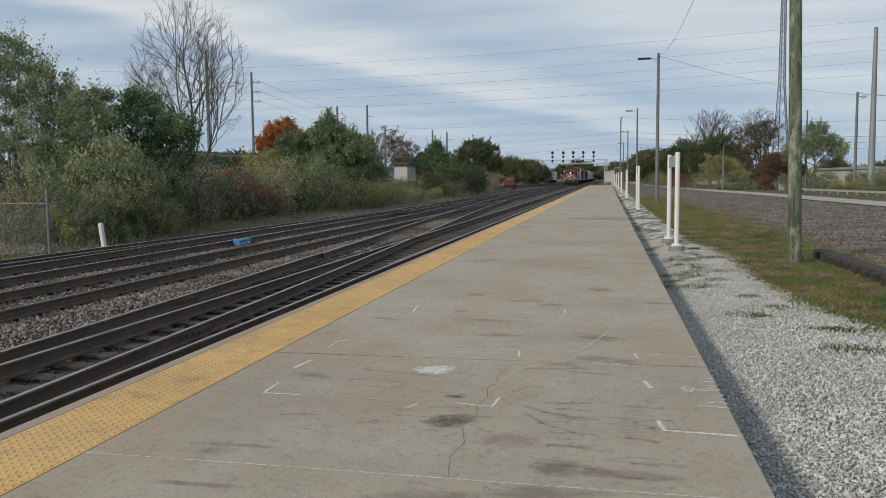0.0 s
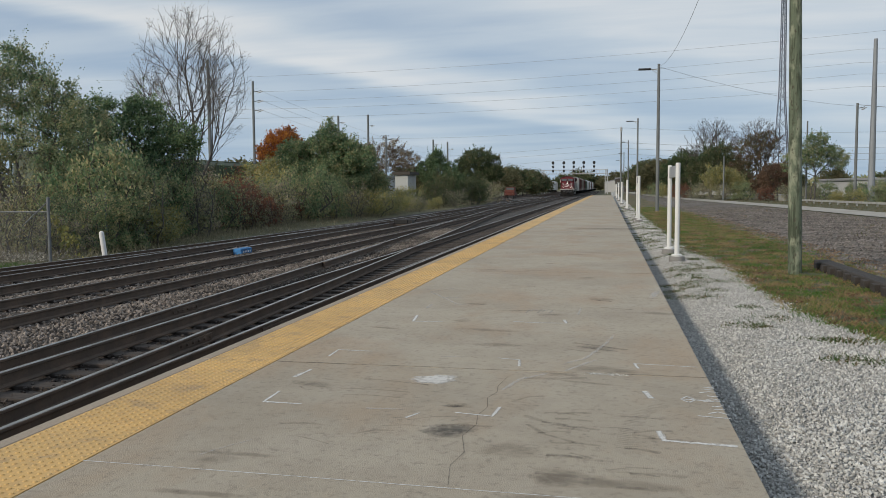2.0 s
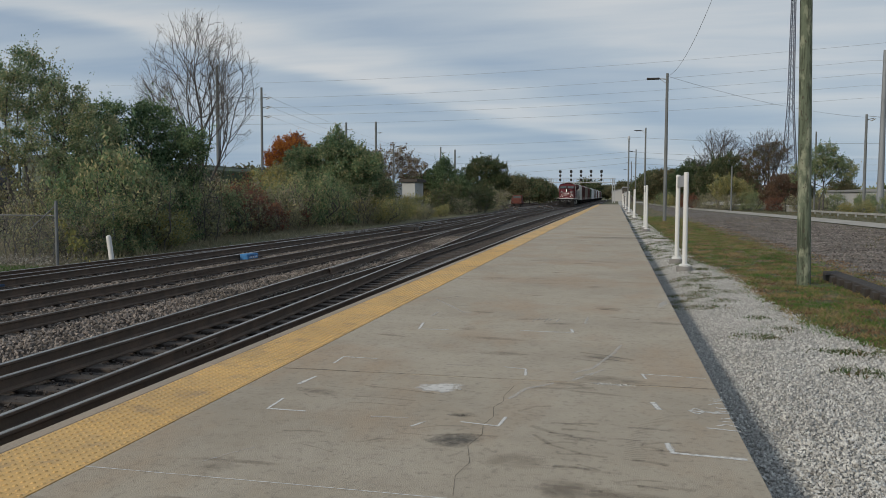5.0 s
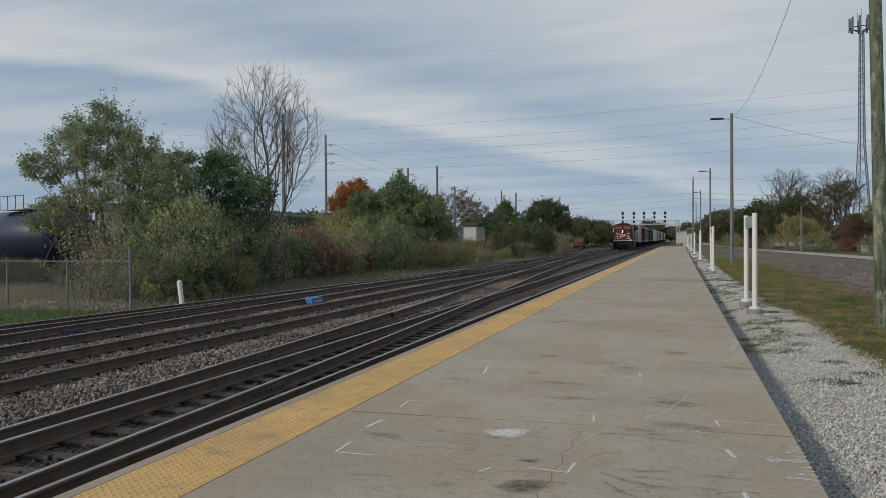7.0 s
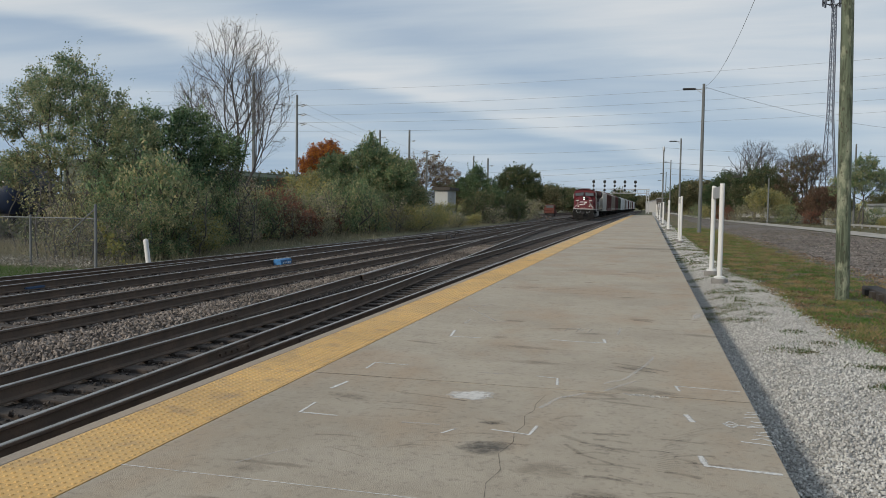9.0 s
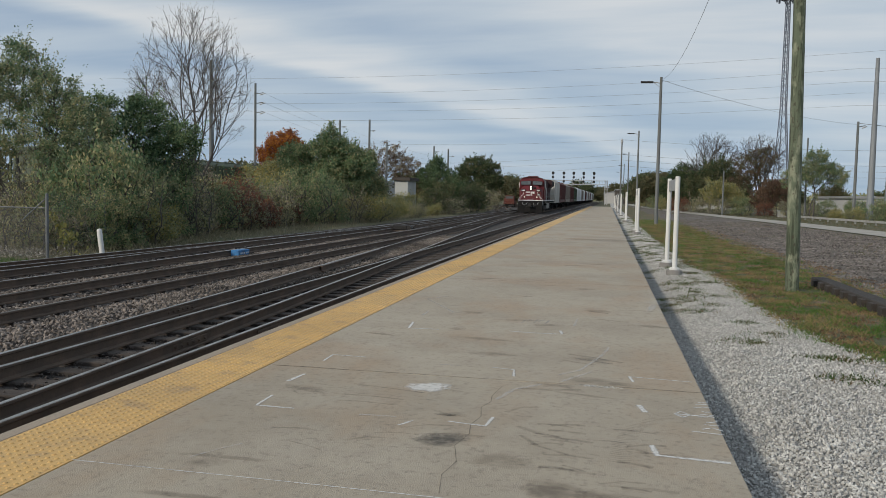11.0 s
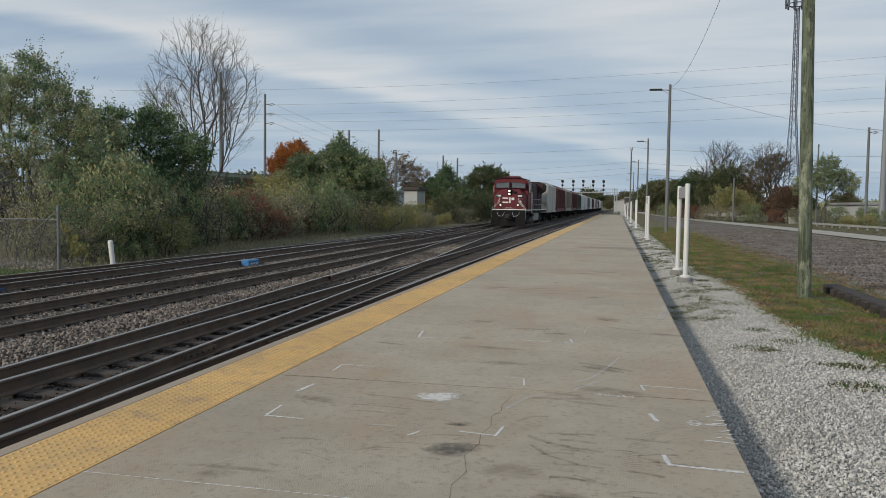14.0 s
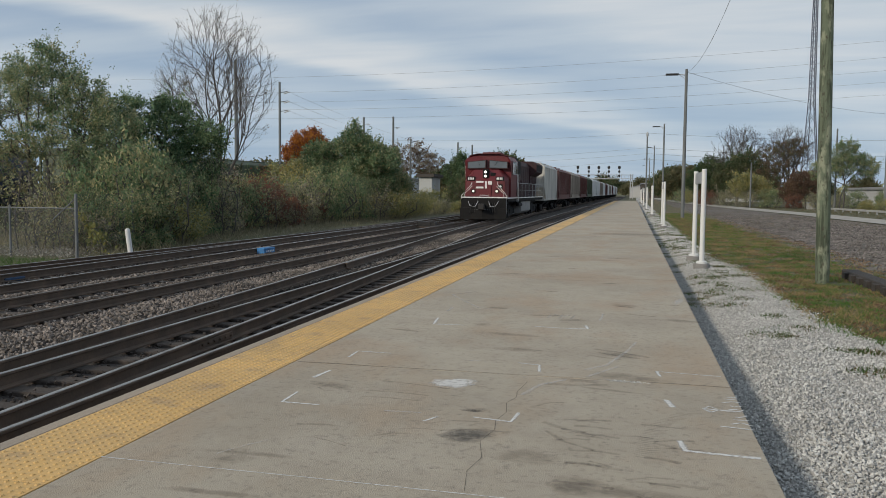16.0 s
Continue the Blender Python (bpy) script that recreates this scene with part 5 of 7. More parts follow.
    rad = part("radiator", bm, LOCO_HOOD, L, "flared radiator cabin, dark red")
    for s in (-1, 1):
        bm = bmesh.new()
        box(bm, s * 1.525 - 0.01, s * 1.525 + 0.01, 16.8, 21.0, 3.62, 4.12)
        part("radiator_grille", bm, LOCO_BLACK, rad)
        bm = bmesh.new()
        for k in range(7):
            box(bm, s * 1.0 - 0.02, s * 1.0 + 0.02, 16.75 + k * 0.62, 17.2 + k * 0.62, 1.7, 3.1, 0.01)
        part("radiator_doors", bm, LOCO_HOOD, rad)
    bm = bmesh.new()
    box(bm, -1.3, 1.3, 5.4, 8.6, 3.1, 4.15, 0.08)
    part("blower_housing", bm, LOCO_BLACK, L, "dark equipment housing behind the cab")
    bm = bmesh.new()
    box(bm, -0.55, 0.55, 10.5, 12.5, 4.2, 4.5, 0.06)
    part("exhaust_stack", bm, LOCO_BLACK, L)
    bm = bmesh.new()
    for s in (-1, 1):
        for i in range(8):
            y = 6.0 + i * 2.1
            tube(bm, [(s * 1.48, y, 1.5), (s * 1.48, y, 2.5)], 0.018, 5)
        tube(bm, [(s * 1.48, 5.6, 2.5), (s * 1.48, 20.9, 2.5)], 0.02, 5)
        tube(bm, [(s * 1.48, 5.6, 2.0), (s * 1.48, 20.9, 2.0)], 0.014, 5)
    part("side_handrail", bm, GALV, L)
    bm = bmesh.new()
    prism(bm, [(-1.42, 0.45), (-1.2, 0.28), (1.2, 0.28), (1.42, 0.45), (1.42, 1.15), (-1.42, 1.15)], "y", 8.2, 13.6)
    part("fuel_tank", bm, TANK_GREY, L, "dull grey fuel tank")
    wheels = []
    for yc in (4.4, 18.0):
        t, ws = truck(L, yc, (-1.85, 0.0, 1.85), 0.53)
        wheels += [(w, 0.53) for w in ws]
    return L, wheels


def build_hopper(length, mat, label, ribbed=True, height=4.55):
    """A covered hopper car: ribbed sides, sloped end sheets, roof hatches; y runs from 0 to length."""
    C = thing("hopper_car", pose(TRACK_2, 90, RAIL_Z), label, "freight car", "freight cars of the train")
    h, e = height, 1.5
    bm = bmesh.new()
    y0, y1 = 0.6, length - 0.6
    side = [(y0, 2.3), (y0 + 0.15, h - 0.35), (y1 - 0.15, h - 0.35), (y1, 2.3), (y1 - e, 1.25), (y0 + e, 1.25)]
    prism(bm, side, "x", -1.5, 1.5)
    body = part("body", bm, mat, C)
    bm = bmesh.new()
    prism(bm, [(-1.52, h - 0.36), (-1.1, h - 0.06), (0, h), (1.1, h - 0.06), (1.52, h - 0.36), (1.52, h - 0.46), (-1.52, h - 0.46)], "y", y0 + 0.05, y1 - 0.05)
    part("roof", bm, mat, C)
    bm = bmesh.new()
    box(bm, -0.35, 0.35, y0 + 0.8, y1 - 0.8, h, h + 0.10, 0.02)
    for k in range(4):
        yy = y0 + 1.6 + k * (y1 - y0 - 3.2) / 3
        tube(bm, [(0.75, yy, h - 0.12), (0.75, yy, h + 0.06)], 0.35, 10)
        tube(bm, [(-0.75, yy, h - 0.12), (-0.75, yy, h + 0.06)], 0.35, 10)
    part("roof_hatches", bm, mat, C)
    nr = max(6, int(length / 1.3))
    for s in (-1, 1) if ribbed else ():
        bm = bmesh.new()
        for k in range(nr):
            yy = y0 + 0.4 + k * (y1 - y0 - 0.8) / (nr - 1)
            box(bm, s * 1.53 - 0.04, s * 1.53 + 0.04, yy - 0.05, yy + 0.05, 1.6 if y0 + e < yy < y1 - e else 2.2, h - 0.4)
        part("side_ribs", bm, mat, body)
    bm = bmesh.new()
    box(bm, -1.53, 1.53, 0.3, length - 0.3, 1.08, 1.26, 0.02)
    for yy in (0.4, length - 0.4):
        for s in (-1, 1):
            box(bm, s * 1.45 - 0.05, s * 1.45 + 0.05, yy - 0.06, yy + 0.06, 1.2, h - 0.5)
            for k in range(6):
                tube(bm, [(s * 1.0, yy, 1.45 + 0.4 * k), (s * 1.45, yy, 1.45 + 0.4 * k)], 0.018, 4)
        box(bm, -0.12, 0.12, yy - 0.75, yy + 0.75, 0.75, 1.0)
    part("underframe", bm, mat, C)
    nb = 3 if length > 14 else 2
    for k in range(nb):
        yy = y0 + e + 1.0 + (k + 0.5) * (y1 - y0 - 2 * e - 2.0) / nb
        bm = bmesh.new()
        w = (y1 - y0 - 2 * e) / nb * 0.45
        r0 = [bm.verts.new(p) for p in ((-1.4, yy - w, 1.25), (1.4, yy - w, 1.25), (1.4, yy + w, 1.25), (-1.4, yy + w, 1.25))]
        r1 = [bm.verts.new(p) for p in ((-0.6, yy - 0.25, 0.4), (0.6, yy - 0.25, 0.4), (0.6, yy + 0.25, 0.4), (-0.6, yy + 0.25, 0.4))]
        for q in range(4):
            bm.faces.new((r0[q], r0[(q + 1) % 4], r1[(q + 1) % 4], r1[q]))
        bm.faces.new(r0)
        bm.faces.new(r1[::-1])
        part("hopper_bay", bm, LOCO_BLACK, C)
    wheels = []
    for yc in (1.75, length - 1.75):
        t, ws = truck(C, yc, (-0.88, 0.88), 0.42)
        wheels += [(w, 0.42) for w in ws]
    return C, wheels


locomotive, loco_wheels = build_locomotive()
CAR_KINDS = [("grey", 13.7, HOPPER_GREY, "short light grey covered hopper car"), ("brown", 18.2, HOPPER_BROWN, "red-brown covered hopper car"), ("tan", 18.0, HOPPER_TAN, "dusty grey-tan hopper car"),
             ("green", 17.5, HOPPER_GREEN, "dull green covered hopper car"), ("white", 18.0, HOPPER_WHITE, "off-white covered hopper car")]
car_models = {k: build_hopper(l, m, lab, k not in ("grey", "white")) + (l,) for k, l, m, lab in CAR_KINDS}
TRAIN = ["grey", "brown", "tan", "brown", "green", "white", "white", "tan", "white", "brown", "white", "tan", "grey", "brown", "white", "white", "tan", "white"]
train_cars, used, y_next = [], set(), 22.6
for k in TRAIN:
    car, ws, l = car_models[k]
    if k in used:
        c = copy_thing(car, pose(TRACK_2, 90, RAIL_Z))
        cw = []
    else:
        used.add(k)
        c, cw = car, ws
    train_cars.append((c, cw if len(train_cars) < 3 else [], y_next))
    y_next += l + 0.35
# two cars standing further up the line
for i, (kind_, x, y) in enumerate((("white", -23.5, 330.0), ("grey", -23.8, 349.0), ("brown", -29.5, 300.0), ("green", -35.8, 45.0), ("green", -35.8, 63.6), ("brown", -35.8, 82.0), ("grey", -35.8, 100.6))):
    ob = copy_thing(car_models[kind_][0], pose(x, y, RAIL_Z - 0.1))
    tagged(ob, group="standing freight cars")


# ---------------------------------------------------------------- things beside the tracks
def build_stake():
    t = thing("marker_post", pose(-15.57, 22.95, -0.56, 0, -7.5, 0), "leaning white plastic marker post by the track", "marker post")
    bm = bmesh.new()
    tube(bm, [(0, 0, -0.1), (0, 0, 0.84), (0, 0, 0.90), (0, 0, 0.92)], [0.08, 0.08, 0.066, 0.025], 16)
    part("shaft", bm, WHITE_PAINT, t, smooth=False)


def build_blue_box(x, y, w, label, paint, h=0.26):
    t = thing("rail_lubricator_box", pose(x, y, -0.45, 0, 0, 0), label, "track equipment")
    bm = bmesh.new()
    box(bm, -0.14, 0.14, -w / 2, w / 2, 0.0, h, 0.02)
    b = part("case", bm, paint, t, "blue case")
    for k in range(5):
        bm = bmesh.new()
        box(bm, 0.142, 0.146, -w * 0.36 + k * w * 0.16, -w * 0.27 + k * w * 0.16, h * 0.35, h * 0.62)
        part("lettering_bar", bm, PALE_FILM if h > 0.2 else paint, b)


def build_switch_machine(x, y):
    t = thing("switch_machine", pose(x, y, -0.42), "dark grey railway switch machine between the tracks", "track equipment")
    bm = bmesh.new()
    box(bm, -0.9, 0.9, -0.35, 0.35, -0.05, 0.06, 0.02)
    part("base_plate", bm, RAIL_STEEL, t)
    bm = bmesh.new()
    box(bm, -0.5, 0.3, -0.25, 0.25, 0.06, 0.34, 0.04)
    tube(bm, [(0.4, -0.2, 0.18), (0.4, 0.22, 0.18)], 0.15, 12)
    part("motor_case", bm, DARK_METAL, t)
    bm = bmesh.new()
    tube(bm, [(0.55, 0.1, 0.1), (0.75, 0.15, 0.42), (0.9, 0.3, 0.45)], 0.025, 6)
    part("hand_lever", bm, DARK_METAL, t)
    bm = bmesh.new()
    tube(bm, [(-0.9, 0, 0.08), (-2.2, 0.1, 0.05)], 0.03, 6)
    part("throw_rod", bm, DARK_METAL, t)


def chain_link(parent, x0, x1, z0, z1, pitch):
    bm = bmesh.new()
    h = z1 - z0
    n = int((x1 - x0) / pitch)
    r = 0.0024
    for k in range(-int(h / pitch), n):
        for s in (0, 1):
            a0, a1 = x0 + k * pitch, x0 + k * pitch + h
            t0, t1 = max(0.0, (x0 - a0) / h), min(1.0, (x1 - a0) / h)
            if t1 <= t0:
                continue
            zz = (z0 + h * t0, z0 + h * t1) if s == 0 else (z1 - h * t0, z1 - h * t1)
            p, q = Vector((a0 + h * t0, 0, zz[0])), Vector((a0 + h * t1, 0, zz[1]))
            vs = [bm.verts.new(p + d) for d in (Vector((0, -r, -r)), Vector((0, r, -r)), Vector((0, 0, r)))]
            ws = [bm.verts.new(q + d) for d in (Vector((0, -r, -r)), Vector((0, r, -r)), Vector((0, 0, r)))]
            for i in range(3):
                bm.faces.new((vs[i], vs[(i + 1) % 3], ws[(i + 1) % 3], ws[i]))
    part("wire_mesh", bm, FENCE_GREY, parent)


def build_fence(x, y, turn, length, spacing, height, label, pitch=0.08, railed=True):
    t = thing("chain_link_fence", pose(x, y, -0.56, 0, 0, turn), label, "fence")
    k = spacing
    while k <= length + 0.01:
        bm = bmesh.new()
        tube(bm, [(k, 0, -0.2), (k, 0, height + 0.05), (k, 0, height + 0.10)], [0.035, 0.035, 0.01], 8)
        part("post", bm, FENCE_GREY, t)
        k += spacing
    if railed:
        bm = bmesh.new()
        tube(bm, [(0, 0, height), (length, 0, height)], 0.022, 6)
        part("top_rail", bm, FENCE_GREY, t)
        bm = bmesh.new()
        tube(bm, [(0.02, 0, height + 0.3), (0.9, 0.05, height - 0.45)], 0.02, 6)
        part("brace", bm, FENCE_GREY, t)
        bm = bmesh.new()
        tube(bm, [(0, 0, -0.2), (0, 0, height + 0.42), (0, 0, height + 0.45)], [0.05, 0.05, 0.02], 10)
        part("terminal_post", bm, FENCE_GREY, t, "thicker terminal post")
    chain_link(t, 0, length, 0.05, height, pitch)


def build_tank_car():
    t = thing("tank_car", pose(-31.2, 36.0, -0.5, 0, 0, 157), "black railway tank car standing behind the fence", "freight car")
    bm = bmesh.new()
    tube(bm, [(0, 0, 2.45), (0.15, 0, 2.45), (0.45, 0, 2.45), (15.5, 0, 2.45), (15.8, 0, 2.45), (15.95, 0, 2.45)], [0.5, 1.1, 1.45, 1.45, 1.1, 0.5], 32)
    part("tank", bm, TANKCAR_BLACK, t, "glossy black tank", smooth=True)
    bm = bmesh.new()
    tube(bm, [(4.6, 0, 3.8), (4.6, 0, 4.25)], 0.45, 16)
    box(bm, 3.2, 6.2, -1.0, 1.0, 3.92, 3.98)
    part("valve_dome", bm, GALV, t)
    bm = bmesh.new()
    for yy in (-1.0, 1.0):
        for xx in (3.2, 4.2, 5.2, 6.2):
            tube(bm, [(xx, yy, 3.95), (xx, yy, 4.7)], 0.02, 5)
        tube(bm, [(3.2, yy, 4.7), (6.2, yy, 4.7)], 0.02, 5)
    part("platform_rail", bm, DARK_METAL, t)
    bm = bmesh.new()
    box(bm, -0.3, 16.2, -0.5, 0.5, 0.85, 1.15)
    # added black belly box, fills the gap below the tank as its shade
    box(bm, 0.3, 15.6, -1.15, 1.15, 0.28, 1.25)
    for xx in (2.0, 13.8):
        for s in (-1, 1):
            for q in (-0.85, 0.85):
                tube(bm, [(xx + q, s * 0.72, 0.45), (xx + q, s * 0.86, 0.45)], 0.43, 16)
    part("underframe", bm, LOCO_BLACK, t)


def utility_pole(name, x, y, z0, top, r, mat, label, arms=(), side=1, category="utility pole", lean=0.0, taper=0.7):
    t = thing(name, pose(x, y, z0, 0, lean, 0), label, category)
    h = top - z0
    bm = bmesh.new()
    tube(bm, [(0, 0, -0.5), (0, 0, h * 0.5), (0, 0, h)], [r, r * (0.5 + taper / 2), r * taper], 14)
    part("shaft", bm, mat, t, smooth=False)
    for za, ln in arms:
        bm = bmesh.new()
        tube(bm, [(0, 0, za - z0), (side * ln, 0, za - z0 + 0.15)], 0.045, 6)
        arm = part("arm", bm, mat, t)
        bm = bmesh.new()
        tube(bm, [(side * ln * 0.55, 0, za - z0 - 0.12), (side * ln * 0.8, 0, za - z0 - 0.05), (side * ln * 1.25, 0, za - z0 + 0.1)], [0.05, 0.075, 0.04], 8)
        part("insulator", bm, GALV, arm)
    return t


def build_lamp(x, y, h, label):
    t = thing("street_lamp", pose(x, y, -0.2), label, "lamp post", "platform lamps")
    bm = bmesh.new()
    tube(bm, [(0, 0, -0.3), (0, 0, h * 0.5), (0, 0, h)], [0.135, 0.12, 0.095], 14)
    part("pole", bm, GREY_WOOD, t, "grey weathered wood pole")
    bm = bmesh.new()
    tube(bm, [(0, 0, h - 0.45), (-0.35, 0, h - 0.38), (-0.6, 0, h - 0.36)], 0.035, 6)
    tube(bm, [(0, 0, h - 0.75), (-0.5, 0, h - 0.40)], 0.02, 5)
    arm = part("arm", bm, GALV, t)
    bm = bmesh.new()
    box(bm, -1.45, -0.55, -0.17, 0.17, h - 0.42, h - 0.30, 0.022)
    part("lamp_head", bm, DARK_METAL, arm)
    return t


def build_sign_posts(x, y, panel, label):
    t = thing("sign_frame", pose(x, y, -0.18), label, "sign", "sign frames along the platform")
    for k, (dx, yy) in enumerate(((0.02, 0.0), (0.0, 2.35))):
        bm = bmesh.new()
        tube(bm, [(dx, yy, -0.05), (dx, yy, 2.36), (dx, yy, 2.38)], [0.058, 0.058, 0.048], 18)
        part("post", bm, WHITE_PAINT, t, "white round post", smooth=False)
        bm = bmesh.new()
        tube(bm, [(dx, yy, -0.05), (dx, yy, 0.11), (dx, yy, 0.125)], [0.19, 0.19, 0.175], 24)
        part("footing", bm, FOOTING_GREY, t, "round grey concrete footing")
        bm = bmesh.new()
        tube(bm, [(dx, yy, 0.12), (dx, yy, 0.165), (dx, yy, 0.18)], [0.125, 0.125, 0.10], 20)
        part("base_plate", bm, WHITE_PAINT, t, "white round base plate")
    if panel:
        bm = bmesh.new()
        box(bm, -0.025, 0.035, 0.07, 2.28, 2.04, 2.32, 0.006)
        part("sign_panel", bm, SIGN_GREY, t, "grey sign panel")
    return t


def build_gantry():
    y, xl, xr = 262.0, -20.8, -1.0
    t = thing("signal_gantry", pose(0, y, -0.4), "grey steel signal gantry spanning the tracks with five signals", "signal gantry")
    for x in (xl, xr):
        bm = bmesh.new()
        for dx in (-0.35, 0.35):
            box(bm, x + dx - 0.12, x + dx + 0.12, -0.12, 0.12, -0.2, 7.8)
        for k in range(7):
            box(bm, x - 0.3, x + 0.3, -0.05, 0.05, 0.6 + k * 1.05, 0.72 + k * 1.05)
        part("tower", bm, GALV, t)
    for z in (6.35, 7.55):
        bm = bmesh.new()
        box(bm, xl - 0.5, xr + 0.5, -0.6, 0.6, z - 0.10, z + 0.10)
        part("beam", bm, GALV, t)
    for k in range(20):
        bm = bmesh.new()
        x = xl + (xr - xl) * k / 19
        box(bm, x - 0.05, x + 0.05, -0.5, -0.4, 6.4, 7.5)
        part("lattice_bar", bm, GALV, t)
    for x in (-17.6, -14.2, -11.1, -8.0, -4.8):
        bm = bmesh.new()
        box(bm, x - 0.09, x + 0.09, -0.72, -0.6, 6.4, 10.2)
        mast = part("mast", bm, GALV, t)
        for z0, z1, w in ((9.35, 10.3, 0.42), (8.2, 8.95, 0.34), (6.85, 7.6, 0.34)):
            bm = bmesh.new()
            prism(bm, [(x - w, z0 + 0.25), (x - w * 0.6, z0), (x + w * 0.6, z0), (x + w, z0 + 0.25), (x + w, z1 - 0.25), (x + w * 0.6, z1), (x - w * 0.6, z1), (x - w, z1 - 0.25)], "y", -1.0, -0.75)
            part("signal_head", bm, BLACK, mast)


def build_cell_tower():
    x0, y0, z0 = 28.8, 150.0, -0.3
    t = thing("lattice_tower", pose(x0, y0, z0), "tall grey lattice radio mast with antennas", "radio mast")
    t.scale = (1, 1, 1.033)

    def corner(k, z):
        half = 0.42 + max(0.0, (17 - z) / 17) * 1.1 + (35 - z) * 0.012
        a = math.radians(90 + 120 * k)
        return Vector((half * math.cos(a), half * math.sin(a), z))
    zs = list(np.arange(0, 18, 2.2)) + list(np.arange(18.4, 35.3, 1.1))
    for k in range(3):
        bm = bmesh.new()
        tube(bm, [corner(k, z) for z in zs], 0.07, 5)
        leg = part("leg", bm, TOWER_STEEL, t)
        bm = bmesh.new()
        for i in range(len(zs) - 1):
            tube(bm, [corner(k, zs[i]), corner((k + 1) % 3, zs[i + 1])], 0.032, 4, cap=False)
            tube(bm, [corner((k + 1) % 3, zs[i]), corner(k, zs[i + 1])], 0.032, 4, cap=False)
        part("bracing", bm, TOWER_STEEL, leg)
    bm = bmesh.new()
    for dx in (0.0, 0.22):
        tube(bm, [corner(2, z) + Vector((dx - 0.3, -0.15, 0)) for z in zs], 0.085, 6)
    part("cable_run", bm, TOWER_STEEL, t, "dark bundle of cables")
    bm = bmesh.new()
    tube(bm, [(math.cos(a) * 1.7, math.sin(a) * 1.7, 35.5) for a in np.linspace(0, 2 * math.pi, 13)], 0.08, 5)
    for k in range(6):
        a = k * math.pi / 3
        tube(bm, [(0, 0, 34.6), (math.cos(a) * 1.7, math.sin(a) * 1.7, 35.5)], 0.07, 5)
    part("antenna_ring", bm, DARK_METAL, t)
    for k in range(9):
        a = k * 2 * math.pi / 9 + 0.2
        bm = bmesh.new()
        box(bm, math.cos(a) * 1.75 - 0.16, math.cos(a) * 1.75 + 0.16, math.sin(a) * 1.75 - 0.1, math.sin(a) * 1.75 + 0.1, 34.9, 37.2, 0.04)
        part("antenna", bm, TOWER_STEEL, t)
    bm = bmesh.new()
    for dx, hh in ((0, 38.6), (-0.6, 38.0), (0.7, 37.9)):
        tube(bm, [(dx, 0, 35), (dx, 0, hh)], 0.035, 5)
    part("whip_antenna", bm, TOWER_STEEL, t)


def build_orange_machine():
    t = thing("track_machine", pose(-19.3, 160.0, -0.5), "small orange track maintenance machine standing on a siding", "rail vehicle")
    bm = bmesh.new()
    box(bm, -1.05, 1.05, 0, 4.6, 0.65, 1.15, 0.05)
    box(bm, -1.0, 1.0, 0.1, 1.0, 1.15, 1.75, 0.06)
    part("chassis", bm, ORANGE, t)
    bm = bmesh.new()
    box(bm, -0.95, 0.95, 1.2, 2.8, 1.15, 2.35, 0.08)
    cab_ = part("cab", bm, ORANGE, t)
    bm = bmesh.new()
    box(bm, -0.75, 0.75, 1.17, 1.2, 1.65, 2.2)
    part("windscreen", bm, GLASS, cab_)
    for s in (-1, 1):
        for yy in (0.8, 3.6):
            bm = bmesh.new()
            tube(bm, [(s * 0.68, yy, 0.4), (s * 0.82, yy, 0.4)], 0.4, 16)
            part("wheel", bm, DARK_METAL, t)
        bm = bmesh.new()
        tube(bm, [(s * 0.7, 0.0, 0.95), (s * 0.7, 0.08, 0.95)], 0.12, 12)
        part("headlight", bm, LOCO_WHITE, t)


def building(name, x0, x1, y0, y1, h, wall, roof, label, windows=0, slope=0.0, z=-0.5):
    t = thing(name, pose(x0, y0, z), label, "building")
    w, d = x1 - x0, y1 - y0
    bm = bmesh.new()
    prism(bm, [(0, 0), (w, 0), (w, h + slope), (0, h)], "y", 0, d)
    wall_ = part("wall", bm, wall, t)
    bm = bmesh.new()
    prism(bm, [(-0.3, h), (w + 0.3, h + slope), (w + 0.3, h + slope + 0.35), (-0.3, h + 0.35)], "y", -0.3, d + 0.3)
    part("roof", bm, roof, t)
    for k in range(windows):
        xx = w * (k + 0.5) / windows
        bm = bmesh.new()
        box(bm, xx - 0.6, xx + 0.6, -0.04, 0.02, h * 0.45, h * 0.75)
        wf = part("window_frame", bm, GALV, t)
        bm = bmesh.new()
        box(bm, xx - 0.5, xx + 0.5, -0.06, -0.03, h * 0.47, h * 0.73)
        part("pane", bm, GLASS, wf)
    return t


build_stake()
build_blue_box(-11.55, 24.3, 0.78, "bright blue box with pale lettering beside the rail", BLUE_PAINT, 0.205)
build_blue_box(-13.36, 15.26, 0.6, "faded blue box lying between the rails", BLUE_FADED, 0.10)
build_switch_machine(-11.3, 44.3)
build_fence(-16.74, 21.9, 180, 9.6, 2.4, 1.55, "low galvanised chain-link fence with bare posts")
build_fence(-16.7, 22.0, 101.5, 24.0, 4.0, 2.0, "overgrown chain-link fence along the tracks", 0.2, False)
build_tank_car()
# dark sheet laid under the tank car in place of its shade
bed = mesh_np("tank_shade_sheet", np.array([(-26.5, 30.4, -0.535), (-25.6, 38.0, -0.535), (-60.0, 52.0, -0.535), (-62.0, 44.5, -0.535)]), [(0, 1, 2, 3)], BALLAST)
tagged(new("tank_shade_sheet", bed), "dark ballast-textured sheet standing in for the shade under the tank car", "ballast", kind="structure")
wood_pole = utility_pole("utility_pole", 3.74, 17.7, -0.2, 11.5, 0.136, POLE_WOOD, "thick greenish treated wooden pole in the grass", lean=-1.15)
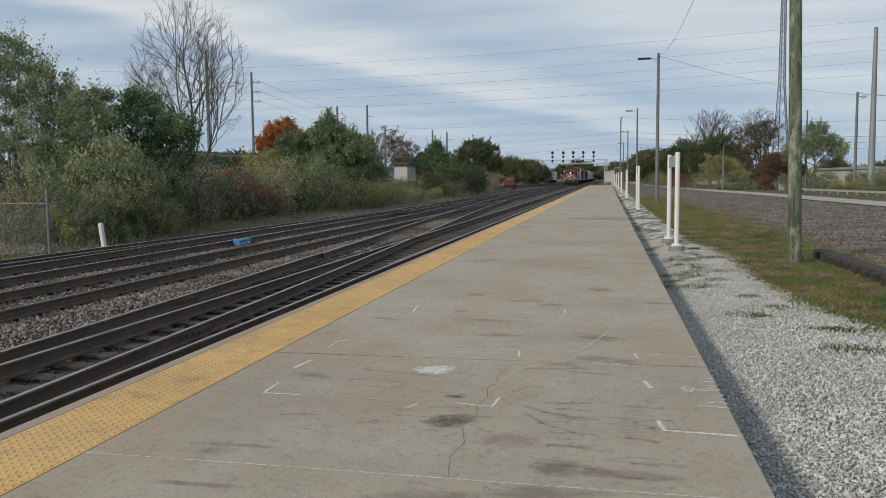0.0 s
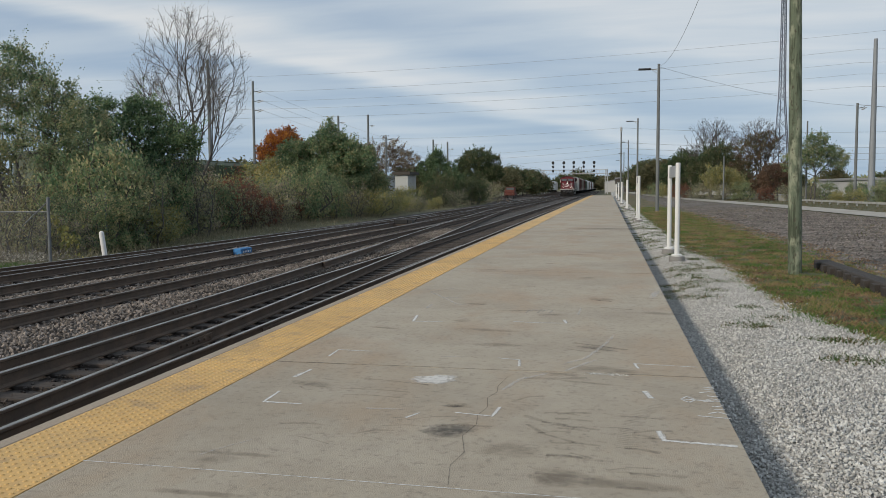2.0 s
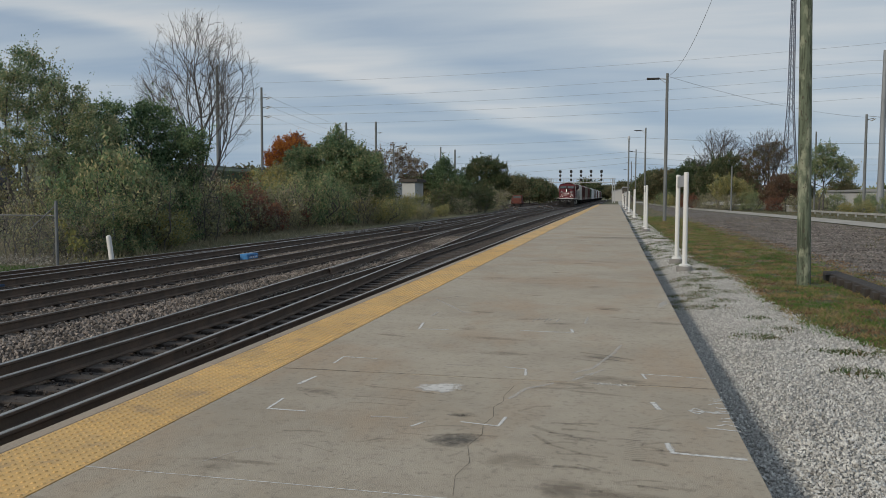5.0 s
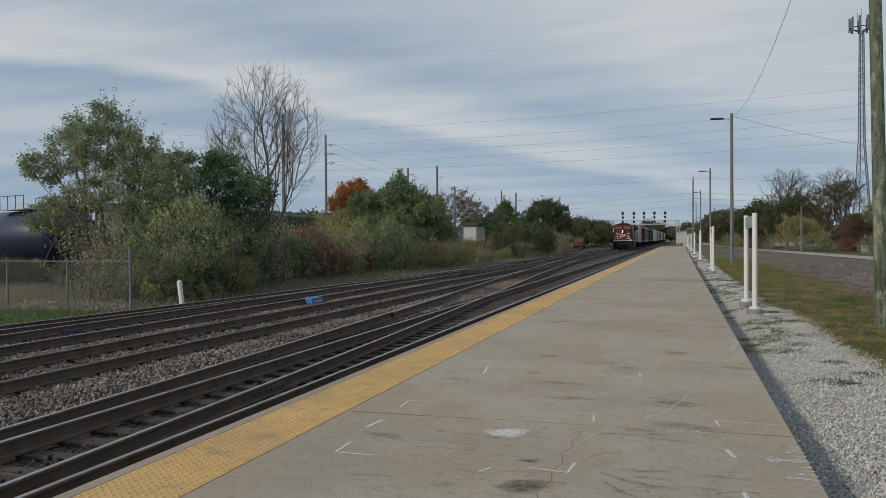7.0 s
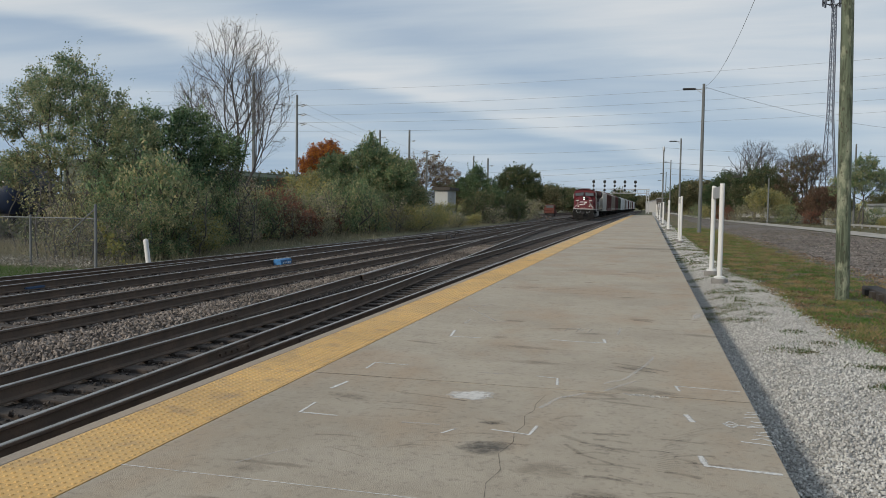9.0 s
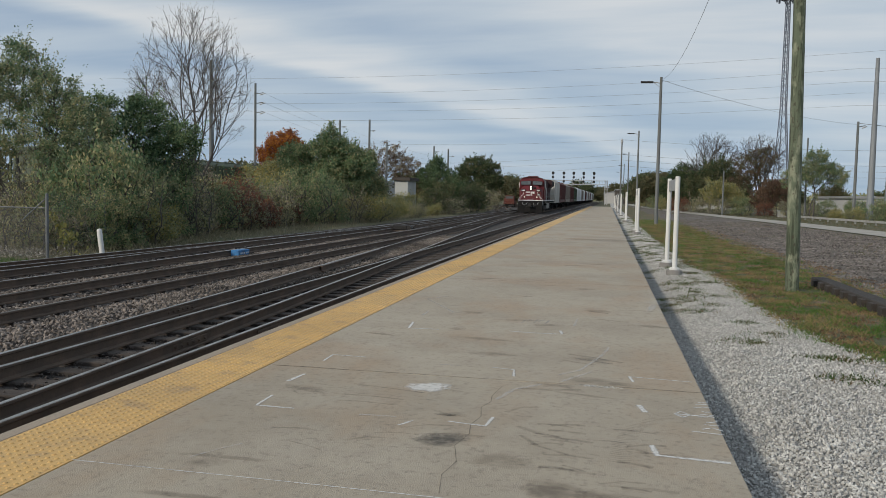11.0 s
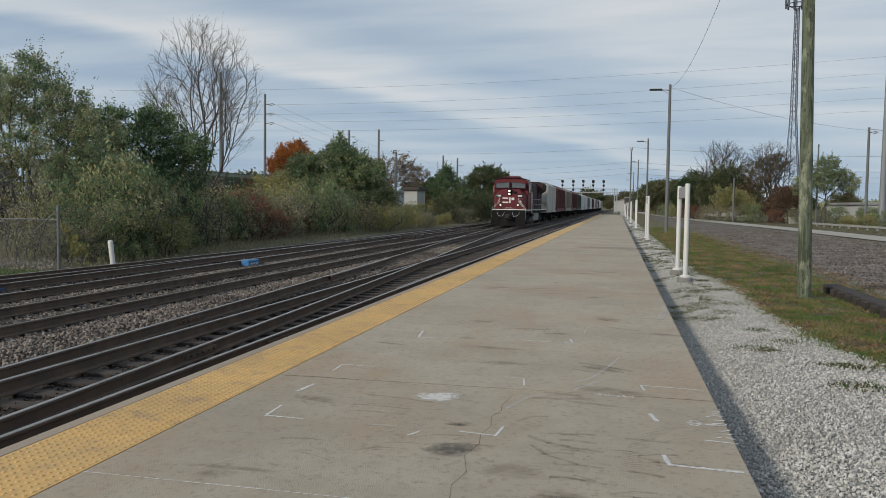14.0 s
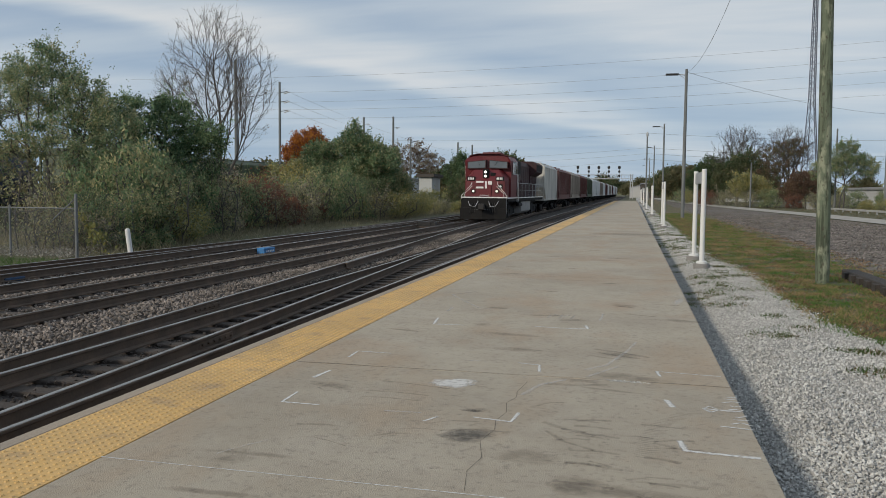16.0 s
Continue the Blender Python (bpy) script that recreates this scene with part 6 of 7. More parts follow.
for i, y in enumerate((62.0, 110.0, 160.0, 214.0, 268.0)):
    build_lamp(3.45 + 0.1 * (i % 2), y, 10.75, "tall wooden lamp post with a flat lamp head")
siren = utility_pole("camera_pole", 1.97, 150.0, -0.2, 11.6, 0.16, GREY_WOOD, "tall grey pole with a device on top", category="pole")
bm = bmesh.new()
tube(bm, [(0, 0, 11.7), (0, 0, 12.0), (0, 0, 12.3), (0, 0, 12.6)], [0.12, 0.22, 0.22, 0.1], 12)
part("device", bm, GALV, siren)
for i in range(7):
    build_sign_posts(1.595 - 0.112 * i + 0.004 * i * i, 20.4 + 22.9 * i, True, "pair of white posts holding a grey sign panel")
build_gantry()
build_cell_tower()
build_orange_machine()
utility_pole("utility_pole", -40.95, 90, -0.5, 14.25, 0.18, GREY_WOOD, "tall grey pole with three insulator arms", ((13.0, 1.0), (11.9, 1.0), (10.8, 1.0)))
utility_pole("concrete_pole", -38.8, 75, -0.5, 14.4, 0.21, GREY_WOOD, "plain tall grey pole behind the bare tree", category="pole")
utility_pole("utility_pole", -22.15, 80, -0.5, 6.8, 0.11, GREY_WOOD, "old wooden pole with a cross arm beside a shed", ((6.5, 0.7),))
utility_pole("utility_pole", -56.0, 165, -0.5, 17.0, 0.3, GREY_WOOD, "distant grey wooden utility pole", ((15.5, 1.2),))
utility_pole("utility_pole", -52.5, 175, -0.5, 18.0, 0.3, GREY_WOOD, "distant grey wooden utility pole", ((15.5, 1.2),))
utility_pole("utility_pole", -47.5, 220, -0.5, 15.0, 0.3, GREY_WOOD, "distant grey wooden utility pole", ((13.5, 1.2),))
utility_pole("utility_pole", -42.5, 215, -0.5, 14.0, 0.3, GREY_WOOD, "distant grey wooden utility pole", ((12.0, 1.4),))
utility_pole("steel_pole", 26.05, 90, -0.3, 16.3, 0.36, STEEL_POLE, "tall tapered galvanised steel transmission pole", taper=0.5)
utility_pole("steel_pole", 27.75, 90, -0.3, 22.0, 0.40, STEEL_POLE, "taller tapered galvanised steel transmission pole", taper=0.45)
utility_pole("utility_pole", 24.8, 91, -0.3, 10.05, 0.165, GREY_WOOD, "wooden utility pole with a small cross arm", ((9.5, 0.7),))
utility_pole("utility_pole", 22.6, 102.5, -0.3, 9.2, 0.12, GREY_WOOD, "thin wooden pole among the trees")
utility_pole("utility_pole", 14.6, 112, -0.3, 5.6, 0.12, GREY_WOOD, "short thin wooden pole before the trees")
building("equipment_shed", -23.9, -22.4, 90, 94, 3.7, SHED_WHITE, SHED_DARK, "small white metal shed half hidden by bushes")
building("warehouse", 34.8, 67.0, 128, 150, 2.7, BUILDING_WHITE, ROOF_GREY, "long low white industrial building", 9, z=-0.3)
building("warehouse", 20.0, 30.0, 190, 210, 5.0, BUILDING_WHITE, ROOF_GREY, "white industrial building behind the trees", 3, z=-0.3)
building("freight_shed", -2.0, 3.2, 345, 420, 4.0, BUILDING_WHITE, ROOF_GREY, "pale building with a sloping roof", 0, 1.4)
building("station_canopy", 2.2, 8.6, 300, 380, 5.2, SHED_DARK, ROOF_GREY, "dark flat-roofed building beyond the platform", 3, 0.4)
building("warehouse", -75, -38, 120, 150, 4.0, BUILDING_WHITE, ROOF_GREY, "long low pale building behind the trees", 6)


def build_timber():
    t = thing("railway_timber", pose(4.6, 11.0, -0.2), "dark weathered timber and rail panel lying in the grass", "timber")
    bm = bmesh.new()
    box(bm, -0.16, 0.16, 0, 8.2, 0.0, 0.20, 0.02)
    part("beam", bm, TIMBER_DARK, t)
    for k in range(14):
        bm = bmesh.new()
        box(bm, -0.24, -0.12, 0.3 + k * 0.56, 0.55 + k * 0.56, 0.02, 0.17, 0.01)
        part("block", bm, TIMBER_DARK, t)


def build_guardrail():
    t = thing("guard_rail_fence", pose(20.6, 96, -0.3, 0, 0, -84), "low white wooden barrier beside the road", "barrier")
    for k in range(13):
        bm = bmesh.new()
        box(bm, k * 2.2 - 0.06, k * 2.2 + 0.06, -0.1, 0.06, -0.1, 0.46, 0.01)
        part("post", bm, DULL_WHITE, t)
    bm = bmesh.new()
    box(bm, -0.3, 26.8, -0.16, -0.10, 0.30, 0.50, 0.01)
    part("rail", bm, DULL_WHITE, t)


def build_utility_box():
    t = thing("utility_box", pose(21.2, 107.0, -0.3), "pale grey utility box at the end of the barrier", "utility box")
    bm = bmesh.new()
    box(bm, -0.7, 0.7, -0.5, 0.5, 0.0, 0.85, 0.04)
    body = part("case", bm, DULL_WHITE, t)
    bm = bmesh.new()
    box(bm, -0.74, 0.74, -0.54, 0.54, 0.85, 0.91, 0.02)
    part("lid", bm, GALV, body)


build_timber()
build_guardrail()
build_utility_box()


def wire(name, a, b, sag, r=0.011, label="thin sagging overhead electric wire"):
    a, b = Vector(a), Vector(b)
    bm = bmesh.new()
    pts = []
    for i in range(33):
        u = i / 32
        p = a.lerp(b, u)
        p.z -= sag * 4 * u * (1 - u)
        pts.append(p)
    tube(bm, pts, r, 5)
    ob = new(name, finish(bm, name, WIRE))
    tagged(ob, label, "wire", "overhead wires")


LINES = [((27.2, 90, 17.1), (-62, 92, 15.3), 1.0), ((24.6, 90, 15.3), (-62, 92, 13.6), 1.1), ((24.6, 90, 14.0), (-62, 92, 12.4), 1.0), ((24.6, 90, 12.85), (-62, 92, 11.6), 1.0), ((24.6, 90, 11.6), (-62, 92, 10.5), 0.9)]
for a, b, s in LINES:
    wire("power_line", a, b, s)
    wire("power_line", a, (a[0] + 60, a[1] - 22, a[2] + 0.5), 1.2)
for z in (13.1, 12.0, 10.9):
    wire("power_line", (-39.9, 90, z), (-44, 230, z - 1), 1.5, 0.013)
for a, b in (((2.0, 150, 12.2), (-60, 165, 12.5)), ((2.0, 150, 9.6), (-60, 165, 8.0)), ((2.0, 150, 7.6), (-60, 165, 5.0)), ((2.0, 150, 8.6), (-60, 165, 7.0))):
    wire("power_line", a, b, 0.8, 0.017)
    wire("power_line", a, (70, 150, a[2] - 1.0), 1.0, 0.022)
wire("service_cable", (3.45, 62, 10.35), (3.60, 17.7, 11.2), 1.6, 0.009)
wire("service_cable", (3.45, 62, 10.35), (24.8, 91, 9.75), 0.5, 0.012)
wire("power_line", (24.8, 91, 9.9), (52, 84, 9.0), 0.9, 0.03)


# ---------------------------------------------------------------- trees and bushes
def grow(rs, blobs, stems, step, count, kill, hold=0.35, stray=0.16):
    """Branches that grow from the stems towards points strewn through uneven ellipsoids; gives places and parents."""
    w = np.array([b[6] for b in blobs], float)
    pick = rs.choice(len(blobs), count, p=w / w.sum())
    bl = np.array([b[:6] for b in blobs], float)[pick]
    d = rs.normal(size=(count, 3))
    d /= np.linalg.norm(d, axis=1)[:, None]
    aim = bl[:, :3] + d * (rs.uniform(0.02, 1.0, count) ** 0.4)[:, None] * rs.uniform(0.8, 1.1, count)[:, None] * bl[:, 3:6]
    aim = aim[aim[:, 2] > 0.15]
    pts, par = [], []
    for chain in stems:
        last = -1
        for a, b in zip(chain, chain[1:]):
            a, b = np.array(a, float), np.array(b, float)
            k = max(1, int(np.linalg.norm(b - a) / step))
            for i in range(k):
                pts.append(a + (b - a) * i / k + (rs.normal(0, 0.12 * step, 3) if i else 0))
                par.append(last)
                last = len(pts) - 1
        pts.append(np.array(chain[-1], float))
        par.append(last)
    pts = np.array(pts)
    head = np.array([[0, 0, 1.0] if p < 0 else (pts[i] - pts[p]) / (np.linalg.norm(pts[i] - pts[p]) + 1e-9) for i, p in enumerate(par)])
    near = np.zeros(len(aim), int)
    best = np.full(len(aim), 1e9)

    def meet(lo):
        for s in range(lo, len(pts), 400):
            q = pts[s:s + 400]
            dist = np.linalg.norm(aim[:, None, :] - q[None], axis=2)
            j = dist.argmin(1)
            dj = dist[np.arange(len(aim)), j]
            m = dj < best
            best[m], near[m] = dj[m], j[m] + s

    meet(0)
    for _ in range(70):
        keep = best > kill
        aim, near, best = aim[keep], near[keep], best[keep]
        if not len(aim):
            break
        free = np.bincount([p for p in par if p >= 0], minlength=len(pts))[near] < 4
        aim, near, best = aim[free], near[free], best[free]
        if not len(aim):
            break
        way = (aim - pts[near]) / (best[:, None] + 1e-6)
        u, inv = np.unique(near, return_inverse=True)
        g = np.zeros((len(u), 3))
        np.add.at(g, inv.ravel(), way)
        g /= np.linalg.norm(g, axis=1)[:, None] + 1e-9
        g += rs.normal(0, stray, g.shape) + head[u] * hold + np.array([0, 0, 0.06])
        g /= np.linalg.norm(g, axis=1)[:, None] + 1e-9
        head = np.concatenate([head, g])
        lo = len(pts)
        pts = np.concatenate([pts, pts[u] + g * step])
        par += u.tolist()
        meet(lo)
        if len(pts) > 9000:
            break
    return pts, np.array(par)


def branch_mesh(name, pts, par, tip, power, mat, sides=4):
    """Tapered wood along every branch; each piece is as thick as the twigs that it bears ask for."""
    n = len(pts)
    load = np.ones(n)
    for i in range(n - 1, -1, -1):
        if par[i] >= 0:
            load[par[i]] += load[i]
    r = tip * load ** power
    ids = np.nonzero(par >= 0)[0]
    a, b = pts[par[ids]], pts[ids]
    d = b - a
    d /= np.linalg.norm(d, axis=1)[:, None] + 1e-9
    u = np.cross(d, np.array([0.31, 0.52, 0.22]))
    u /= np.linalg.norm(u, axis=1)[:, None] + 1e-9
    v = np.cross(d, u)
    rb = r[ids]
    ra = np.minimum(r[par[ids]], rb * 1.25)
    rings = []
    for base, rad, slip in ((a, ra, -0.3), (b, rb, 0.0)):
        for k in range(sides):
            t = 2 * math.pi * k / sides
            rings.append(base + d * (slip * rad)[:, None] + (u * math.cos(t) + v * math.sin(t)) * rad[:, None])
    verts = np.stack(rings, 1).reshape(-1, 3)
    o = np.arange(len(ids))[:, None] * (2 * sides)
    faces = np.concatenate([o + np.array([[k, (k + 1) % sides, sides + (k + 1) % sides, sides + k]]) for k in range(sides)])
    return mesh_np(name, verts, faces, mat, True), load


def tree(x, y, z0, blobs, mats, leaf, n, stems, r, label, seed, clump=0.55, group="", name="tree"):
    """blobs are in the tree's own space; stems: list of (dx, dy) feet."""
    rs = np.random.RandomState(seed)
    t = thing(name, pose(x, y, z0), label, "bush" if name == "bush" else "tree", group)
    chains = []
    for k, (dx, dy) in enumerate(stems):
        b = blobs[k % len(blobs)]
        top = max(0.3, b[2] * 0.62)
        chains.append([(0, 0, -0.45), (dx, dy, -0.15), (dx * 1.3 + 0.1 * b[0], dy * 1.3, top * 0.5), (dx * 1.7 + 0.45 * b[0], dy * 1.7 + 0.4 * b[1], top)])
    step = max(0.17, leaf * 2.4)
    pts, par = grow(rs, blobs, chains, step, int(min(1500, max(300, n / 14))), step * 1.3)
    me, load = branch_mesh("trunk", pts, par, 0.0055 if step < 0.3 else 0.014, 0.40, BARK)
    ob = new("trunk", me)
    ob.parent = t
    ends = pts[load <= 5]
    share = rs.uniform(0.05, 1.0, len(ends))
    for i, mt in enumerate(mats):
        m = n // len(mats)
        own = share * rs.uniform(0.2, 1.0, len(ends))
        c = ends[rs.choice(len(ends), m, p=own / own.sum())] + rs.normal(0, step * 0.85, (m, 3)) * np.array([1, 1, 0.8])
        if step < 0.3:
            # leafy shoots that stand out from the crown
            k = max(4, len(ends) // 14)
            foot = ends[rs.randint(0, len(ends), k)]
            way = foot - ends.mean(0) + rs.normal(0, 0.5, (k, 3))
            way /= np.linalg.norm(way, axis=1)[:, None] + 1e-9
            way = way * 0.7 + np.array([0, 0, 0.6])
            u = rs.uniform(0, 1, (k, 18, 1)) * rs.uniform(0.3, 0.95, (k, 1, 1))
            shoot = foot[:, None, :] + way[:, None, :] * u + rs.normal(0, 0.055, (k, 18, 3))
            c = np.concatenate([c, shoot.reshape(-1, 3)])
        c = c[c[:, 2] > 0.05]
        ob = new("crown", leaves_mesh("crown", c, leaf * 0.92, mt, seed + 50 + i))
        ob.parent = t
    return t


def bare_tree(x, y, z0, height, width, seed, label, leaf_n=700, mats=(LEAF_YELLOW,), mains=9, fork=0.17, tip=0.0042):
    """A vase of straight limbs from a low fork, each dividing again and again into fine twigs."""
    rs = np.random.RandomState(seed)
    t = thing("bare_tree", pose(x, y, z0), label, "tree")
    pts, par = [np.array((0, 0, -0.3))], [-1]
    mid, semi = np.array((0, 0, height * 0.60)), np.array((width, width, height * 0.405))

    def turned(d, angle):
        side = np.cross(d, rs.normal(size=3))
        side /= np.linalg.norm(side) + 1e-9
        return d * math.cos(angle) + side * math.sin(angle)

    def limb(at, d, length, depth):
        k = max(2, int(length / 0.5))
        for i in range(k):
            d = d + rs.normal(0, 0.045, 3) + np.array((0, 0, 0.022))
            d /= np.linalg.norm(d)
            p = pts[at] + d * (length / k)
            q = (p - mid) / semi
            if depth > 0 and q @ q > 1.0 + rs.uniform(-0.12, 0.1):
                return
            if len(pts) > 26000:
                return
            pts.append(p)
            par.append(at)
            at = len(pts) - 1
            if depth < 5 and i >= k * 0.2 and rs.uniform() < (0.50, 0.50, 0.47, 0.44, 0.40)[min(depth, 4)]:
                cut = max(0.45, length * rs.uniform(0.35, 0.65))
                if cut > 0.2:
                    limb(at, turned(d, rs.uniform(0.45, 0.95)), cut, depth + 1)
        if depth < 5 and length > 0.35:
            for _ in range(2):
                limb(at, turned(d, rs.uniform(0.15, 0.5)), length * rs.uniform(0.55, 0.78), depth + 1)

    at = 0
    for i in range(6):
        pts.append(np.array((0.05 * math.sin(i), 0.04 * i / 6, height * fork * (i + 1) / 6)))
        par.append(at)
        at = len(pts) - 1
    for m in range(mains):
        a = 2 * math.pi * m / mains + rs.uniform(-0.25, 0.25)
        lean = (0.24, 0.50, 0.85, 0.12)[m % 4] * width / 4.3
        d = np.array((math.cos(a) * lean, math.sin(a) * lean, 1.0))
        limb(at - m % 3, d / np.linalg.norm(d), height * (0.34, 0.30, 0.26, 0.38)[m % 4], 0)
    pts, par = np.array(pts), np.array(par)
    n0 = len(pts)
    m = int(n0 * 0.4)
    src = rs.randint(n0 // 12, n0, m)
    d = pts[src] - pts[par[src]]
    d = d / (np.linalg.norm(d, axis=1)[:, None] + 1e-9) + rs.normal(0, 0.45, (m, 3)) + np.array([0, 0, 0.1])
    pts = np.concatenate([pts, pts[src] + d / np.linalg.norm(d, axis=1)[:, None] * rs.uniform(0.2, 0.6, m)[:, None]])
    par = np.concatenate([par, src])
    me, load = branch_mesh("trunk", pts, par, tip, 0.42, BARK)
    ob = new("trunk", me)
    ob.parent = t
    ends = pts[load <= 2]
    c = ends[rs.randint(0, len(ends), leaf_n)] + rs.normal(0, 0.08, (leaf_n, 3))
    ob = new("last_leaves", leaves_mesh("last_leaves", c, 0.045, mats[0], seed))
    ob.parent = t
    return t


GZ = -0.55
# open multi-stemmed tree by the fence
tree(-24.5, 30, GZ, [(0.2, 0, 6.3, 1.5, 1.6, 1.4, 3), (-1.6, 0.3, 6.1, 1.3, 1.3, 1.2, 1.8), (1.7, 0.2, 5.9, 1.2, 1.3, 1.2, 1.8), (-2.9, 0, 5.5, 1.2, 1.2, 0.8, 1.0), (3.0, 0.3, 4.61, 1.2, 1.4, 1.3, 2.0), (0.9, -0.4, 4.32, 1.6, 1.4, 0.9, 1.4),
     (-1.2, 0, 3.95, 1.5, 1.4, 0.9, 1.6), (-2.6, 0, 3.20, 1.2, 1.1, 0.9, 1.1), (3.3, 0, 2.82, 1.3, 1.3, 1.2, 1.2), (0.4, 0, 7.6, 0.8, 0.8, 0.7, 0.8), (-1.4, 0, 7.3, 0.6, 0.6, 0.6, 0.5), (1.5, 0, 7.1, 0.6, 0.6, 0.6, 0.5), (2.6, -0.6, 3.6, 1.5, 1.2, 1.3, 1.1)],
     (LEAF_SILVER, LEAF_DARK, LEAF_SILVER, LEAF_OLIVE), 0.052, 46000, [(-0.5, 0), (0.2, 0.3), (0.7, -0.2), (1.3, 0.2), (-1.1, 0.2), (1.9, 0.1)], 0.10, "open multi-stemmed tree with thinning grey-green leaves", 31, 0.5)
tree(-21.2, 34, GZ, [(0.0, 0, 4.6, 2.2, 1.9, 1.5, 3), (-1.5, 0, 3.8, 1.7, 1.6, 1.4, 2), (1.5, 0, 3.6, 1.5, 1.5, 1.5, 2), (0.2, 0, 5.8, 1.2, 1.1, 0.8, 1), (-2.4, -0.4, 4.6, 1.4, 1.2, 1.3, 1.6), (-3.5, 0, 5.0, 1.4, 1.3, 1.3, 1.9), (-1.8, 0, 5.7, 1.3, 1.2, 0.9, 1.3), (-3.4, 0, 3.4, 1.3, 1.2, 1.2, 1.2), (2.2, 0, 4.4, 1.0, 1.0, 1.0, 0.8), (0, 0, 2.2, 2.6, 1.8, 1.4, 2.2)],
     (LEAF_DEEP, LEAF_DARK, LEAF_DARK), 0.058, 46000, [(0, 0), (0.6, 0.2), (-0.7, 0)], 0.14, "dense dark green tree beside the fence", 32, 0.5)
bare_tree(-29.85, 55, GZ, 15.5, 4.45, 8, "tall bare tree with fine twigs and a few leaves", 2600, (LEAF_BROWN,))
tree(-31.4, 75, GZ, [(0.3, 0, 6.6, 1.8, 1.7, 1.4, 3), (-1.0, 0, 5.6, 1.5, 1.4, 1.2, 1.5), (1.2, 0, 5.4, 1.3, 1.3, 1.1, 1.3)], (LEAF_ORANGE, LEAF_ORANGE, LEAF_RUST), 0.094, 15300, [(0, 0)], 0.16, "tree with bright orange autumn leaves", 33, 0.5)
tree(-30.6, 72, GZ, [(0.0, 0, 3.6, 2.6, 2.0, 1.6, 3), (-2.6, 0, 3.2, 1.8, 1.6, 1.4, 2)], (LEAF_OLIVE, LEAF_YELLOW), 0.086, 15300, [(0, 0), (-1, 0)], 0.13, "yellow-green tree under the orange one", 34)
tree(-21.4, 60, GZ, [(0.2, 0, 5.4, 1.9, 1.7, 1.3, 2), (0.3, 0, 6.5, 0.7, 0.7, 0.8, 0.7), (0.3, 0, 7.2, 0.3, 0.3, 0.7, 0.25), (-2.2, 0, 4.6, 1.8, 1.6, 1.5, 2), (1.9, 0, 4.4, 1.9, 1.7, 1.5, 2), (0, 0, 3.0, 3.2, 2.2, 1.6, 3)],
     (LEAF_DARK, LEAF_DARK, LEAF_OLIVE), 0.086, 40800, [(0, 0), (1.2, 0.2), (-1.2, 0)], 0.16, "broad dark green tree with a ragged spire", 35)
tree(-24.6, 66, GZ, [(0.4, 0, 3.6, 1.8, 1.8, 1.5, 2), (-1.6, 0, 2.6, 1.7, 1.6, 1.4, 2), (1.2, 0, 2.8, 2.0, 1.6, 1.5, 2)], (LEAF_DARK, LEAF_OLIVE), 0.086, 22100, [(0, 0), (-0.8, 0)], 0.14, "dark green tree among the bushes", 36)
tree(-20.2, 65, GZ, [(0.0, 0, 4.2, 1.5, 1.5, 1.6, 2), (-0.6, 0, 2.6, 1.8, 1.6, 1.4, 2), (0.9, 0, 2.4, 1.3, 1.4, 1.3, 1.4)], (LEAF_DARK, LEAF_OLIVE, LEAF_OLIVE), 0.086, 20400, [(0, 0)], 0.13, "olive green tree beside the tracks", 37)
tree(-28.3, 102, GZ, [(0.0, 0, 6.2, 3.6, 3.0, 2.6, 3), (-2.6, 0, 5.0, 2.4, 2.2, 2.0, 2), (2.6, 0, 5.2, 2.2, 2.2, 2.2, 2)], (LEAF_FADED, LEAF_BROWN), 0.090, 12000, [(0, 0)], 0.22, "tall thinning tree with brown leaves", 38, 0.8)
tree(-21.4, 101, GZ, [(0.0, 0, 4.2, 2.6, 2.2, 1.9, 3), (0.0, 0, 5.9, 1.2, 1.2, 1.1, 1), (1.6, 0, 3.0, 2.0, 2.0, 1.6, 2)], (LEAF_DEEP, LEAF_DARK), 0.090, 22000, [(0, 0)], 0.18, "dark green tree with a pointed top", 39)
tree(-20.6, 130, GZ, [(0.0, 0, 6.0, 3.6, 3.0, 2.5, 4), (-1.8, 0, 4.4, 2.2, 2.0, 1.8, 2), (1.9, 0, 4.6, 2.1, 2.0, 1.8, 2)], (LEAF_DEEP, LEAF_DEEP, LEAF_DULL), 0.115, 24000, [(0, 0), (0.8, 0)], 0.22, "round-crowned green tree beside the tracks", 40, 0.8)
FAR = tree(-23.0, 185, GZ, [(0.0, 0, 4.2, 3.6, 3.4, 2.6, 3), (-2.2, 1, 3.0, 2.6, 2.6, 2.2, 2), (2.2, -1, 2.8, 2.4, 2.4, 2.2, 2)], (LEAF_DULL, LEAF_DULL), 0.24, 5400, [(0, 0)], 0.2, "distant tree with olive-brown leaves", 41, 1.0, "distant trees")
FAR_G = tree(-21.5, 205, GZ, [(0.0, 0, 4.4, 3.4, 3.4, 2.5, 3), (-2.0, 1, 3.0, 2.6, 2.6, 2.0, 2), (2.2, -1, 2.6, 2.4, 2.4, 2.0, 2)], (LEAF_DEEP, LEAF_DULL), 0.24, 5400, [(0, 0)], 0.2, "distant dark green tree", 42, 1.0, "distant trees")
rs_far = np.random.RandomState(5)
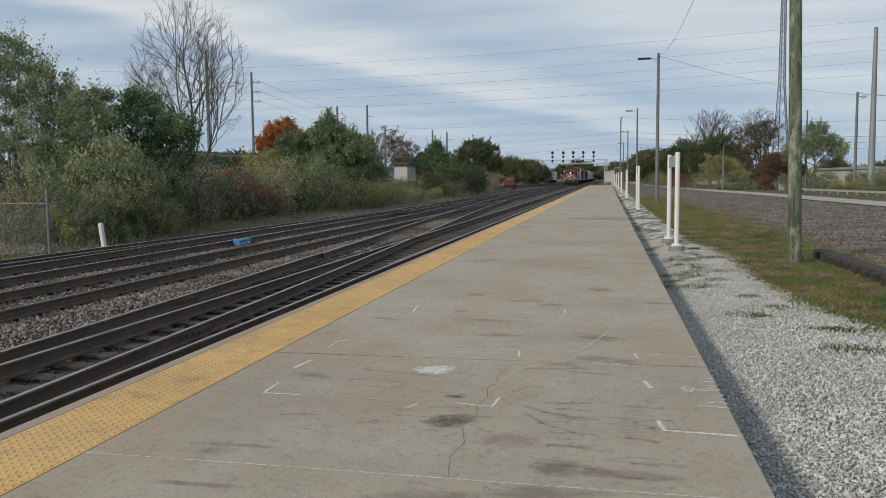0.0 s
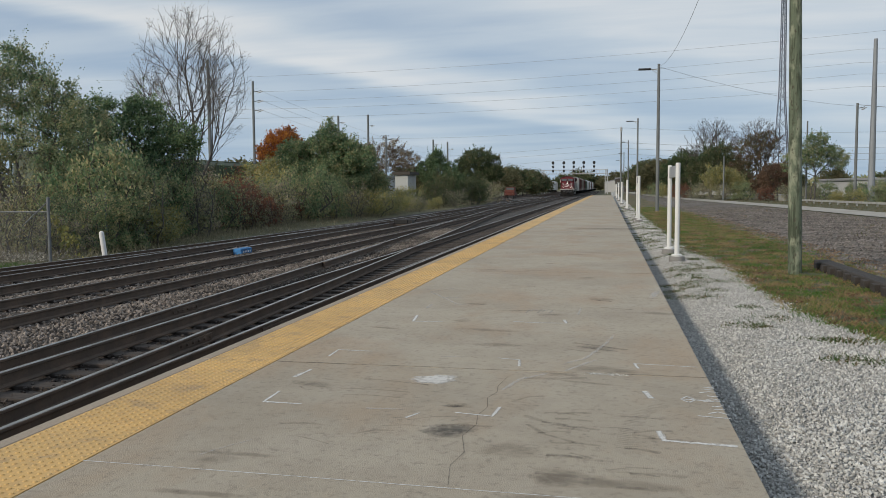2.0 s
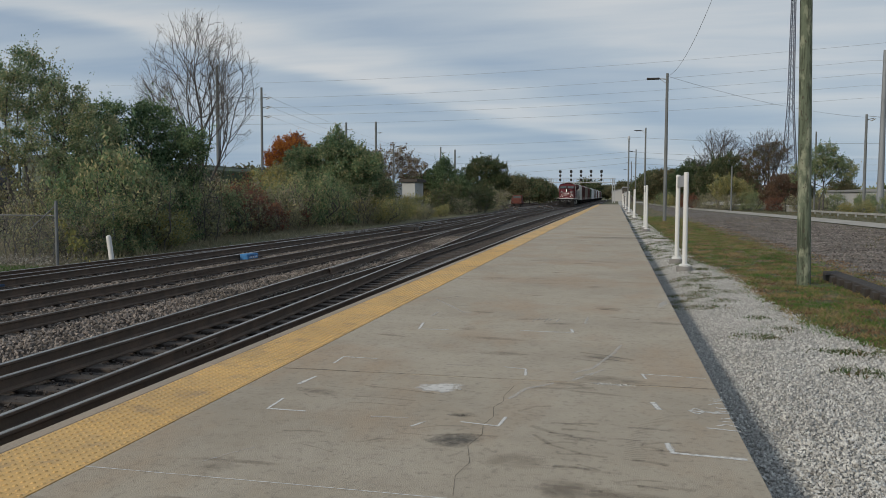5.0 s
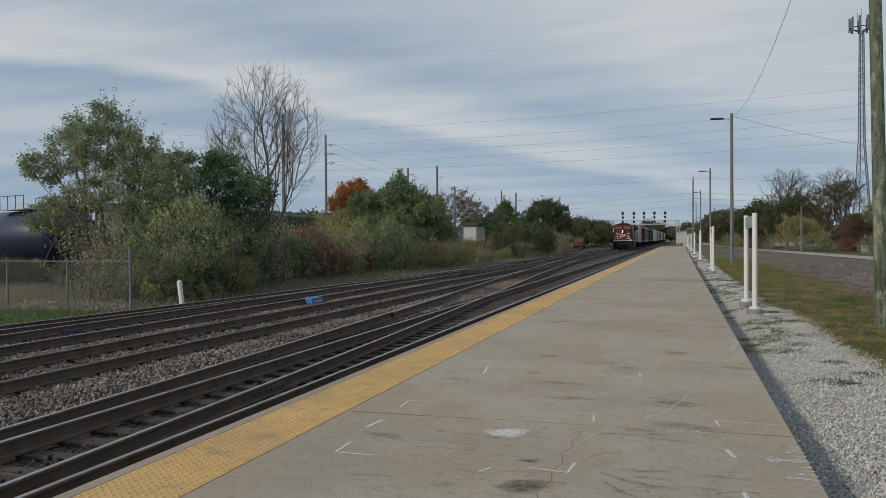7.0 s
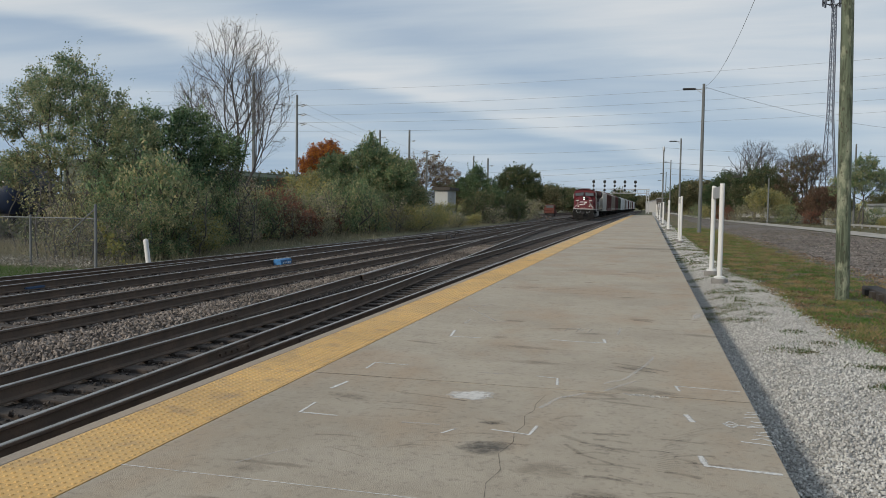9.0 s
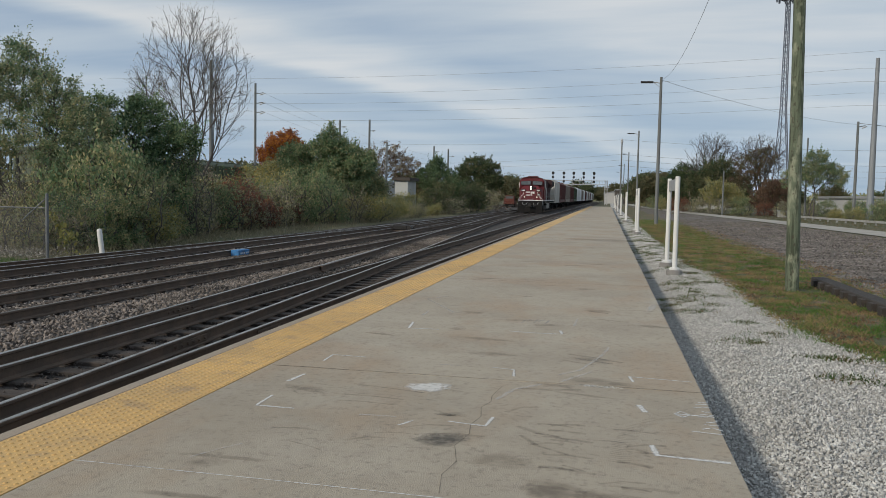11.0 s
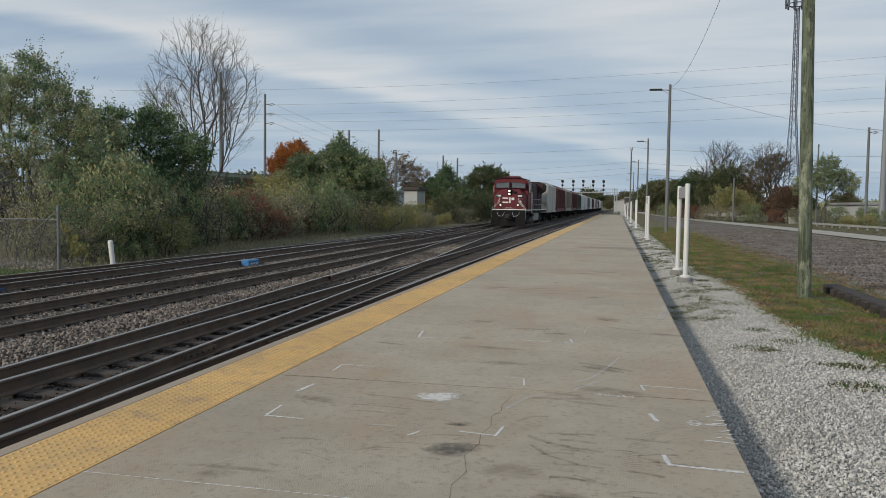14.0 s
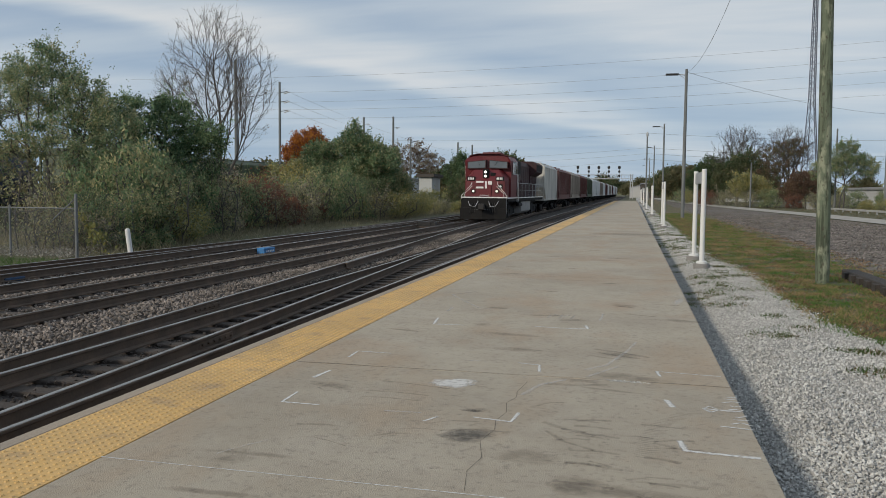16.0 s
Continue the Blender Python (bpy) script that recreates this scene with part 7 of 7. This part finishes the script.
for i, (x, y, s) in enumerate([(-22.5, 225, 1.0), (-21.5, 245, 0.95), (-22.5, 268, 1.0), (-24.0, 290, 0.9), (-28, 200, 1.1), (-33, 215, 1.1), (-34, 150, 1.0), (-40, 160, 1.1), (-28, 330, 1.2), (-34, 370, 1.5), (-42, 390, 1.6),
                               (-12, 460, 1.7), (-5, 470, 1.5), (-18, 480, 1.7), (-3, 440, 1.2), (-26, 470, 1.6), (4, 480, 1.6), (12, 460, 1.6), (20, 440, 1.7), (-50, 420, 1.8), (28, 400, 1.6), (10, 330, 1.1),
                               (-36, 118, 0.9), (-44, 130, 1.1), (-52, 110, 1.0), (-60, 100, 1.1), (-48, 84, 0.9), (-56, 78, 0.9), (-66, 75, 1.0), (-45, 62, 0.8), (-75, 62, 1.0), (-85, 70, 1.1)]):
    ob = copy_thing((FAR, FAR_G)[i % 2], pose(x, y, GZ, 0, 0, rs_far.uniform(0, 360)))
    ob.scale = (s, s, s * rs_far.uniform(0.85, 1.1))


def bush(seed, w, h, mats, n, label, leaf=0.054):
    rs = np.random.RandomState(seed)
    blobs = [(0, 0, h * 0.45, w, w, h * 0.42, 3), (0, 0, h * 0.16, w * 1.05, w * 1.05, h * 0.17, 1.6)]
    for k in range(4):
        a = rs.uniform(0, 6.28)
        blobs.append((math.cos(a) * w * 0.7, math.sin(a) * w * 0.7, h * rs.uniform(0.3, 0.75), w * 0.55, w * 0.55, h * 0.28, 1.1))
    return tree(0, 0, GZ, blobs, mats, leaf, n, [(0, 0), (0.3, 0.1), (-0.3, 0.15), (0.6, -0.3), (-0.5, -0.4)], 0.03, label, seed, 0.5, "bushes along the tracks", "bush")


BUSH = [bush(61, 1.3, 2.6, (LEAF_DARK, LEAF_OLIVE), 4400, "dark green overgrown bush"), bush(62, 1.3, 2.4, (LEAF_OLIVE, LEAF_YELLOW), 4300, "olive and yellow autumn bush"),
        bush(63, 1.2, 2.2, (LEAF_RUST, LEAF_FADED), 3600, "bush with rust-brown autumn leaves"), bush(64, 1.3, 2.3, (LEAF_BROWN, LEAF_OLIVE), 2300, "thin bush with sparse brownish leaves"), bush(65, 1.1, 1.7, (LEAF_YELLOW, LEAF_OLIVE), 5200, "bush with bright yellow-green leaves"),
        bush(66, 0.9, 3.1, (LEAF_OLIVE, LEAF_DULL), 420, "leafless brushwood of grey upright stems"),
        bush(67, 1.3, 2.3, (LEAF_DEEP, LEAF_DULL), 4200, "dull dark green bush")]
# kind, x, y, size
# the first five are added low bushes that stand in for the tank car's shade
BUSHES = [(6, -29.5, 33.5, 0.42), (6, -32.0, 34.2, 0.45), (6, -34.6, 35.2, 0.42), (6, -37.2, 36.2, 0.45), (6, -40.0, 37.2, 0.45), (5, -18.7, 23.6, 0.75), (5, -19.8, 23.8, 0.9), (0, -17.6, 26.2, 0.62), (5, -17.4, 28.2, 1.0), (1, -17.9, 30.4, 0.6), (5, -18.3, 34.0, 0.9), (5, -19.2, 40.2, 0.9), (2, -19.4, 43.4, 0.75), (5, -19.8, 48.0, 0.9), (5, -23.5, 29.0, 1.2), (5, -25.5, 29.5, 1.1), (5, -22.0, 29.5, 1.1), (5, -19.0, 52.5, 0.9), (5, -18.3, 56.5, 0.9), (3, -18.6, 25.2, 0.7), (0, -20.0, 26.3, 0.65), (3, -20.9, 25.8, 0.75), (1, -21.6, 86.5, 1.3), (4, -22.9, 86.0, 0.55), (2, -20.2, 41.8, 0.9), (2, -20.6, 44.2, 0.95), (2, -20.5, 49.5, 0.8), (3, -19.6, 42.6, 0.6), (3, -19.4, 46.0, 0.6), (0, -17.9, 27.0, 0.9), (1, -18.0, 28.8, 0.9), (0, -19.0, 32.2, 0.95), (3, -19.2, 35.2, 0.9), (0, -20.1, 39.0, 0.9), (1, -22.5, 36.0, 1.4), (0, -23.0, 33.0, 0.9), (0, -18.1, 26.0, 0.8), (0, -19.0, 27.5, 1.15), (3, -20.6, 27.5, 0.7), (0, -18.8, 30.0, 1.0), (0, -20.3, 31.0, 1.1), (0, -19.8, 33.5, 1.1),
          (0, -21.8, 38.0, 1.3), (3, -20.6, 37.0, 1.1), (2, -21.2, 40.5, 1.15), (3, -20.7, 43.0, 1.1), (1, -23.4, 42.0, 1.3), (2, -21.6, 45.0, 1.2), (3, -20.4, 46.5, 1.0),
          (0, -21.3, 48.5, 1.25), (1, -23.5, 48.0, 1.4), (2, -22.8, 45.5, 1.2), (0, -20.0, 51.0, 1.2), (3, -20.9, 53.0, 1.2), (1, -22.7, 53.0, 1.4), (0, -19.4, 55.0, 1.1), (1, -20.6, 57.0, 1.2), (3, -18.9, 58.5, 1.1), (1, -18.0, 60.5, 1.1),
          (3, -18.6, 63.5, 0.9), (1, -18.3, 66.5, 0.8), (1, -19.0, 70.0, 1.0), (4, -18.4, 77.0, 0.75), (4, -20.4, 80.0, 0.9), (4, -17.6, 82.0, 0.7), (3, -17.6, 74.0, 0.7), (4, -21.8, 87.0, 0.8), (1, -19.2, 90.0, 1.4), (3, -17.5, 92.0, 1.3),
          (0, -18.5, 98.0, 1.5), (1, -17.2, 104.0, 1.5), (4, -18.0, 110.0, 1.6), (3, -17.2, 117.0, 1.5), (0, -20.4, 122.0, 1.6), (3, -22.5, 128.0, 1.5), (0, -23.2, 136.0, 1.6), (3, -24.0, 145.0, 1.5), (1, -26.0, 40.0, 1.4), (1, -26.5, 46.0, 1.5),
          (4, -27.5, 52.0, 1.5), (1, -30.0, 50.0, 1.5), (3, -32.0, 60.0, 1.6), (4, -34.0, 66.0, 1.6), (1, -37.0, 70.0, 1.6), (1, -28.0, 58.0, 1.4)]
first = set()
for k, x, y, s in BUSHES:
    if x < -32.4 and y > 44:
        x = -32.4
    if y >= 90:
        k = {1: 6, 4: 6, 0: 6}.get(k, k)
    if k not in first:
        first.add(k)
        ob = BUSH[k]
        ob.matrix_basis = pose(x, y, GZ, 0, 0, (x * 77 + y * 31) % 360)
    else:
        ob = copy_thing(BUSH[k], pose(x, y, GZ, 0, 0, (x * 77 + y * 31) % 360))
    if y < 62:
        s *= 1.15
    ob.scale = (s, s, s * (1.12 if 25 < y < 38 else 1.0) * (0.75 + 0.55 * ((x * 3.7 + y * 1.9) % 1.0)))

tree(-16.5, 22.7, GZ, [(0.0, 0, 0.55, 0.35, 0.3, 0.35, 2), (-0.35, 0, 0.85, 0.25, 0.25, 0.25, 1), (0.25, 0, 0.3, 0.3, 0.25, 0.2, 1)], (LEAF_YELLOW,), 0.085, 70, [(0, 0), (0.1, 0)], 0.02, "maple seedling with large yellow-green leaves at the fence post", 68, name="bush")
rp = np.random.RandomState(69)
c = np.stack([rp.uniform(-21.5, -16.9, 1600), rp.uniform(21.6, 23.6, 1600), -0.53 + rp.uniform(0, 1, 1600) ** 2 * 0.22], 1)
ob = new("pale_leaf_litter", leaves_mesh("pale_leaf_litter", c, 0.042, LITTER_PALE, 70, 0.0))
tagged(ob, "pale grey dry leaves caught along the fence", "leaf litter", kind="stuff")

# wood edge beyond the road
RZ = -0.25
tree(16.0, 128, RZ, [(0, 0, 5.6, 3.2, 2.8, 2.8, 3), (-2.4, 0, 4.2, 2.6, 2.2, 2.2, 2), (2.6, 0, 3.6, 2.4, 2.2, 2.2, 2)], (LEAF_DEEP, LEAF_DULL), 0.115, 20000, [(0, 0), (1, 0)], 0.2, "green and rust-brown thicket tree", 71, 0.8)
tree(19.8, 122, RZ, [(0, 0, 6.8, 2.6, 2.4, 2.6, 3), (1.8, 0, 8.0, 1.8, 1.8, 1.5, 1.5), (-1.5, 0, 4.0, 2.4, 2.2, 2.2, 2)], (LEAF_FADED, LEAF_DULL), 0.090, 9500, [(0, 0), (0.8, 0), (-0.6, 0)], 0.2, "thin brownish tree losing its leaves", 72, 0.8)
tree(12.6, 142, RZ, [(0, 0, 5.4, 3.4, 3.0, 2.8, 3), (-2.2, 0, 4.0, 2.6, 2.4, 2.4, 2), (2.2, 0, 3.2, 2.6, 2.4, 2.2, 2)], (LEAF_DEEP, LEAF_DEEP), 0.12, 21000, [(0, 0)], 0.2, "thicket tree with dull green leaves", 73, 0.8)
tree(15.0, 119, RZ, [(0, 0, 3.0, 2.2, 2.0, 1.9, 3), (1.8, 0, 2.4, 1.8, 1.6, 1.6, 2)], (LEAF_YELLOW, LEAF_OLIVE), 0.101, 11050, [(0, 0)], 0.13, "young tree with yellow-green leaves", 74, 0.6)
tree(21.5, 113, RZ, [(0, 0, 3.2, 2.4, 2.0, 2.0, 3), (-1.5, 0, 2.2, 2.0, 1.8, 1.6, 2)], (LEAF_FADED, LEAF_FADED), 0.090, 8500, [(0, 0)], 0.13, "thicket with olive and rust-brown leaves", 75, 0.6)
tree(10.2, 172, RZ, [(0, 0, 5.0, 3.4, 3.0, 2.6, 3), (-3.0, 0, 3.6, 2.8, 2.6, 2.2, 2)], (LEAF_DULL, LEAF_DULL), 0.19, 10000, [(0, 0)], 0.2, "distant tree with olive-brown leaves", 76, 0.9)
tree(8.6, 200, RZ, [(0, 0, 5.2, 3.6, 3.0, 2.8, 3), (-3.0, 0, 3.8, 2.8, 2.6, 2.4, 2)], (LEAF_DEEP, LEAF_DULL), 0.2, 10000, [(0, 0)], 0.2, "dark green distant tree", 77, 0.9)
bare_tree(16.2, 140, RZ, 13.0, 5.2, 12, "bare grey tree above the thicket", 300, (LEAF_BROWN,), 8, 0.2, 0.0055)
bare_tree(21.2, 124, RZ, 11.6, 4.2, 15, "bare tree with some reddish leaves", 2600, (LEAF_FADED,), 8, 0.2, 0.005)
tree(23.0, 100, RZ, [(0, 0, 5.4, 2.4, 2.2, 1.9, 3), (-1.9, 0, 4.6, 1.7, 1.6, 1.5, 1.6), (2.1, 0, 5.0, 1.6, 1.6, 1.4, 1.6), (0.2, 0, 7.0, 1.5, 1.4, 1.0, 1.2)], (LEAF_DARK, LEAF_OLIVE), 0.074, 19000, [(0, 0), (0.5, 0), (-0.4, 0.2)], 0.10, "young airy tree with olive green leaves by the road", 78, 0.6)
R_BUSH = [(3, 12.5, 124, 1.3), (3, 14.5, 117, 1.2), (0, 17.5, 115, 1.2), (2, 19.5, 110, 1.0), (3, 21.5, 107, 1.1), (0, 27.0, 112, 1.1), (0, 31.0, 114, 1.1), (0, 34.5, 112, 1.2), (3, 38.5, 113, 1.1), (2, 11.0, 133, 1.3), (4, 24.8, 98, 0.8), (0, 25.6, 86, 1.0), (0, 26.8, 85, 1.0), (1, 24.2, 88, 0.8), (1, 10.0, 146, 1.4), (0, 9.0, 160, 1.4), (3, 23.0, 104, 1.0), (0, 26.5, 96, 0.9), (3, 28.5, 104, 0.9), (3, 32.0, 106, 1.2), (1, 7.8, 185, 1.5)]
for k, x, y, s in R_BUSH:
    ob = copy_thing(BUSH[k], pose(x, y, RZ, 0, 0, (x * 57 + y * 13) % 360))
    ob.scale = (s, s, s)
    tagged(ob, group="bushes beyond the road")
for i, (x, y, s) in enumerate([(26, 135, 0.8), (33, 162, 0.75), (42, 168, 0.8), (52, 165, 0.8), (16, 165, 1.2), (22, 170, 1.1), (64, 165, 0.8), (9, 235, 1.3), (14, 210, 1.3), (78, 160, 0.8)]):
    ob = copy_thing((FAR, FAR_G)[i % 2], pose(x, y, RZ, 0, 0, i * 70))
    ob.scale = (s, s, s)


def far_woods():
    """A low ring of distant woods along the whole horizon."""
    rs = np.random.RandomState(91)
    n = 26000
    a = rs.uniform(0, 2 * np.pi, n)
    r = rs.uniform(620, 760, n)
    h = 7 + 6 * np.array([noise.noise(Vector((math.cos(t) * 9, math.sin(t) * 9, 0))) for t in a])
    c = np.stack([np.cos(a) * r, np.sin(a) * r, rs.uniform(0, 1, n) ** 1.3 * np.maximum(h, 2.5)], 1)
    ob = new("far_woods", leaves_mesh("far_woods", c, 2.0, LEAF_OLIVE, 92))
    tagged(ob, "distant low line of dull autumn woods", "woods", kind="stuff")


far_woods()

# pieces of the setting, last
lay_platform(platform)
tie = tie_mesh()
lay_ties(track_a, TRACK_1, tie)
lay_ties(track_b, TRACK_2, tie)
lay_ties(track_c, TRACK_3, tie)


# ---------------------------------------------------------------- what moves
NOSE_AT_END, SPEED = 52.8, 9.8


def train_y(t):
    return NOSE_AT_END - 0.9 + SPEED * (16.0 - t)


def motions():
    times = [0, 0.1] + [0.5 * i for i in range(1, 32)] + [15.9, 16.0]
    walk(locomotive, [(t, pose(TRACK_2, train_y(t), RAIL_Z)) for t in times])
    for car, _, off in train_cars:
        walk(car, [(t, pose(TRACK_2, train_y(t) + off, RAIL_Z)) for t in times])
    wheels = list(loco_wheels)
    for _, ws, _ in train_cars:
        wheels += ws
    turn_times = [i / 15 for i in range(241)]
    for w, r in wheels:
        x, y, z = w.location
        walk(w, [(t, pose(x, y, z, math.degrees(SPEED * t / r) % 360)) for t in turn_times])


motions()
